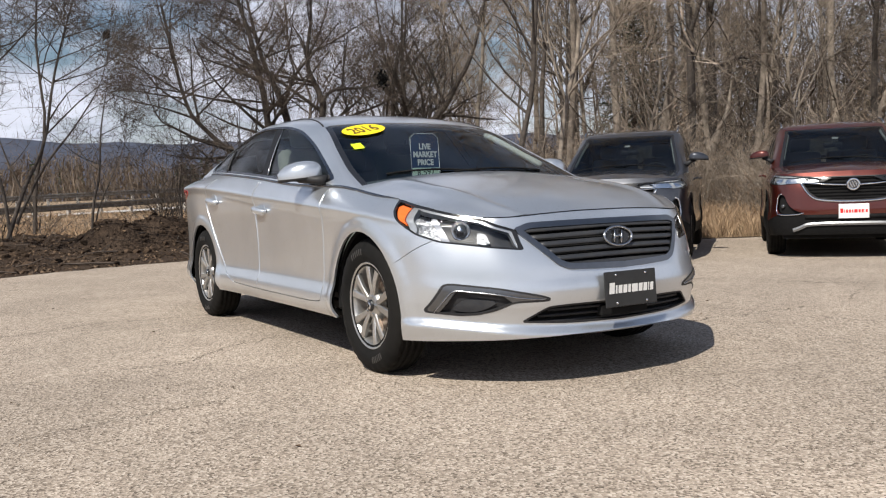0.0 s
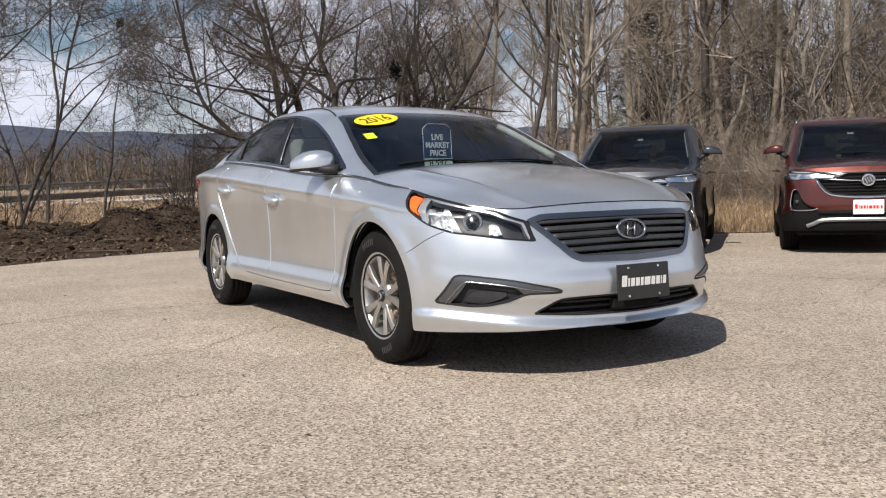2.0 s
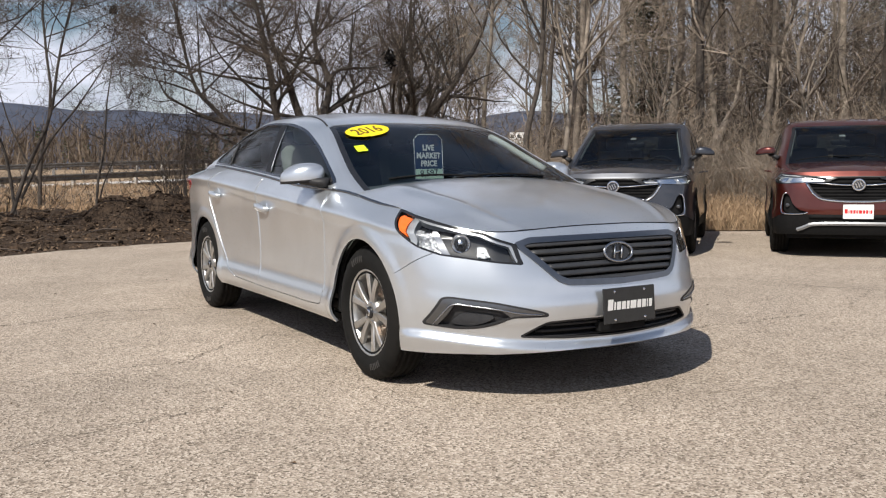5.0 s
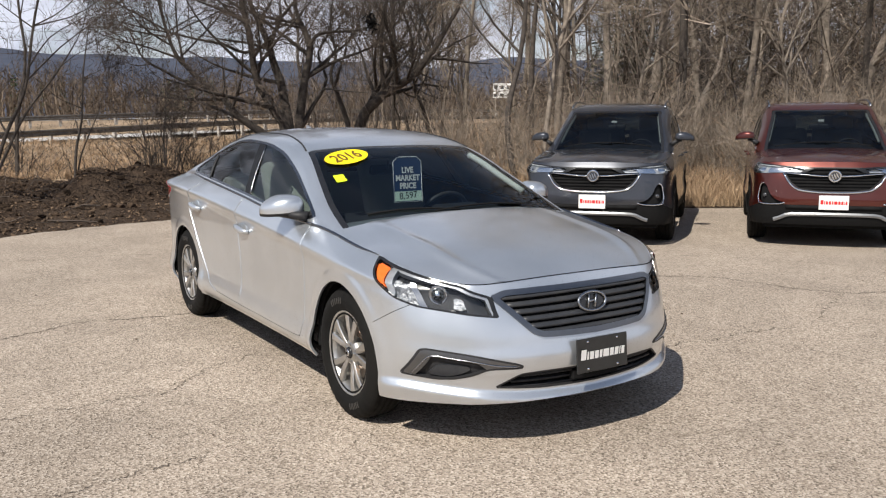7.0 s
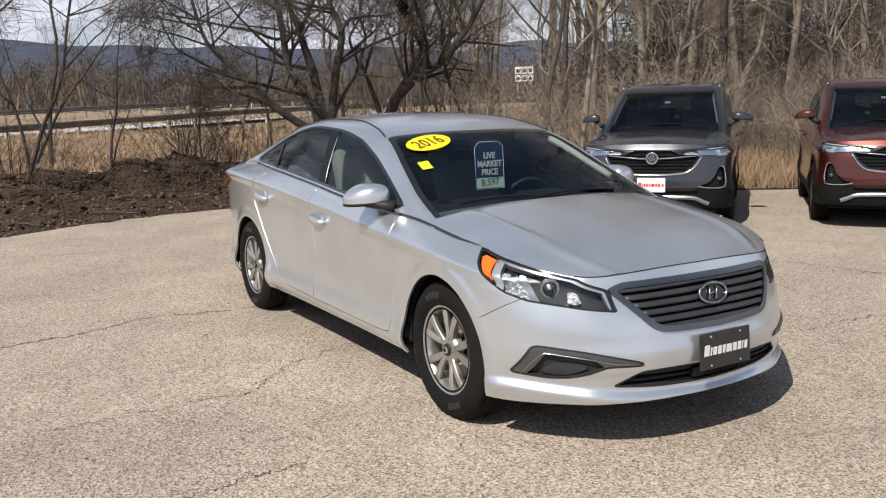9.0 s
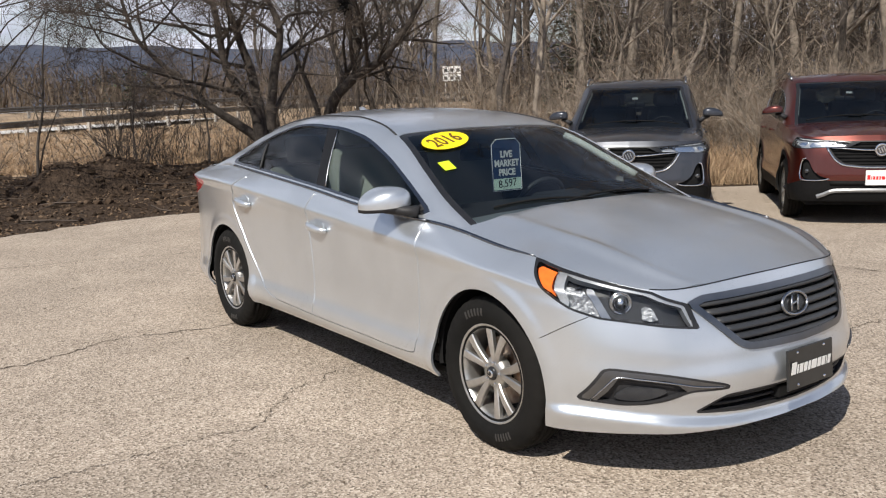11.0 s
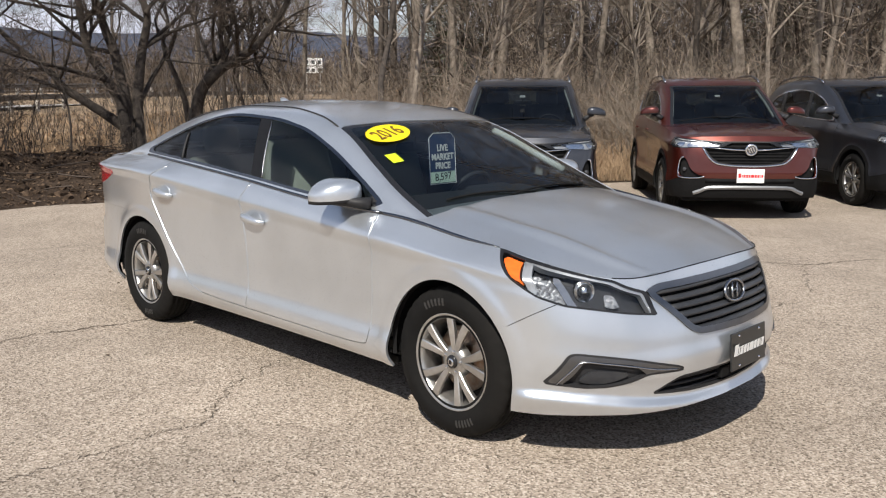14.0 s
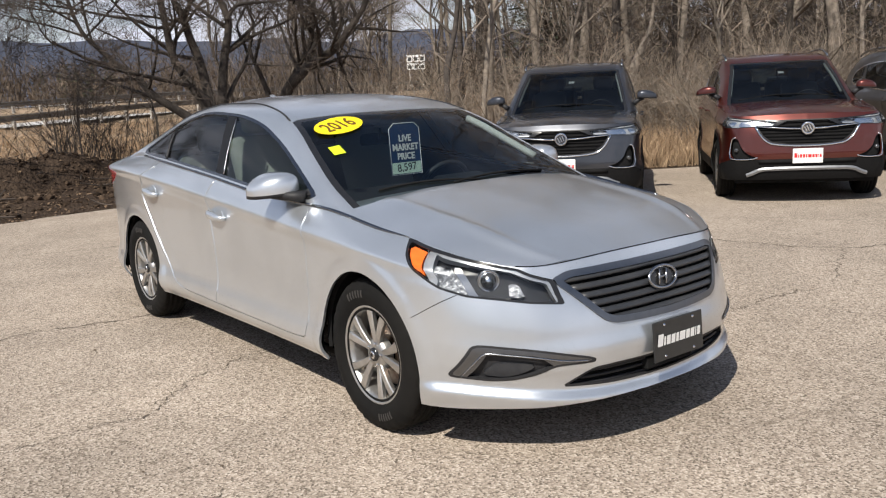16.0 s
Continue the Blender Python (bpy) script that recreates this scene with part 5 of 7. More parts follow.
    for sh, ob in ((inner.moved(0.001), lamps[0]), (inner.mirrored().moved(0.001), lamps[1])):
        part("lens", sh.mesh("lens", CLEAR, 0), ob).visible_shadow = False
    # grille with two chrome wings and a round badge
    G1 = GRL.both()
    part("grille_mesh", G1.moved(-0.03).mesh("grille_mesh", DARK, 0), car)
    part("grille_edge", ring_of(G1, gr, -0.012, 1).moved(0.004).mesh("grille_edge", PLASTIC, 0.03), car)
    for i in range(7):
        z = 0.682 + 0.036 * i
        half = np.interp(z, (0.66, 0.72, 0.88, 0.91), (0.32, 0.42, 0.53, 0.47))
        part("grille_slat", bar("grille_slat", [B.face(y, z, -0.016) for y in np.linspace(-half, half, 17)], 0.005, CLAD, sides=5), car)
    sweep = [B.face(y, z, 0.006) for y, z in ((-0.535, 0.856), (-0.475, 0.752), (-0.42, 0.698), (-0.36, 0.668), (-0.2, 0.648), (0, 0.643), (0.2, 0.648), (0.36, 0.668), (0.42, 0.698), (0.475, 0.752), (0.535, 0.856))]
    part("grille_chrome", bar("grille_chrome", catmull(sweep, 40), 0.011, CHROME, sides=8), car, "chrome sweep under the grille")
    for s in (-1, 1):
        part("grille_wing", bar("grille_wing", [B.face(s * y, z, 0.008) for y, z in ((0.07, 0.826), (0.20, 0.832), (0.35, 0.846), (0.525, 0.858))], (0.011, 0.010, 0.008, 0.006), CHROME, sides=8), car)
    c = B.face(0, 0.830, 0.010)
    badge = part("badge", turned("badge", [(0.050, -0.012), (0.062, -0.016), (0.070, -0.010), (0.072, 0.01)], CHROME, 32, True, pose(*c, 0, 0, 90)), car, "round chrome badge")
    part("badge_face", turned("badge_face", [(0.0, -0.008), (0.055, -0.008)], GUNMETAL, 24, True, pose(*c, 0, 0, 90)), badge)
    for y in (-0.024, 0.0, 0.024):
        part("badge_stroke", box("badge_stroke", (0.008, 0.014, 0.062), (c[0] + 0.012, y, c[2] + 0.4 * y), CHROME, 0.003, (24, 0, 0)), badge)
    # fog housings, skid bar, plate
    ft = two(car, "fog_recess", FOGS.moved(-0.03), DARK, 0.02)
    for s, ob in ((-1, ft[0]), (1, ft[1])):
        hook = [B.face(s * y, z, 0.004) for y, z in ((0.735, 0.742), (0.768, 0.722), (0.785, 0.62), (0.792, 0.525), (0.75, 0.503), (0.66, 0.500), (0.57, 0.506), (0.51, 0.522))]
        part("fog_trim", bar("fog_trim", catmull(hook, 24), 0.008, CHROME, sides=6), ob, "chrome hook round the fog lamp")
    for s, ob in ((-1, ft[0]), (1, ft[1])):
        p = B.face(s * 0.735, 0.600, -0.004)
        part("fog_lamp", turned("fog_lamp", [(0.0, -0.003), (0.016, -0.002), (0.021, 0.0), (0.024, 0.02)], LAMPDARK, 20, True, pose(*p, 0, 0, 90 - s * -35)), ob)
    part("lower_grille", bar("lower_grille", [B.face(y, 0.475, -0.004) for y in np.linspace(-0.50, 0.50, 15)], 0.024, DARK, sides=6), car)
    skid = [B.face(y, z, 0.012) for y, z in ((-0.62, 0.322), (-0.55, 0.350), (-0.47, 0.386), (-0.3, 0.396), (0, 0.398), (0.3, 0.396), (0.47, 0.386), (0.55, 0.350), (0.62, 0.322))]
    V, F = tube(catmull(skid, 40), 0.021, 4, flat=0.45)
    part("skid_bar", mesh_of("skid_bar", V, F, SKID), car, "satin silver lower bumper bar")
    part("front_plate", box("front_plate", (0.008, 0.310, 0.160), (0.912, 0, 0.534), WHITE, 0.003), car, "white dealer plate with red lettering bars")
    bars_for_word("lettering_bar", (0.030, 0.009, 0.022, 0.022, 0.015, 0.034, 0.022, 0.022, 0.005, 0.018), 0.048, SIGNRED, placed((0.917, 0, 0.539), (0, 1, 0), (0, 0, 1)), car)
    # mirrors, handles, wipers
    for s, ob in ((-1, fdp[0]), (1, fdp[1])):
        cap, low_m = mirror_meshes((-0.70, 0.945, 1.225), (0.085, 0.120, 0.080), s)
        mi = part("door_mirror", cap.mesh("door_mirror", colour, 0.004), ob)
        part("mirror_base", low_m.mesh("mirror_base", PLASTIC, 0.0), mi)
        part("mirror_arm", bar("mirror_arm", [(-0.70, s * 0.90, 1.205), (-0.67, s * 0.85, 1.19), (-0.64, s * 0.785, 1.15)], (0.022, 0.024, 0.034), PLASTIC), mi)
    for x, pr in ((-1.36, fdp), (-2.24, rdp)):
        for s, ob in ((-1, pr[0]), (1, pr[1])):
            y = float(B.side_y(x, 0.985))
            t = np.linspace(-1, 1, 9)
            part("door_handle", bar("door_handle", [(x + 0.10 * k, s * (y + 0.004 + 0.028 * (1 - k ** 4)), 0.985) for k in t], 0.009 + 0.006 * (1 - t ** 2), colour, sides=8, flat=0.7), ob)
    for y0, y1 in ((0.55, -0.10), (0.05, -0.58)):
        pts = [(-0.44 - 0.03 * math.sin(3.1 * t), y0 + (y1 - y0) * t, float(B.zc(-0.44)) - 0.075 * ((y0 + (y1 - y0) * t) / 0.68) ** 2 + 0.02) for t in np.linspace(0, 1, 8)]
        part("wiper", bar("wiper", pts, 0.006, CLAD, sides=6), car)
    part("cowl_panel", box("cowl_panel", (0.16, 1.36, 0.04), (-0.42, 0, 1.055), CLAD, 0.012), car)
    part("windscreen_label", box("windscreen_label", (0.004, 0.07, 0.05), (-1.03, 0.0, 1.438), WHITE, 0.0, (0, -62, 0)), car, "small white paper label")
    pillar_trims(car, B, -0.62, -1.24)
    wheel_set(car, 0.35, 0.222, 0.215, 1.55, 2.595, 5, 11, ALLOY)
    cabin(car, -0.75, 0.98, 0.70, -1.50, -2.30, 0.38, 0.36)
    return car


for colour, label, x, y, turn in ((GREY, "dark grey crossover car parked nose out by the woods", -4.306, 4.766, -50.0),
                                  (RED, "dark red crossover car parked nose out by the woods", -2.611, 6.839, -50.0),
                                  (SLATE, "slate blue-grey crossover car parked nose out by the woods", -1.19, 9.19, -42.0)):
    build_suv(colour, label, pose(x, y, 0, 0, 0, turn))


# ---------------------------------------------------------------- ground, lot, bank, road, hills
EDGE = [(-3.0, -14.0), (-7.0, -5.0), (-8.6, -1.8), (-9.35, 0.0), (-9.25, 1.6), (-8.5, 4.2), (-7.2, 6.7), (-5.75, 8.75), (-4.4, 11.0), (-2.6, 14.0), (1.0, 19.0), (8.0, 27.0)]
EDGE_LINE = catmull(EDGE, 160)


def beyond_edge(x, y):
    """Metres outside the lot's edge (inside: minus)."""
    p = np.stack([np.asarray(x, float).ravel(), np.asarray(y, float).ravel()], 1)
    out = np.empty(len(p))
    for k in range(0, len(p), 4000):
        q = p[k:k + 4000]
        d = np.linalg.norm(q[:, None] - EDGE_LINE[None, :, :2], axis=2)
        i = np.clip(d.argmin(1), 0, len(EDGE_LINE) - 2)
        e = EDGE_LINE[i + 1, :2] - EDGE_LINE[i, :2]
        w = q - EDGE_LINE[i, :2]
        out[k:k + 4000] = d.min(1) * np.sign(e[:, 0] * w[:, 1] - e[:, 1] * w[:, 0])
    return out.reshape(np.shape(x))


def fbm(x, y, f, seed=0.0, octaves=3):
    v = np.zeros(np.shape(x))
    for o in range(octaves):
        k = f * 2 ** o
        v = v + np.array([noise.noise((float(a) * k + seed, float(b) * k, seed * 1.7)) for a, b in zip(np.ravel(x), np.ravel(y))]).reshape(np.shape(x)) / 2 ** o
    return v


AZ = lambda x, y: np.degrees(np.arctan2(np.asarray(y) + 2.75, np.asarray(x) - 3.86))


HEAPS = ((158, 17.2, 0.40, 0.48), (190, 17.6, 0.20, 0.5), (258, 17.8, 0.38, 0.55), (300, 18.2, 0.12, 0.7), (5, 17.2, 0.16, 0.6), (-90, 16.5, 0.25, 0.9), (420, 19.0, 0.15, 1.2))


def height(x, y):
    """The land outside the lot: a soil bank, a falling field, the road's low rise, far plain."""
    e = beyond_edge(x, y)
    az = AZ(x, y)
    soil = step(148, 156, az) * (az > 0)
    bank = soil * 0.17 * step(0.8, 5.0, e) * step(11.5, 7.5, e)
    r = np.hypot(np.asarray(x) - 3.86, np.asarray(y) + 2.75)
    road = 0.42 * step(30, 47, r) + 0.75 * step(54, 64, r) + 0.4 * step(70, 90, r)
    for px, d, h, w in HEAPS:
        a = radians(148.06) + math.atan((784 - px) / 1540)
        bank = bank + h * np.exp(-((np.asarray(x) - 3.88 - d * math.cos(a)) ** 2 + (np.asarray(y) + 2.71 - d * math.sin(a)) ** 2) / w ** 2) * (e > 0.3)
    return bank + road * (e > 2) - 0.05 * step(0.3, -0.3, e)


def polar(radii, angles, fn):
    P = np.array([[(3.86 + r * math.cos(a), -2.75 + r * math.sin(a)) for a in angles] for r in radii])
    Z = fn(P[..., 0], P[..., 1])
    n, m = len(radii), len(angles)
    F = [(i * m + j, (i + 1) * m + j, (i + 1) * m + (j + 1) % m, i * m + (j + 1) % m) for i in range(n - 1) for j in range(m)]
    return np.dstack([P, Z]).reshape(-1, 3), F


SOILGRASS = mat("dry_field_grass", (0.25, 0.170, 0.105), 0.95, 0.0, (0.40, 0.295, 0.19), 3.0, bump=0.6, bump_scale=14, dist=0.05, stain=(0.16, 0.115, 0.07), stain_scale=0.25)
SOIL = mat("dark_soil", (0.022, 0.015, 0.011), 0.95, 0.0, (0.070, 0.048, 0.034), 9.0, bump=1.0, bump_scale=16, dist=0.09, spec=0.1, stain=(0.078, 0.056, 0.041), stain_scale=1.1)


def asphalt():
    """Weathered asphalt: pale aggregate in worn binder, broad patches, fine pits."""
    m, n, l, p = tree_of("worn_asphalt")
    co = n.new("ShaderNodeTexCoord")
    grain = n.new("ShaderNodeTexVoronoi")
    grain.inputs["Scale"].default_value = 120
    l.new(co.outputs["Object"], grain.inputs["Vector"])
    ramp = n.new("ShaderNodeValToRGB")
    for k, (pos, c) in enumerate(((0.0, (0.115, 0.091, 0.071)), (0.30, (0.290, 0.238, 0.190)), (0.72, (0.418, 0.350, 0.286)), (1.0, (0.560, 0.486, 0.414)))):
        e = ramp.color_ramp.elements[k] if k < 2 else ramp.color_ramp.elements.new(pos)
        e.position, e.color = pos, (*c, 1)
    sep = n.new("ShaderNodeSeparateColor")
    l.new(grain.outputs["Color"], sep.inputs["Color"])
    l.new(sep.outputs["Red"], ramp.inputs["Fac"])
    broad = n.new("ShaderNodeTexNoise")
    broad.inputs["Scale"].default_value, broad.inputs["Detail"].default_value = 0.55, 9.0
    broad.inputs["Roughness"].default_value = 0.7
    l.new(co.outputs["Object"], broad.inputs["Vector"])
    b2 = n.new("ShaderNodeMapRange")
    b2.inputs["From Min"].default_value, b2.inputs["From Max"].default_value = 0.30, 0.70
    b2.inputs["To Min"].default_value, b2.inputs["To Max"].default_value = 0.72, 1.16
    l.new(broad.outputs["Fac"], b2.inputs["Value"])
    hsv = n.new("ShaderNodeHueSaturation")
    l.new(ramp.outputs["Color"], hsv.inputs["Color"])
    l.new(b2.outputs["Result"], hsv.inputs["Value"])
    l.new(hsv.outputs["Color"], p.inputs["Base Color"])
    p.inputs["Roughness"].default_value = 0.9
    p.inputs["Specular IOR Level"].default_value = 0.25
    bump = n.new("ShaderNodeBump")
    bump.inputs["Strength"].default_value, bump.inputs["Distance"].default_value = 0.48, 0.006
    l.new(grain.outputs["Distance"], bump.inputs["Height"])
    l.new(bump.outputs["Normal"], p.inputs["Normal"])
    return m


ASPHALT = asphalt()
CRACK = mat("crack_dirt", (0.060, 0.049, 0.038), 0.95, 0.0, (0.12, 0.099, 0.078), 20, spec=0.1)
LITTER = mat("dead_leaf", (0.07, 0.042, 0.024), 0.85, 0.0, (0.15, 0.10, 0.06), 30, island=0.5)

CLOD = mat("earth_clod", (0.020, 0.014, 0.010), 0.95, 0.0, (0.085, 0.058, 0.040), 12, bump=0.6, bump_scale=60, dist=0.01, spec=0.1, island=0.6)


def build_ground():
    radii = np.r_[0.5, np.linspace(3, 9, 5), np.linspace(9.5, 24, 75), np.geomspace(25, 200, 30), np.geomspace(240, 4500, 12)]
    angles = np.r_[np.radians(np.linspace(95, 185, 290)), np.radians(np.linspace(190, 450, 40, endpoint=False))]
    def fn(x, y):
        h = height(x, y)
        e, az = beyond_edge(x, y), AZ(x, y)
        soil = step(148, 156, az) * step(0.6, 3.5, e) * step(11, 7.5, e)
        lumps = np.zeros_like(h)
        near = (e > 0.1) & (e < 60)
        lumps[near] = fbm(x[near], y[near], 0.35, 3.1) * 0.12 + soil[near] * (0.10 * np.maximum(0, fbm(x[near], y[near], 0.55, 7.7)) + 0.11 * fbm(x[near], y[near], 2.0, 1.3))
        return h + lumps * step(0, 1.5, e)
    V, F = polar(radii, angles, fn)
    me = mesh_of("ground", V, F, SOILGRASS, True)
    me.materials.append(SOIL)
    mid = np.array([V[list(f)].mean(0) for f in F])
    e, az = beyond_edge(mid[:, 0], mid[:, 1]), AZ(mid[:, 0], mid[:, 1])
    wob = np.array([noise.noise((float(a) * 0.5, float(b) * 0.5, 9.0)) for a, b, _ in mid])
    soil = (e > -1) & (e + 1.5 * wob < 8.2) & (az + 6 * wob > 151) & (az < 200) | (e > -1) & (e < 0.5 + 0.5 * wob) & (az > 90)
    me.polygons.foreach_set("material_index", soil.astype(int))
    tagged(new("ground", me), "dry tan grass and dark soil beyond the lot", "ground", kind="structure")


def build_lot():
    line = [tuple(p[:2]) for p in EDGE_LINE]
    rnd = random.Random(5)
    line = [(x + rnd.uniform(-0.07, 0.07), y + rnd.uniform(-0.07, 0.07)) for x, y in line]
    ring = line + [(40, 30), (40, -40), (-3, -40)]
    bm = bmesh.new()
    top = [bm.verts.new((x, y, 0)) for x, y in ring]
    f = bm.faces.new(top)
    low = [bm.verts.new((x, y, -0.06)) for x, y in ring]
    for i in range(len(ring)):
        j = (i + 1) % len(ring)
        bm.faces.new((top[i], low[i], low[j], top[j]))
    bmesh.ops.recalc_face_normals(bm, faces=bm.faces)
    bmesh.ops.triangulate(bm, faces=[f])
    tagged(new("parking_lot", from_bm("parking_lot", bm, ASPHALT)), "worn pale tan asphalt parking lot", "pavement", kind="structure")


def crack(points, width, seed):
    """A ragged crack in the asphalt, as a thin dark strip."""
    rnd = random.Random(seed)
    p = catmull([(x, y, 0) for x, y in points], int(25 * len(points)))
    d = np.gradient(p, axis=0)
    d /= np.linalg.norm(d, axis=1)[:, None]
    V, F = [], []
    off = 0.0
    for i, (q, t) in enumerate(zip(p, d)):
        off = off * 0.8 + rnd.gauss(0, 0.012)
        w = 1.1 * width * rnd.uniform(0.2, 1.0) * math.sin(math.pi * min(1, (i + 1) / 6, (len(p) - i) / 6) / 2)
        c, s = q[:2] + off * np.array([-t[1], t[0]]), np.array([-t[1], t[0]]) * w
        V += [(*(c - s), 0.004), (*(c + s), 0.004)]
        if i:
            F.append((2 * i - 2, 2 * i, 2 * i + 1, 2 * i - 1))
    tagged(new("asphalt_crack", mesh_of("asphalt_crack", V, F, CRACK)), "thin dark crack across the asphalt", "crack", kind="structure")


build_ground()
build_lot()


# ---------------------------------------------------------------- trees
BARK = mat("dark_bark", (0.032, 0.026, 0.022), 0.95, 0.0, (0.085, 0.070, 0.060), 9, bump=0.8, bump_scale=40, dist=0.02, per_object=0.25)
PALEBARK = mat("pale_bark", (0.125, 0.103, 0.084), 0.95, 0.0, (0.315, 0.268, 0.220), 7, bump=0.7, bump_scale=30, dist=0.02, per_object=0.3)
TWIG = mat("twig", (0.050, 0.038, 0.031), 0.95, 0.0, (0.105, 0.080, 0.063), 3, per_object=0.3)
PALETWIG = mat("pale_twig", (0.125, 0.100, 0.078), 0.95, 0.0, (0.285, 0.232, 0.182), 3, per_object=0.3)
STRAW = mat("dry_grass", (0.26, 0.175, 0.108), 0.95, 0.0, (0.42, 0.30, 0.19), 6, island=0.3)
NEEDLE = mat("pine_needles", (0.034, 0.044, 0.024), 0.9, 0.0, (0.066, 0.078, 0.042), 3, per_object=0.3)


class Wood:
    """Grows limbs as tapered tubes and fine twigs as thin spikes."""

    def __init__(self, seed):
        self.r, self.up, self.fill = random.Random(seed), 0.18, False
        self.limb, self.twig = ([], [], [0]), ([], [], [0])

    def add(self, store, V, F):
        n = store[2][0]
        store[0].append(V)
        store[1].extend(tuple(i + n for i in f) for f in F)
        store[2][0] += len(V)

    def spike(self, p, d, length, w):
        d = np.array(d)
        u = np.cross(d, (0.3, 0.5, 0.81))
        u /= np.linalg.norm(u)
        v = np.cross(d, u)
        bend = np.array([self.r.gauss(0, 0.12) for _ in range(3)]) * length
        a = self.r.uniform(0, 6.283)
        u = (u * math.cos(a) + v * math.sin(a)) * w
        self.add(self.twig, np.array([p - u, p + u, p + d * length + bend]), [(0, 1, 2)])

    def grow(self, pts, r0, r1, level, spread=1.0, dens=1.0, twig=1.0):
        """A limb along pts; side limbs and twigs leave it by its level (0: trunk)."""
        q = catmull([tuple(p) for p in pts], (3 * len(pts), 8, 5, 3)[min(level, 3)])
        rad = np.linspace(r0, r1, len(q))
        sides = (9, 6, 3, 3)[min(level, 3)]
        V, F = tube(q, rad, sides, up=(0.31, 0.2, 1), caps=False)
        self.add(self.limb if level < 3 else self.twig, V, F)
        seg = np.r_[0, np.cumsum(np.linalg.norm(np.diff(q, axis=0), axis=1))]
        L = seg[-1]
        if level >= 3:
            for _ in range(int(3 * dens * twig + self.r.random())):
                self.sprout(q, seg, rad, level, spread, dens, twig)
            return
        n = {0: 9, 1: 6, 2: 5}[level] * dens * (min(2.2, max(0.3, L / 4.6)) if self.fill and level == 0 else 1.0)
        for _ in range(int(n + self.r.random())):
            self.sprout(q, seg, rad, level, spread, dens, twig)

    def sprout(self, q, seg, rad, level, spread, dens, twig):
        L = seg[-1]
        s = L * (1 - self.r.random() ** 1.2 * (0.72 if level == 0 else 0.85))
        p = np.array([np.interp(s, seg, q[:, k]) for k in range(3)])
        i = min(len(q) - 2, int(np.searchsorted(seg, s)))
        t = q[i + 1] - q[i]
        t = t / max(1e-6, np.linalg.norm(t))
        side = np.array([self.r.gauss(0, 1) for _ in range(3)])
        side -= t * (side @ t)
        side /= np.linalg.norm(side)
        a = self.r.uniform(0.55, 1.05) * spread
        d = t * math.cos(a) + side * math.sin(a)
        d[2] += self.up
        d /= np.linalg.norm(d)
        rr = float(np.interp(s, seg, rad))
        if level >= 3:
            self.spike(p, d, self.r.uniform(0.25, 0.75), 0.0045)
            return
        ln = L * self.r.uniform(0.28, 0.52) * (1.15 - 0.5 * s / L)
        ln = max(ln, 0.3)
        pts, dd = [p], d
        for _ in range(3):
            dd = dd + np.array([self.r.gauss(0, 0.20), self.r.gauss(0, 0.20), self.r.gauss(0.06, 0.16)])
            dd /= np.linalg.norm(dd)
            pts.append(pts[-1] + dd * ln / 3)
        self.grow(pts, max(0.004, min(rr * 0.6, ln * 0.022)), max(0.0025, rr * 0.12), level + 1, spread, dens, twig)

    def tree(self, name, label, bark, twigs, m=None, category="tree", group=""):
        ob = thing(name, label, category, m, group)
        if self.limb[0]:
            part("trunk", mesh_of("trunk", np.vstack(self.limb[0]), self.limb[1], bark, True), ob)
        if self.twig[0]:
            part("crown", mesh_of("crown", np.vstack(self.twig[0]), self.twig[1], twigs), ob)
        return ob


def straight_tree(seed, tall, r0, first, bark, twigs, name="tree", label="", lean=0.4, dens=1.0, spread=0.9):
    w = Wood(seed)
    k = w.r
    lx, ly = k.uniform(-lean, lean), k.uniform(-lean, lean)
    pts = [(lx * t * tall * 0.18 + k.gauss(0, 0.06 + 0.10 * lean), ly * t * tall * 0.18 + k.gauss(0, 0.06 + 0.10 * lean), t * tall) for t in np.linspace(0, 1, 7)]
    pts[0] = (0, 0, -0.2)
    w.grow(pts, r0, 0.02, 0, spread, dens)
    return w.tree(name, label, bark, twigs, pose(0, 0, -200))


def stems_tree(seed, stems, right, label, dens=1.0, fine=2.0):
    """A clump of stems given by steps to the right and up, with their thickness."""
    w = Wood(seed)
    w.up, w.fill = 0.05, True
    for steps, r0, deep in stems:
        pts = [(right[0] * a - right[1] * deep * t, right[1] * a + right[0] * deep * t, b) for t, (a, b) in zip(np.linspace(0, 1, len(steps)), steps)]
        long = sum(math.dist(a, b) for a, b in zip(steps, steps[1:]))
        w.grow(pts, r0, r0 * 0.22, 0, 1.25, dens * min(1.0, max(0.72, long / 6.0)), fine)
    return w


RIGHT = (0.39, 0.92)


BRUSH = mat("brushwood", (0.052, 0.043, 0.037), 0.95, 0.0, (0.175, 0.145, 0.122), 0.8, spec=0.1, island=0.7)
DEEPBRUSH = mat("deep_brushwood", (0.040, 0.034, 0.031), 0.95, 0.0, (0.125, 0.104, 0.090), 0.8, spec=0.1, island=0.6)
RUSSET = mat("russet_brush", (0.115, 0.078, 0.052), 0.95, 0.0, (0.310, 0.218, 0.146), 0.8, spec=0.1, island=0.6)
TANGLE = mat("pale_brushwood", (0.100, 0.080, 0.064), 0.95, 0.0, (0.320, 0.260, 0.210), 0.8, spec=0.1, island=0.7)


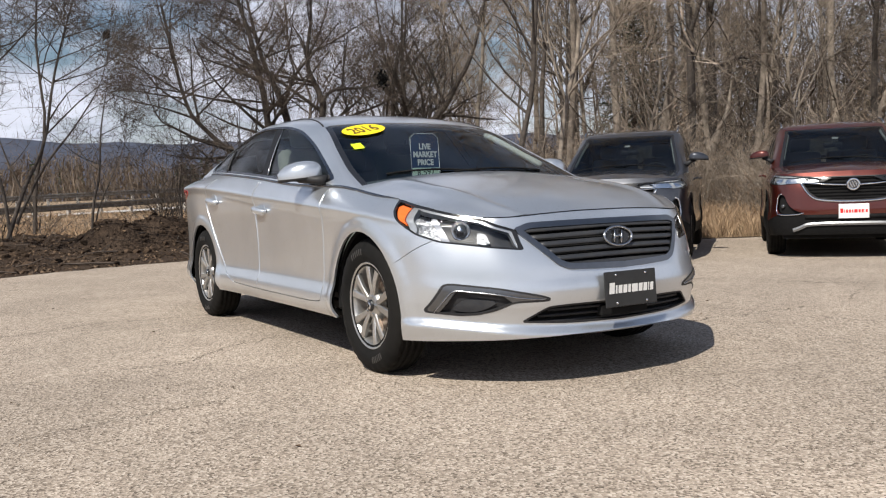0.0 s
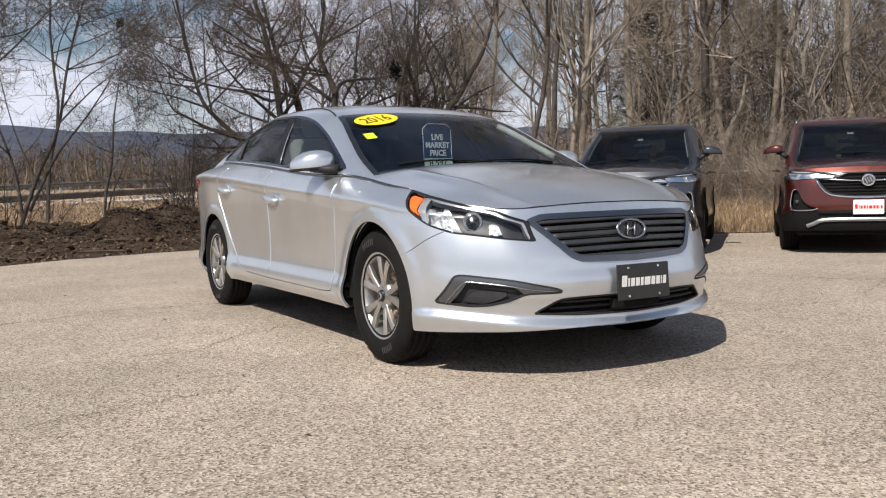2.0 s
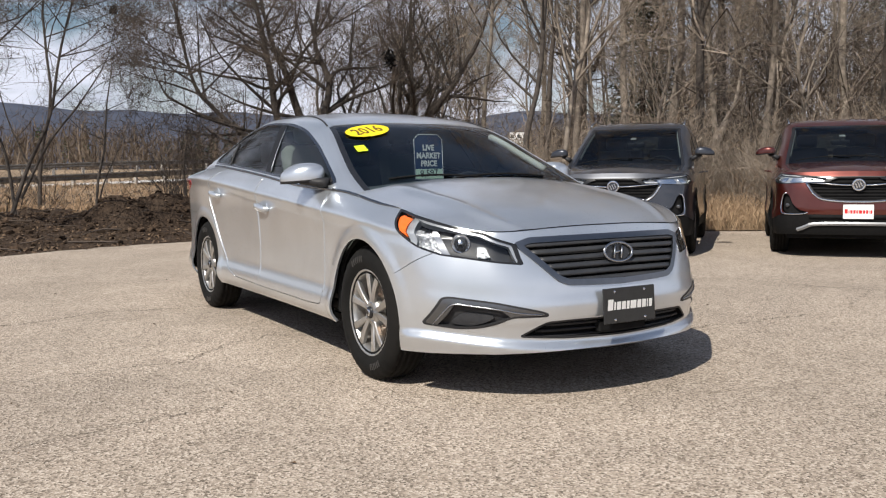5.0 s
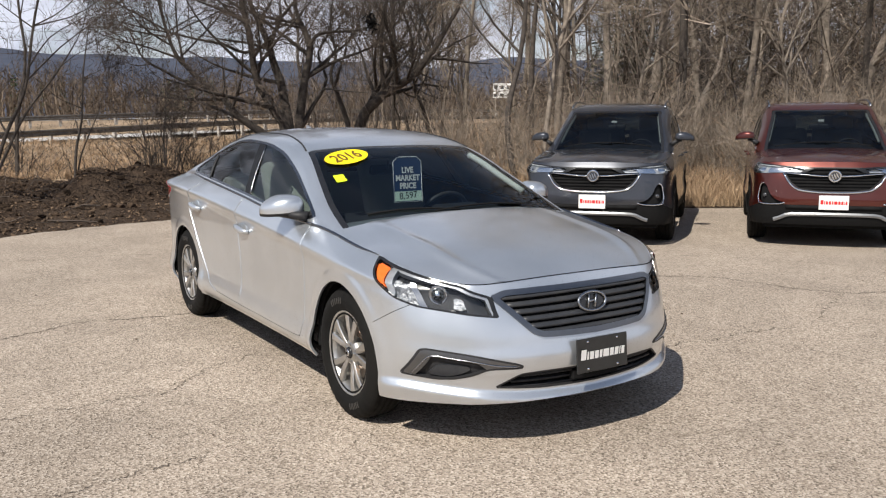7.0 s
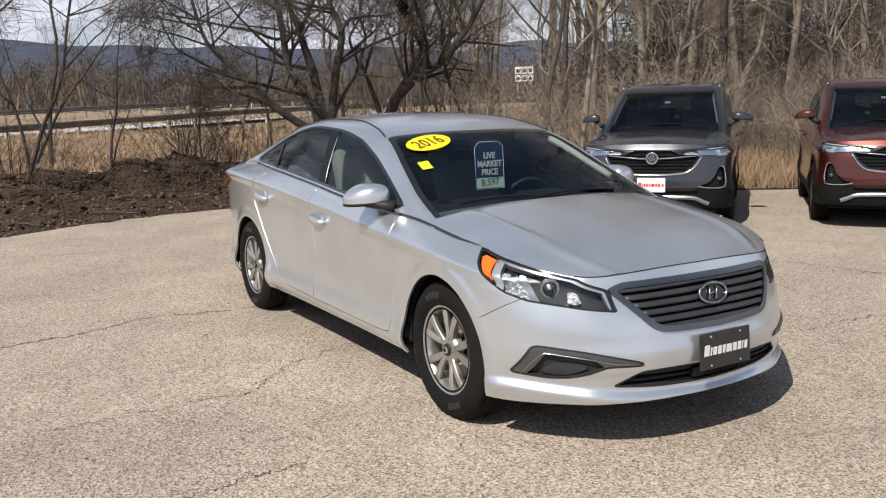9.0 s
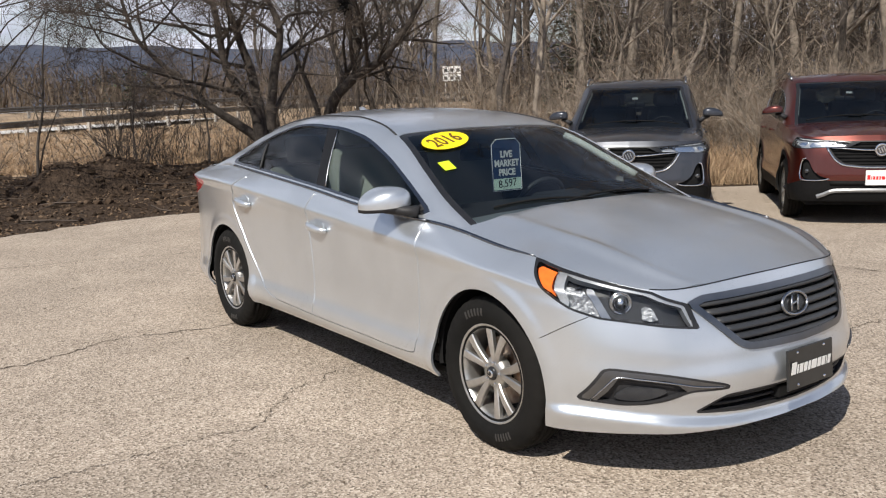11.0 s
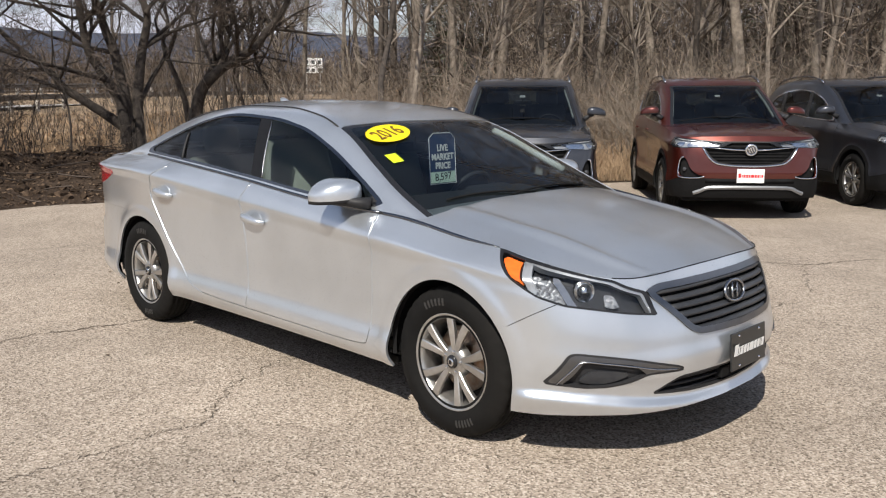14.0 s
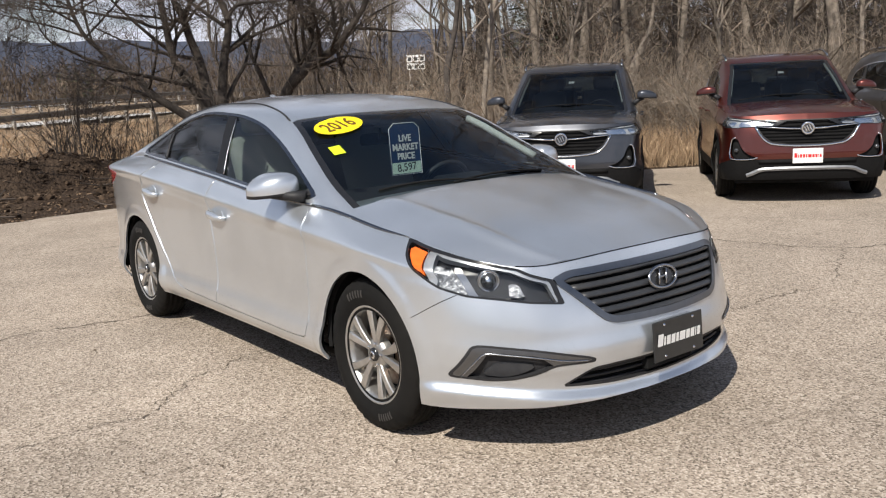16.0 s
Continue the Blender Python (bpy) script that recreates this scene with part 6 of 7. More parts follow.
class Thicket:
    """Many thin crooked stems with side shoots, as narrow tapered blades, for woods nobody could count."""

    def __init__(self, seed):
        self.r, self.V, self.F = random.Random(seed), [], []

    def shoot(self, p, d, length, w, bends, wander, lift=0.0):
        """One tapered shoot; gives its points."""
        r, pts = self.r, [p]
        for _ in range(bends):
            d = (d[0] + r.gauss(0, wander), d[1] + r.gauss(0, wander), d[2] + r.gauss(lift, wander))
            k = length / bends / math.sqrt(d[0] ** 2 + d[1] ** 2 + d[2] ** 2)
            q = pts[-1]
            pts.append((q[0] + d[0] * k, q[1] + d[1] * k, q[2] + d[2] * k))
        a = r.uniform(0, 3.1416)
        u = (math.cos(a) * w, math.sin(a) * w, r.uniform(-0.4, 0.4) * w)
        n = len(self.V)
        for i, q in enumerate(pts[:-1]):
            s = 1 - 0.75 * i / bends
            self.V += [(q[0] - u[0] * s, q[1] - u[1] * s, q[2] - u[2] * s), (q[0] + u[0] * s, q[1] + u[1] * s, q[2] + u[2] * s)]
        self.V.append(pts[-1])
        for i in range(bends - 1):
            self.F.append((n + 2 * i, n + 2 * i + 1, n + 2 * i + 3, n + 2 * i + 2))
        self.F.append((n + 2 * bends - 2, n + 2 * bends - 1, n + 2 * bends))
        return pts

    def stem(self, x, y, z, tall, w, side, twigs, lean=0.25, spread=0.9, crook=0.13, droop=0.0):
        """A stem with side shoots and twigs; crook bends it, droop lets the shoots reach out flat or hang."""
        r = self.r
        pts = self.shoot((x, y, z - 0.1), (r.gauss(0, lean), r.gauss(0, lean), 1.0), tall, w, 5, crook)
        for _ in range(side):
            t = 5 * (1 - r.random() ** 1.15 * 0.9)
            i = min(4, int(t))
            p = tuple(pts[i][k] + (pts[i + 1][k] - pts[i][k]) * (t - i) for k in range(3))
            a = r.uniform(0, 6.283)
            b = self.shoot(p, (math.cos(a) * spread, math.sin(a) * spread, r.uniform(0.05 - droop, 1.2 - droop)), tall * r.uniform(0.14, 0.40), w * 0.48, 3, 0.30 + 0.3 * droop, 0.05)
            for _ in range(twigs):
                j = r.randrange(1, 4)
                a = r.uniform(0, 6.283)
                self.shoot(b[j], (math.cos(a), math.sin(a), r.uniform(-0.3 - droop, 1.1 - droop)), tall * r.uniform(0.05, 0.13) * (1 + droop), w * 0.29, 1 + (droop > 0), 0.2)

    def made(self, name, label, material):
        tagged(new(name, mesh_of(name, self.V, self.F, material)), label, "woods", kind="stuff")


def spot(px, dist):
    """A place by its bearing from where the camera stands halfway, and its distance."""
    a = radians(148.06) + math.atan((784 - px) / 1540)
    return 3.88 + dist * math.cos(a), -2.71 + dist * math.sin(a)


def land(x, y):
    return float(height(np.array([x]), np.array([y]))[0])


def seen_stem(px0, d, path):
    """Steps to the right and up of a stem, from bearings and heights along it."""
    k = d / 1540
    return [((px - px0) * k * 0.905, 1.51 - d * 0.0105 + (228 - v) * k * 0.935) for px, v in path]


def sapling(seed, px, d, stems):
    x, y = spot(px, d)
    w = stems_tree(seed, [(p, r * 0.62, k) for p, r, k in stems], (0.1, 1.0), "", 1.22, 1.15)
    w.tree("small_tree", "slender bare sapling on the soil bank", BARK, TWIG, pose(x, y, land(x, y)), "tree", "saplings on the bank")


def leaf_clump(tree, at, size, seed):
    """A ragged ball of dead leaves and sticks caught in a crown."""
    r = random.Random(seed)
    V, F = [], []
    for _ in range(130):
        c = np.array([r.gauss(0, 0.42) * size, r.gauss(0, 0.42) * size, r.gauss(0, 0.6) * size]) + at
        d, u = (np.array([r.gauss(0, 1) for _ in range(3)]) for _ in range(2))
        d, u = d / np.linalg.norm(d) * size * r.uniform(0.3, 0.8), u / np.linalg.norm(u) * size * 0.22
        F.append((len(V), len(V) + 1, len(V) + 2, len(V) + 3))
        V += [c - d, c + u, c + d, c - u]
    part("leaf_clump", mesh_of("leaf_clump", V, F, DARK), tree, "dark clump of dead leaves")


def hero_trees():
    d = 22.3
    stems = []
    stems.append((seen_stem(505, d, [(552, 318), (508, 268), (447, 224), (418, 203), (400, 180), (385, 165), (362, 148), (338, 125), (312, 97), (300, 70), (292, 42), (286, 15), (278, -30), (262, -110)]), 0.135, 0.5))
    stems.append((seen_stem(505, d, [(382, 165), (355, 150), (320, 140), (288, 123), (256, 106), (243, 86), (232, 62), (215, 20)]), 0.055, 0.4))
    stems.append((seen_stem(505, d, [(515, 320), (508, 228), (494, 203), (474, 170), (461, 148), (455, 118), (452, 80), (447, 48), (441, 15), (430, -40), (405, -120)]), 0.14, -0.6))
    stems.append((seen_stem(505, d, [(522, 320), (516, 228), (510, 190), (502, 145), (490, 108), (480, 70), (468, 42), (452, 5), (438, -45), (420, -130)]), 0.13, 0.7))
    stems.append((seen_stem(505, d, [(535, 320), (534, 228), (538, 200), (543, 165), (550, 130), (558, 100), (559, 75), (550, 50), (540, 28), (533, -10), (545, -90), (540, -170)]), 0.125, 0.3))
    stems.append((seen_stem(505, d, [(557, 80), (575, 58), (605, 52), (640, 50), (680, 40)]), 0.05, 0.3))
    stems.append((seen_stem(505, d, [(480, 75), (440, 92), (400, 78), (355, 70), (310, 60), (255, 50), (205, 38)]), 0.045, -0.5))
    stems.append((seen_stem(505, d, [(455, 130), (425, 105), (380, 60), (350, 20), (330, -30)]), 0.05, -0.9))
    stems.append((seen_stem(505, d, [(535, 235), (560, 190), (590, 140), (575, 90), (600, 40), (610, -60)]), 0.06, 1.2))
    w = stems_tree(11, stems, RIGHT, "", 1.28, 1.15)
    x, y = spot(505, d)
    first = w.tree("tree", "bare dark tree with several leaning stems", BARK, TWIG, pose(x, y, 0), "tree")
    leaf_clump(first, (-13.54 - x, 0.51 - y, 4.10), 0.065, 5)
    d = 26
    stems = []
    stems.append((seen_stem(622, d, [(630, 310), (634, 250), (645, 215), (652, 199), (672, 180), (696, 160), (722, 147), (747, 130), (765, 107), (792, 75), (812, 40), (832, 8), (850, -40), (870, -120)]), 0.17, -0.5))
    stems.append((seen_stem(622, d, [(626, 310), (622, 240), (612, 200), (598, 160), (588, 128), (600, 90), (590, 40), (605, -60)]), 0.09, 0.6))
    stems.append((seen_stem(622, d, [(640, 310), (645, 225), (672, 165), (700, 122), (710, 80), (712, 30), (708, -20), (715, -130)]), 0.12, 0.4))
    stems.append((seen_stem(622, d, [(712, 85), (690, 62), (668, 45), (655, 15), (645, -40)]), 0.07, 0.3))
    stems.append((seen_stem(622, d, [(722, 147), (705, 110), (690, 70), (725, 20), (740, -50)]), 0.05, -0.4))
    w = stems_tree(12, stems, RIGHT, "", 1.12, 1.1)
    x, y = spot(622, d)
    second = w.tree("tree", "bare tree with a thick stem leaning over the field", BARK, TWIG, pose(x, y, 0), "tree")
    leaf_clump(second, (-16.0 - x, 7.62 - y, 3.86), 0.15, 6)
    sapling(21, -25, 17.5, [([(0, -0.1), (0.35, 0.9), (0.75, 1.8), (0.95, 2.9), (1.25, 4.0), (1.7, 5.4)], 0.065, 0.3), ([(0.1, -0.1), (0.0, 1.0), (-0.3, 2.2), (-0.5, 4.2)], 0.05, 0.2), ([(0.2, 0.3), (0.7, 1.3), (1.3, 2.1), (1.8, 3.0), (2.0, 4.2)], 0.045, -0.3)])
    sapling(22, 132, 19.5, [([(0, -0.1), (0.06, 0.7), (0.22, 1.4), (0.3, 2.3), (0.5, 3.4)], 0.05, 0.1), ([(0.03, 0), (0.15, 0.6), (0.5, 1.4), (0.8, 2.1)], 0.03, 0.2)])
    sapling(23, 298, 19.0, [([(0, -0.1), (-0.05, 0.8), (0.05, 1.7), (0.0, 2.6)], 0.035, 0.1), ([(0.1, -0.1), (0.3, 0.7), (0.4, 1.5)], 0.025, 0.2)])
    sapling(24, -160, 16.0, [([(0, -0.1), (0.3, 1.2), (0.5, 2.6), (0.9, 4.0), (1.2, 6.0)], 0.08, 0.3), ([(0.1, -0.1), (-0.2, 1.5), (-0.3, 4.0)], 0.06, -0.2)])
    sapling(25, 420, 21.0, [([(0, -0.1), (0.05, 0.9), (-0.15, 2.0), (-0.1, 3.2)], 0.04, 0.2)])
    sapling(26, 30, 24.0, [([(0, -0.1), (0.1, 1.5), (0.4, 3.0), (0.3, 5.0), (0.6, 8.0)], 0.09, 0.2), ([(0, 0.8), (-0.6, 2.4), (-1.0, 4.5)], 0.05, 0.1)])


def forest():
    kinds = [straight_tree(40 + k, tall, r, 0, bark, tw, "forest_tree", label, lean, dens, sp) for k, (tall, r, bark, tw, label, lean, dens, sp) in enumerate((
        (13.0, 0.16, PALEBARK, PALETWIG, "tall bare tree with pale grey-brown bark", 0.5, 1.1, 0.85),
        (12.0, 0.12, BARK, TWIG, "tall bare tree with dark bark", 0.6, 1.2, 0.9),
        (11.0, 0.10, PALEBARK, PALETWIG, "thin bare tree with pale bark", 0.9, 1.2, 1.0),
        (9.0, 0.07, BARK, PALETWIG, "thin bare tree in the woods", 1.0, 1.3, 1.0),
        (14.0, 0.20, BARK, TWIG, "stout bare tree with dark furrowed bark", 0.3, 1.2, 0.95),
        (7.5, 0.05, PALEBARK, PALETWIG, "young bare tree with many thin twigs", 1.2, 1.4, 1.0)))]
    rnd = random.Random(77)
    spots = [(1066, 27, 0), (1452, 33, 0), (1240, 33, 4), (920, 17, 3), (1190, 21, 1), (985, 24, 2), (1035, 30, 2), (1335, 30, 1), (1600, 24, 0), (1690, 30, 1), (1780, 22, 2), (1900, 26, 0), (2050, 24, 4),
             (758, 27, 3), (798, 30, 2), (705, 33, 1), (735, 31, 3), (780, 36, 5), (1120, 24, 5), (960, 19, 5), (655, 36, 3), (1390, 22, 5), (1260, 24, 2), (1500, 26, 1)]
    out = []
    for px, d, k in spots:
        out.append((*spot(px, d), k))
    while len(out) < 100:
        px, d = rnd.uniform(915, 2350), 15 + 50 * rnd.random() ** 0.8
        x, y = spot(px, d)
        if beyond_edge(np.array([x]), np.array([y]))[0] < 3.0 or any(math.hypot(x - a, y - b) < 1.1 for a, b, _ in out):
            continue
        out.append((x, y, rnd.choice((0, 1, 2, 2, 3, 3, 4, 5, 5))))
    while len(out) < 110:
        px, d = rnd.uniform(560, 850), rnd.uniform(34, 60)
        x, y = spot(px, d)
        out.append((x, y, rnd.choice((2, 3, 3, 5, 5))))
    used = set()
    for x, y, k in out:
        s = rnd.uniform(0.85, 1.15)
        m = pose(x, y, land(x, y), 0, 0, rnd.uniform(0, 360)) @ Matrix.Scale(s, 4)
        if k in used:
            ob = copy_thing(kinds[k], m)
            ob.scale = (s, s, s)
        else:
            kinds[k].matrix_world = m
            used.add(k)
        tagged(kinds[k], group="trees of the bare woods")
    # one pale stem that leans to the right
    w = stems_tree(60, [([(0, -0.1), (0.1, 2.0), (0.55, 3.6), (1.3, 5.2), (1.9, 7.0), (2.4, 10.0)], 0.14, 0.2)], (0.66, 0.75), "", 0.9)
    x, y = spot(1515, 31)
    w.tree("forest_tree", "pale bare tree leaning among the woods", PALEBARK, PALETWIG, pose(x, y, 0), "tree")
    # a broken grey snag behind the crossovers
    w = stems_tree(61, [([(0, -0.1), (0.1, 1.5), (0.55, 2.6), (0.7, 3.4)], 0.13, 0.2)], (0.6, 0.8), "", 0.25)
    x, y = spot(1225, 22)
    w.tree("forest_tree", "short grey broken tree stem", PALEBARK, PALETWIG, pose(x, y, 0), "tree")


def conifers():
    """Dark needled trees deep in the woods."""
    rnd = random.Random(8)
    kinds = []
    for seed in (1, 2):
        r = random.Random(seed)
        V, F = [], []
        for _ in range(1700):
            z = 1.2 + 9.5 * r.random() ** 0.9
            reach = (11.2 - z) * 0.22 * math.sqrt(r.random()) + 0.1
            a = r.uniform(0, 6.283)
            c = np.array([reach * math.cos(a), reach * math.sin(a), z - reach * 0.25])
            d = np.array([math.cos(a), math.sin(a), r.uniform(-0.35, 0.15)]) * r.uniform(0.25, 0.5)
            s = np.array([-math.sin(a), math.cos(a), r.uniform(-0.3, 0.3)]) * r.uniform(0.06, 0.14)
            n = len(V)
            V += [c - s, c + s, c + d]
            F.append((n, n + 1, n + 2))
        ob = thing("conifer", "dark green conifer deep in the woods", "tree", pose(0, 0, -200), "conifers in the woods")
        tv, tf = tube([(0, 0, -0.2), (0.05, 0, 5), (0, 0, 11)], (0.16, 0.10, 0.02), 7)
        part("trunk", mesh_of("trunk", tv, tf, BARK, True), ob)
        part("crown", mesh_of("crown", V, F, NEEDLE), ob)
        kinds.append(ob)
    first = [True, True]
    for _ in range(14):
        px, d, k = rnd.uniform(1050, 2300), rnd.uniform(38, 62), rnd.randrange(2)
        x, y = spot(px, d)
        m = pose(x, y, land(x, y), 0, 0, rnd.uniform(0, 360))
        if first[k]:
            kinds[k].matrix_world, first[k] = m, False
        else:
            copy_thing(kinds[k], m)


def bushes():
    rnd = random.Random(31)
    kinds = []
    for k in range(5):
        w = Wood(200 + k)
        pale = k < 3
        for _ in range(16 if pale else 12):
            a, h = w.r.uniform(0, 6.283), w.r.uniform(0.8, 2.4 if pale else 2.0)
            o = w.r.uniform(0, 0.45)
            lean = w.r.uniform(0.1, 0.75)
            p0 = np.array([o * math.cos(a), o * math.sin(a), -0.1])
            pts = [p0 + np.array([lean * h * t * t * math.cos(a), lean * h * t * t * math.sin(a), h * (t - 0.18 * lean * t * t)]) + np.array([w.r.gauss(0, 0.05), w.r.gauss(0, 0.05), 0]) * t for t in np.linspace(0, 1, 5)]
            w.grow(pts, 0.012, 0.004, 2, 0.9, 1.5 if pale else 0.9)
        kinds.append(w.tree("bush", "tangled bare bush of thin pale stems" if pale else "low bare dark bramble bush", PALEBARK if pale else BARK, PALETWIG if pale else TWIG, pose(0, 0, -200), "bush",
                            "bare bushes along the lot" if pale else "brambles behind the bank"))
    used, n = set(), 0
    while n < 88:
        left = n >= 74
        if left:
            px, d = rnd.uniform(-260, 720), rnd.uniform(19.5, 30)
        else:
            px, d = rnd.uniform(790, 2300), rnd.uniform(12, 34)
        x, y = spot(px, d)
        e = beyond_edge(np.array([x]), np.array([y]))[0]
        if (not left and not 0.9 < e < 16) or (left and e < 5.5):
            continue
        k = rnd.choice((3, 4)) if left else rnd.choice((0, 1, 2))
        s = rnd.uniform(0.6, 1.1) if left else rnd.uniform(0.6, 1.1)
        m = pose(x, y, land(x, y), 0, 0, rnd.uniform(0, 360)) @ Matrix.Scale(s, 4)
        if k in used:
            copy_thing(kinds[k], m).scale = (s, s, s)
        else:
            kinds[k].matrix_world = m
            used.add(k)
        n += 1


def blades(name, label, count, pick, tall, material, seed, lean=0.35, width=0.006):
    """Dry blades of grass as one piece of ground cover."""
    rnd = random.Random(seed)
    V, F = [], []
    made = 0
    while made < count:
        p = pick(rnd)
        if p is None:
            continue
        x, y, z, s = p
        for _ in range(7):
            a, h = rnd.uniform(0, 6.283), tall * s * rnd.uniform(0.5, 1.2)
            bx, by = x + rnd.gauss(0, 0.06), y + rnd.gauss(0, 0.06)
            tx, ty = bx + h * lean * rnd.gauss(0, 1), by + h * lean * rnd.gauss(0, 1)
            w = width * rnd.uniform(0.6, 1.4)
            ux, uy = w * math.cos(a), w * math.sin(a)
            n = len(V)
            V += [(bx - ux, by - uy, z), (bx + ux, by + uy, z), ((bx + tx) / 2 + ux * 0.8, (by + ty) / 2 + uy * 0.8, z + h * 0.6), ((bx + tx) / 2 - ux * 0.8, (by + ty) / 2 - uy * 0.8, z + h * 0.6), (tx, ty, z + h * 0.92)]
            F += [(n, n + 1, n + 2, n + 3), (n + 3, n + 2, n + 4)]
        made += 1
    tagged(new(name, mesh_of(name, V, F, material)), label, "dry grass", kind="stuff")


def grasses():
    def verge(r):
        i = r.randrange(40, 135)
        p, q = EDGE_LINE[i, :2], EDGE_LINE[i + 1, :2]
        t = (q - p) / np.linalg.norm(q - p)
        d = 0.25 + 5.0 * r.random() ** 1.6
        x, y = p + (q - p) * r.random() + np.array([-t[1], t[0]]) * d
        if AZ(x, y) > 150:
            return None
        return float(x), float(y), land(x, y), 0.45 + 0.55 * min(1, d / 1.2)
    blades("verge_grass", "tall dry tan grass along the edge of the lot", 5200, verge, 0.58, STRAW, 3, 0.45, 0.005)

    def field(r):
        px, d = r.uniform(-300, 860), 20 + 28 * r.random() ** 1.5
        x, y = spot(px, d)
        if beyond_edge(np.array([x]), np.array([y]))[0] < 8.0:
            return None
        return x, y, land(x, y), 0.8
    blades("field_grass", "short dry tan grass in the field", 5000, field, 0.30, STRAW, 4, 0.6, 0.010)


def bank_details():
    rnd = random.Random(91)
    V, F = [], []
    for _ in range(5200):
        px, d = rnd.uniform(-280, 760), rnd.uniform(12.0, 22.0)
        x, y = spot(px, d)
        e = beyond_edge(np.array([x]), np.array([y]))[0]
        if not -0.25 < e < 8.5:
            continue
        z = GROUND_Z(x, y)
        a, s, t = rnd.uniform(0, 6.283), rnd.uniform(0.018, 0.045), rnd.uniform(-0.02, 0.03)
        c, q = math.cos(a) * s, math.sin(a) * s
        n = len(V)
        V += [(x - c, y - q, z + 0.01), (x + q * 0.6, y - c * 0.6, z + 0.015 + abs(t)), (x + c, y + q, z + 0.012), (x - q * 0.6, y + c * 0.6, z + 0.02 + t)]
        F.append((n, n + 1, n + 2, n + 3))
    tagged(new("leaf_litter", mesh_of("leaf_litter", V, F, LITTER)), "dead brown leaves on the dark soil bank", "leaves", kind="stuff")
    V, F, n = [], [], 0
    for _ in range(90):
        px, d = rnd.uniform(-280, 760), rnd.uniform(12.5, 21.0)
        x, y = spot(px, d)
        e = beyond_edge(np.array([x]), np.array([y]))[0]
        if not 0.3 < e < 8.5:
            continue
        z, a, L = GROUND_Z(x, y), rnd.uniform(0, 6.283), rnd.uniform(0.25, 1.1)
        pts = [(x + L * (t - 0.5) * math.cos(a), y + L * (t - 0.5) * math.sin(a), z + 0.03 + 0.10 * rnd.random() * t) for t in (0, 0.5, 1)]
        v, f = tube(pts, rnd.uniform(0.004, 0.013), 4)
        V.append(v)
        F += [tuple(i + n for i in q) for q in f]
        n += len(v)
    tagged(new("fallen_twigs", mesh_of("fallen_twigs", np.vstack(V), F, TWIG)), "fallen sticks lying on the soil bank", "twigs", kind="stuff")
    # clods of dug earth on the bank
    bm = bmesh.new()
    bmesh.ops.create_icosphere(bm, subdivisions=1, radius=1.0)
    ball = np.array([v.co[:] for v in bm.verts])
    sides = [tuple(v.index for v in f.verts) for f in bm.faces]
    bm.free()
    V, F = [], []
    for _ in range(3600):
        px, d = rnd.uniform(-290, 600), rnd.uniform(12.6, 20.0)
        x, y = spot(px, d)
        e = beyond_edge(np.array([x]), np.array([y]))[0]
        if not 0.4 < e < 8.2 or rnd.random() > 0.25 + 0.75 * min(1, max(0, GROUND_Z(x, y) / 0.35)):
            continue
        s = 0.014 + 0.075 * rnd.random() ** 3
        jit = np.array([[rnd.random() * 0.7 + 0.65] for _ in ball])
        v = ball * jit * (s * rnd.uniform(0.8, 1.5), s, s * rnd.uniform(0.5, 0.9)) + (x, y, GROUND_Z(x, y) + 0.2 * s)
        F += [tuple(i + len(V) * len(ball) for i in q) for q in sides]
        V.append(v)
    tagged(new("earth_clods", mesh_of("earth_clods", np.vstack(V), F, CLOD)), "dark clods of earth strewn over the bank", "soil", kind="stuff")
    # loose leaves and grit on the asphalt
    V, F = [], []
    for _ in range(90):
        x, y = rnd.uniform(-9, 1.2), rnd.uniform(-5, 9)
        if beyond_edge(np.array([x]), np.array([y]))[0] > -0.2 or (-3.9 < x < 1 and abs(y) < 1):
            continue
        a, s = rnd.uniform(0, 6.283), rnd.uniform(0.006, 0.018)
        c, q = math.cos(a) * s, math.sin(a) * s
        n = len(V)
        V += [(x - c, y - q, 0.004), (x + q * 0.6, y - c * 0.6, 0.010), (x + c, y + q, 0.005), (x - q * 0.6, y + c * 0.6, 0.013)]
        F.append((n, n + 1, n + 2, n + 3))
    tagged(new("loose_leaves", mesh_of("loose_leaves", V, F, LITTER)), "a few dry leaf scraps on the asphalt", "leaves", kind="stuff")


def ground_probe():
    """The height of the ground sheet at a place."""
    from mathutils.bvhtree import BVHTree
    me = bpy.data.objects["ground"].data
    tree = BVHTree.FromPolygons([v.co for v in me.vertices], [tuple(p.vertices) for p in me.polygons])
    def at(x, y):
        hit = tree.ray_cast(Vector((x, y, 20)), Vector((0, 0, -1)))
        return hit[0].z if hit[0] else 0.0
    return at


GROUND_Z = ground_probe()
STEEL = mat("weathered_steel", (0.10, 0.095, 0.09), 0.6, 0.6, (0.19, 0.18, 0.17), 3, per_object=0.15)
POSTWOOD = mat("grey_post", (0.36, 0.34, 0.31), 0.9, 0.0, (0.50, 0.47, 0.43), 4)
ROADWAY = mat("far_road", (0.42, 0.41, 0.39), 0.9, 0.0, (0.54, 0.52, 0.50), 0.8)


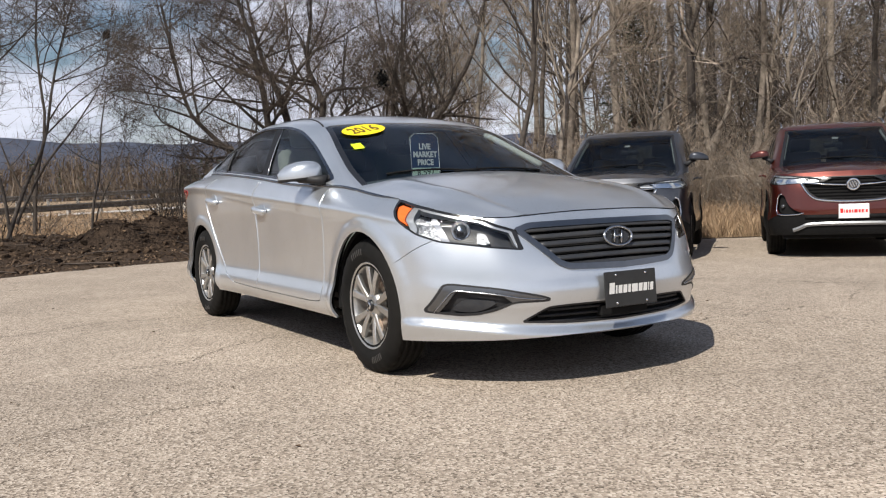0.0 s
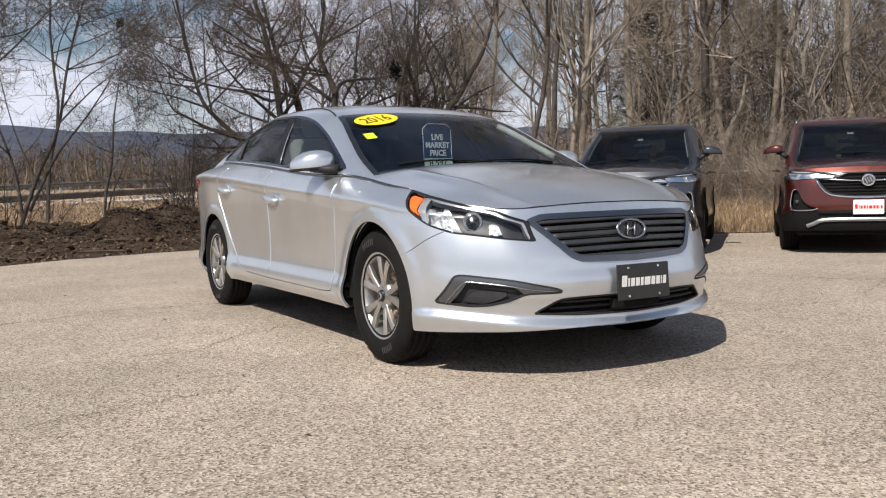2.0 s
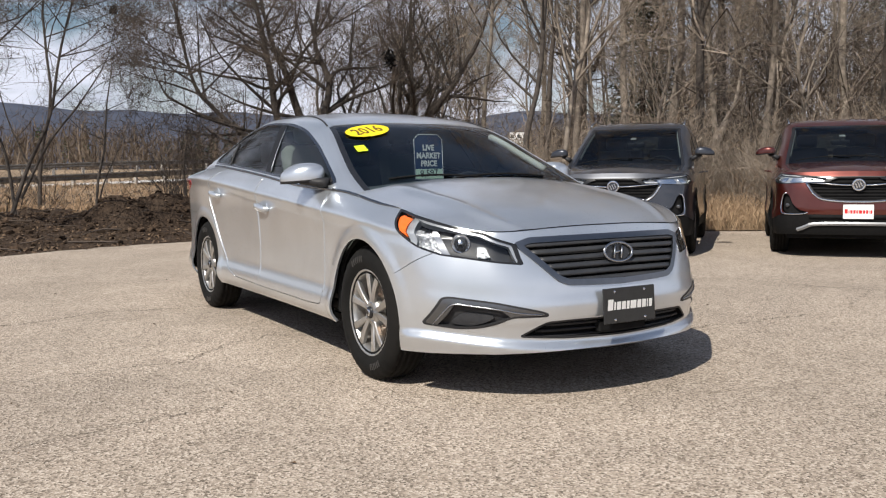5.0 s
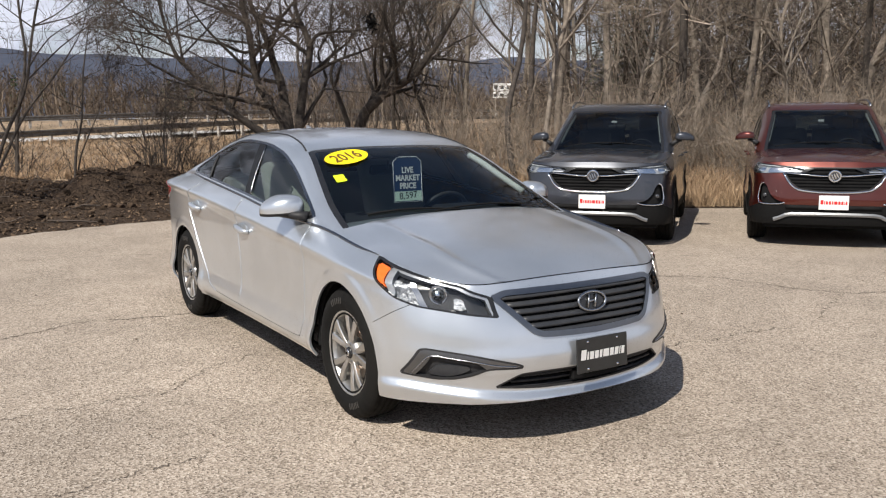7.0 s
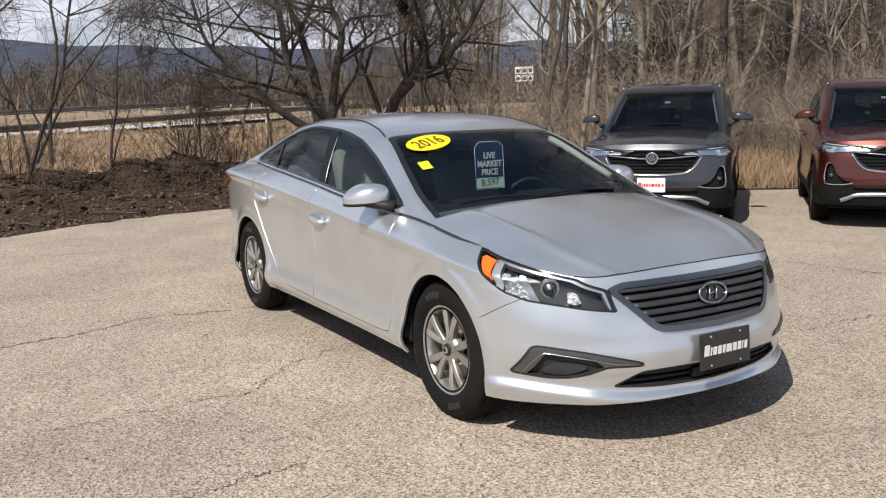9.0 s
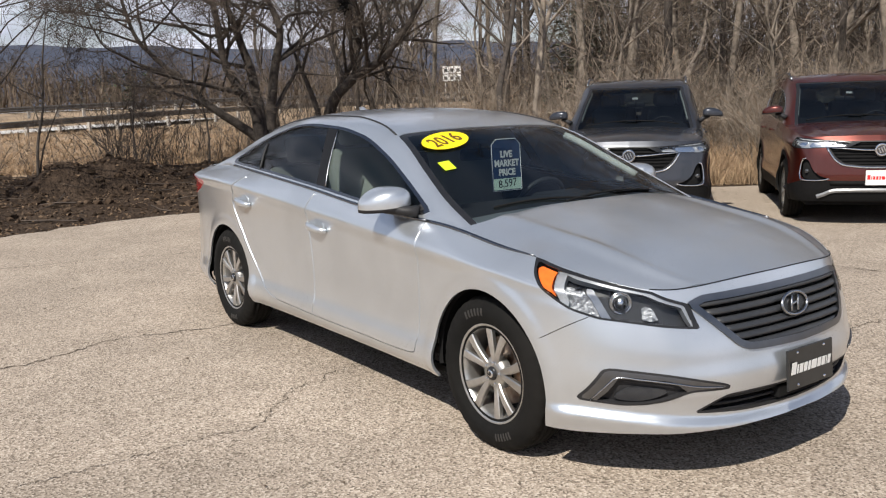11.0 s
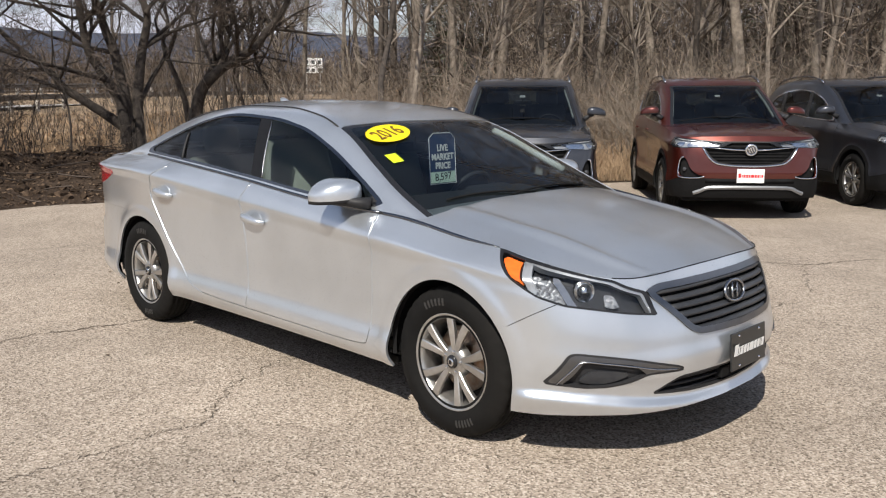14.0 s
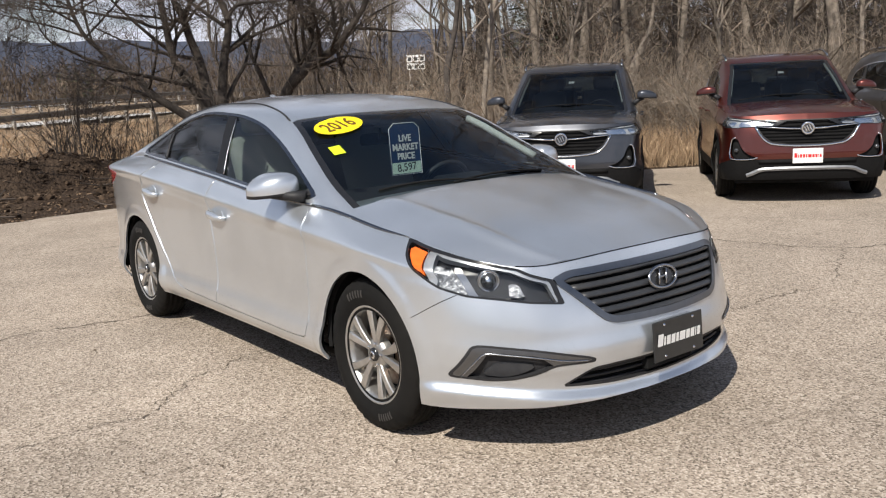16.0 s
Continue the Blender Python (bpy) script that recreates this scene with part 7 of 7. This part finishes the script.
def guardrail(points, label):
    """A steel beam rail on posts, along (bearing, distance, height of its top)."""
    P = []
    for az, d, z in points:
        P.append((3.88 + d * math.cos(radians(az)), -2.71 + d * math.sin(radians(az)), z))
    q = catmull(P, 60)
    ob = thing("guardrail", label, "guardrail")
    prof = [(0.0, -0.155), (0.04, -0.11), (0.04, -0.06), (0.0, -0.01), (0.0, 0.01), (0.04, 0.06), (0.04, 0.11), (0.0, 0.155)]
    d = np.gradient(q[:, :2], axis=0)
    d /= np.linalg.norm(d, axis=1)[:, None]
    V = [(p[0] + t[1] * a, p[1] - t[0] * a, p[2] - 0.155 + b) for p, t in zip(q, d) for a, b in prof]
    k = len(prof)
    F = [(i * k + j, i * k + j + 1, (i + 1) * k + j + 1, (i + 1) * k + j) for i in range(len(q) - 1) for j in range(k - 1)]
    part("beam", mesh_of("beam", V, F, STEEL, True), ob)
    s = np.r_[0, np.cumsum(np.linalg.norm(np.diff(q[:, :2], axis=0), axis=1))]
    post = box("post", (0.15, 0.18, 1.4), (0, 0, -0.7), POSTWOOD, 0.01)
    for a in np.arange(0.5, s[-1], 1.9):
        x, y, z = (float(np.interp(a, s, q[:, j])) for j in range(3))
        t = math.atan2(float(np.interp(a, s, d[:, 1])), float(np.interp(a, s, d[:, 0])))
        off = -0.10
        part("post", post, ob, "", Matrix.Translation((x + off * math.sin(t), y - off * math.cos(t), z - 0.04)) @ Matrix.Rotation(t, 4, "Z"))


def strip(name, label, points, width, material):
    P = catmull([(3.88 + d * math.cos(radians(a)), -2.71 + d * math.sin(radians(a)), z) for a, d, z in points], 50)
    t = np.gradient(P[:, :2], axis=0)
    t /= np.linalg.norm(t, axis=1)[:, None]
    V = [(p[0] + s * k[1] * width / 2, p[1] - s * k[0] * width / 2, p[2]) for p, k in zip(P, t) for s in (-1, 1)]
    F = [(2 * i, 2 * i + 2, 2 * i + 3, 2 * i + 1) for i in range(len(P) - 1)]
    tagged(new(name, mesh_of(name, V, F, material)), label, "road", kind="structure")


# The blue of distance haze is mixed into the hills' base colour.
HILL = mat("hazy_wooded_hills", (0.058, 0.068, 0.096), 1.0, 0.0, (0.080, 0.090, 0.122), 0.012, spec=0.0)
FARWOOD = mat("far_woods", (0.085, 0.066, 0.052), 1.0, 0.0, (0.17, 0.135, 0.105), 0.15, spec=0.0, island=0.35)
FARGREEN = mat("far_conifers", (0.035, 0.050, 0.028), 1.0, 0.0, (0.06, 0.075, 0.045), 0.15, spec=0.0, island=0.3)


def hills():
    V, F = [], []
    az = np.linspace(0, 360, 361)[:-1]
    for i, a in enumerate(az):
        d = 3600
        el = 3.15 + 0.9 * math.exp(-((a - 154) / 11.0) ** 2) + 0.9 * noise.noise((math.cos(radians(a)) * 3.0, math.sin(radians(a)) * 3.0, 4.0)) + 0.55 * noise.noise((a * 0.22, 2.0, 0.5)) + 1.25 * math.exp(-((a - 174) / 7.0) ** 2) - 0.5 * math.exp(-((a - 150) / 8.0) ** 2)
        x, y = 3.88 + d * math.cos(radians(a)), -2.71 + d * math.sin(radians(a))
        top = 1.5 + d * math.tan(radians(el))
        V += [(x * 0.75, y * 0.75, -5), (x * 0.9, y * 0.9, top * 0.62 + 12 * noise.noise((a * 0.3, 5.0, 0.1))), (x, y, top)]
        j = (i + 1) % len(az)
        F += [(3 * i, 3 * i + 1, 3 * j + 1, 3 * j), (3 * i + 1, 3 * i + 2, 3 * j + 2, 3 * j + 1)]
    tagged(new("backdrop_hills", mesh_of("backdrop_hills", V, F, HILL, True)), "distant wooded hills with blue haze in their colour", "hills", kind="structure")


def on_bearing(az, d):
    return 3.88 + d * math.cos(radians(az)), -2.71 + d * math.sin(radians(az))


def thickets():
    # brush between the trunks of the near woods
    for name, label, material, seed, count in (("woods_brush", "dense brown tangle of saplings in the bare woods", BRUSH, 301, 430), ("pale_woods_brush", "pale tangled saplings and vines in the bare woods", TANGLE, 302, 330)):
        k = Thicket(seed)
        r, n = k.r, 0
        while n < count:
            az, d = r.uniform(98, 143.4), 16 + 36 * r.random() ** 0.65
            x, y = on_bearing(az, d)
            e = float(beyond_edge(np.array([x]), np.array([y]))[0])
            if e < 1.6 or (az > 141 and d < 20):
                continue
            tall = (r.uniform(2.5, 9.5) if az < 137 else r.uniform(2.0, 5.0)) if e > 4 else r.uniform(1.2, 4.0)
            k.stem(x, y, land(x, y), tall, (0.007 + 0.0024 * tall) * (r.uniform(0.6, 1.1) if r.random() < 0.72 else r.uniform(1.8, 3.0)), 13, 6, 0.28, 1.1, 0.22, 0.45)
            n += 1
        k.made(name, label, material)
    # low brush at the foot of the woods
    k = Thicket(303)
    r, n = k.r, 0
    while n < 1350:
        az, d = r.uniform(98, 147), 12 + 26 * r.random()
        x, y = on_bearing(az, d)
        e = float(beyond_edge(np.array([x]), np.array([y]))[0])
        if e < 0.55 or (az > 145 and d < 24):
            continue
        k.stem(x, y, land(x, y), r.uniform(0.9, 2.4), 0.008, 7, 3, 0.5, 1.1, 0.22, 0.3)
        n += 1
    k.made("undergrowth", "low brown brush at the foot of the woods", RUSSET)
    # the woods further back close the view
    k = Thicket(304)
    for _ in range(1500):
        az, d = k.r.uniform(92, 143.2), 48 + 52 * k.r.random()
        x, y = on_bearing(az, d)
        k.stem(x, y, 0.2, k.r.uniform(7, 17) if az < 132 else k.r.uniform(3.5, 8.5) if az < 137 else k.r.uniform(2.0, 5.0), 0.055, 12, 5, 0.12, 0.9, 0.15, 0.3)
    k.made("deep_woods", "deep brown bare woods behind the lot", DEEPBRUSH)
    # thin scrub behind the leaning trees
    k = Thicket(305)
    for _ in range(260):
        az, d = k.r.uniform(146.5, 161), k.r.uniform(24, 44)
        x, y = on_bearing(az, d)
        k.stem(x, y, land(x, y), k.r.uniform(1.5, 5.5) if az < 155 else k.r.uniform(1.0, 2.6), 0.011, 9, 4, 0.25, 1.0)
    for _ in range(110):
        az, d = k.r.uniform(147.3, 158.0), k.r.uniform(28, 47)
        x, y = on_bearing(az, d)
        k.stem(x, y, land(x, y), k.r.uniform(3.5, 8.5), 0.016, 12, 6, 0.15, 0.9)
    k.made("field_scrub", "thin bare scrub in the field", BRUSH)
    # weeds and brambles on and behind the soil bank
    k = Thicket(307)
    for _ in range(360):
        px, d = k.r.uniform(-290, 540), k.r.uniform(17.8, 27)
        x, y = spot(px, d)
        k.stem(x, y, land(x, y), k.r.uniform(0.5, 2.3), 0.0075, 8, 4, 0.6, 1.2, 0.25, 0.3)
    k.made("bank_brambles", "thin brown brambles behind the soil bank", DEEPBRUSH)
    # brown woods on the far side of the road
    k = Thicket(306)
    for i in range(2300):
        az = k.r.uniform(140, 205) if i < 2000 else k.r.uniform(205, 450)
        d = k.r.uniform(98, 230)
        x, y = on_bearing(az, d)
        top = k.r.uniform(1.3, 2.75) + 0.5 * math.exp(-((az - 172) / 4) ** 2)
        h = 0.4 + d * math.tan(radians(top)) - 0.3
        k.stem(x, y, 1.2, h, 0.0011 * d, 9, 4, 0.06, 0.65)
    k.made("far_woods", "bare brown woods beyond the road", FARWOOD)
    # a few dark conifers among them
    r = random.Random(18)
    V, F = [], []
    for az, d, top in [(r.uniform(160, 186), r.uniform(110, 220), r.uniform(2.0, 2.9)) for _ in range(26)]:
        x, y = on_bearing(az, d)
        h = d * math.tan(radians(top)) + 0.3
        for _ in range(90):
            t, a = r.random() ** 0.8, r.uniform(0, 6.283)
            c = 0.22 * h * (1 - t) * math.sqrt(r.random()) + 0.1
            p = (x + c * math.cos(a), y + c * math.sin(a), 1.2 + h * (0.08 + 0.9 * t))
            u, b = r.uniform(0.25, 0.6) * h * 0.10, a + 1.571
            s = len(V)
            V += [(p[0] - u * math.cos(b), p[1] - u * math.sin(b), p[2]), (p[0] + u * math.cos(b), p[1] + u * math.sin(b), p[2]), (p[0] + u * math.cos(a), p[1] + u * math.sin(a), p[2] - u * r.uniform(0.2, 0.9))]
            F.append((s, s + 1, s + 2))
    tagged(new("far_conifers", mesh_of("far_conifers", V, F, FARGREEN)), "dark conifers among the far woods", "woods", kind="stuff")


def far_sign():
    x, y = spot(889, 95)
    a = math.degrees(math.atan2(y + 2.71, x - 3.88))
    ob = thing("road_sign", "white road sign boards with dark squares on two posts", "sign", pose(x, y, 0, 0, 0, a - 90))
    z0 = 1.45 + 95 * math.tan(radians(1.25))
    for s in (-0.7, 0.7):
        part("post", box("post", (0.10, 0.10, z0 + 1.8), (s, 0.08, z0 / 2 + 0.6), POSTWOOD), ob)
    for z, h in ((0.40, 0.68), (1.22, 0.76)):
        for k in (-0.66, 0.0, 0.66):
            b = part("board", box("board", (0.62, 0.03, h), (k, 0, z0 + z), WHITE), ob)
            part("dark_square", box("dark_square", (0.36, 0.012, h * 0.5), (k, -0.022, z0 + z - 0.05), INK), b)


crack([(-2.62, -3.2), (-2.78, -2.2), (-2.95, -1.65), (-2.9, -1.3), (-2.8, -0.8), (-2.72, 0.2)], 0.0072, 1)
crack([(-6.8, -2.6), (-6.4, -1.5), (-6.25, -0.85), (-6.0, 0.0), (-5.7, 0.7)], 0.0078, 2)
crack([(-1.0, -1.5), (-1.13, -1.36), (-1.3, -1.1), (-1.42, -0.8), (-1.36, -0.5)], 0.0042, 3)
crack([(-0.9, -2.6), (-0.9, -1.95), (-0.9, -1.6), (-1.05, -1.4)], 0.0036, 4)
crack([(-0.1, 1.4), (-0.02, 1.85), (-0.03, 2.2), (0.05, 2.6)], 0.0054, 5)
crack([(-2.2, 2.9), (-1.6, 3.7), (-0.6, 3.95), (-0.25, 4.45), (0.2, 5.3)], 0.0072, 6)
crack([(-0.5, 4.1), (-0.2, 3.4), (0.0, 3.0)], 0.0042, 7)
crack([(0.4, -2.9), (0.26, -2.45), (0.2, -2.1), (0.1, -1.6)], 0.0036, 8)
crack([(-4.8, 2.6), (-3.6, 3.4), (-2.2, 4.9), (-1.0, 5.4)], 0.0060, 9)
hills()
thickets()
strip("road_near", "pale sunlit road beyond the guardrail", [(186, 47, 0.42), (178, 49, 0.45), (169, 53.5, 0.60), (160, 61, 0.85), (150, 71, 1.0), (142, 82, 1.0)], 5.0, ROADWAY)
strip("road_far", "pale far carriageway", [(186, 82, 1.3), (178, 84, 1.4), (169, 88, 1.6), (160, 95, 1.8), (150, 104, 2.0), (142, 115, 2.0)], 6.0, ROADWAY)
guardrail([(186, 42, 0.80), (178, 44, 0.92), (169, 49, 1.17), (160, 56.5, 1.48), (150, 67, 1.65), (143, 77, 1.7)], "weathered steel guardrail along the road")
guardrail([(186, 60, 1.5), (178, 61, 1.65), (169, 64, 1.95), (160, 71, 2.2), (150, 80, 2.3), (143, 88, 2.3)], "farther steel guardrail along the road")
far_sign()
hero_trees()
forest()
conifers()
bushes()
grasses()
bank_details()
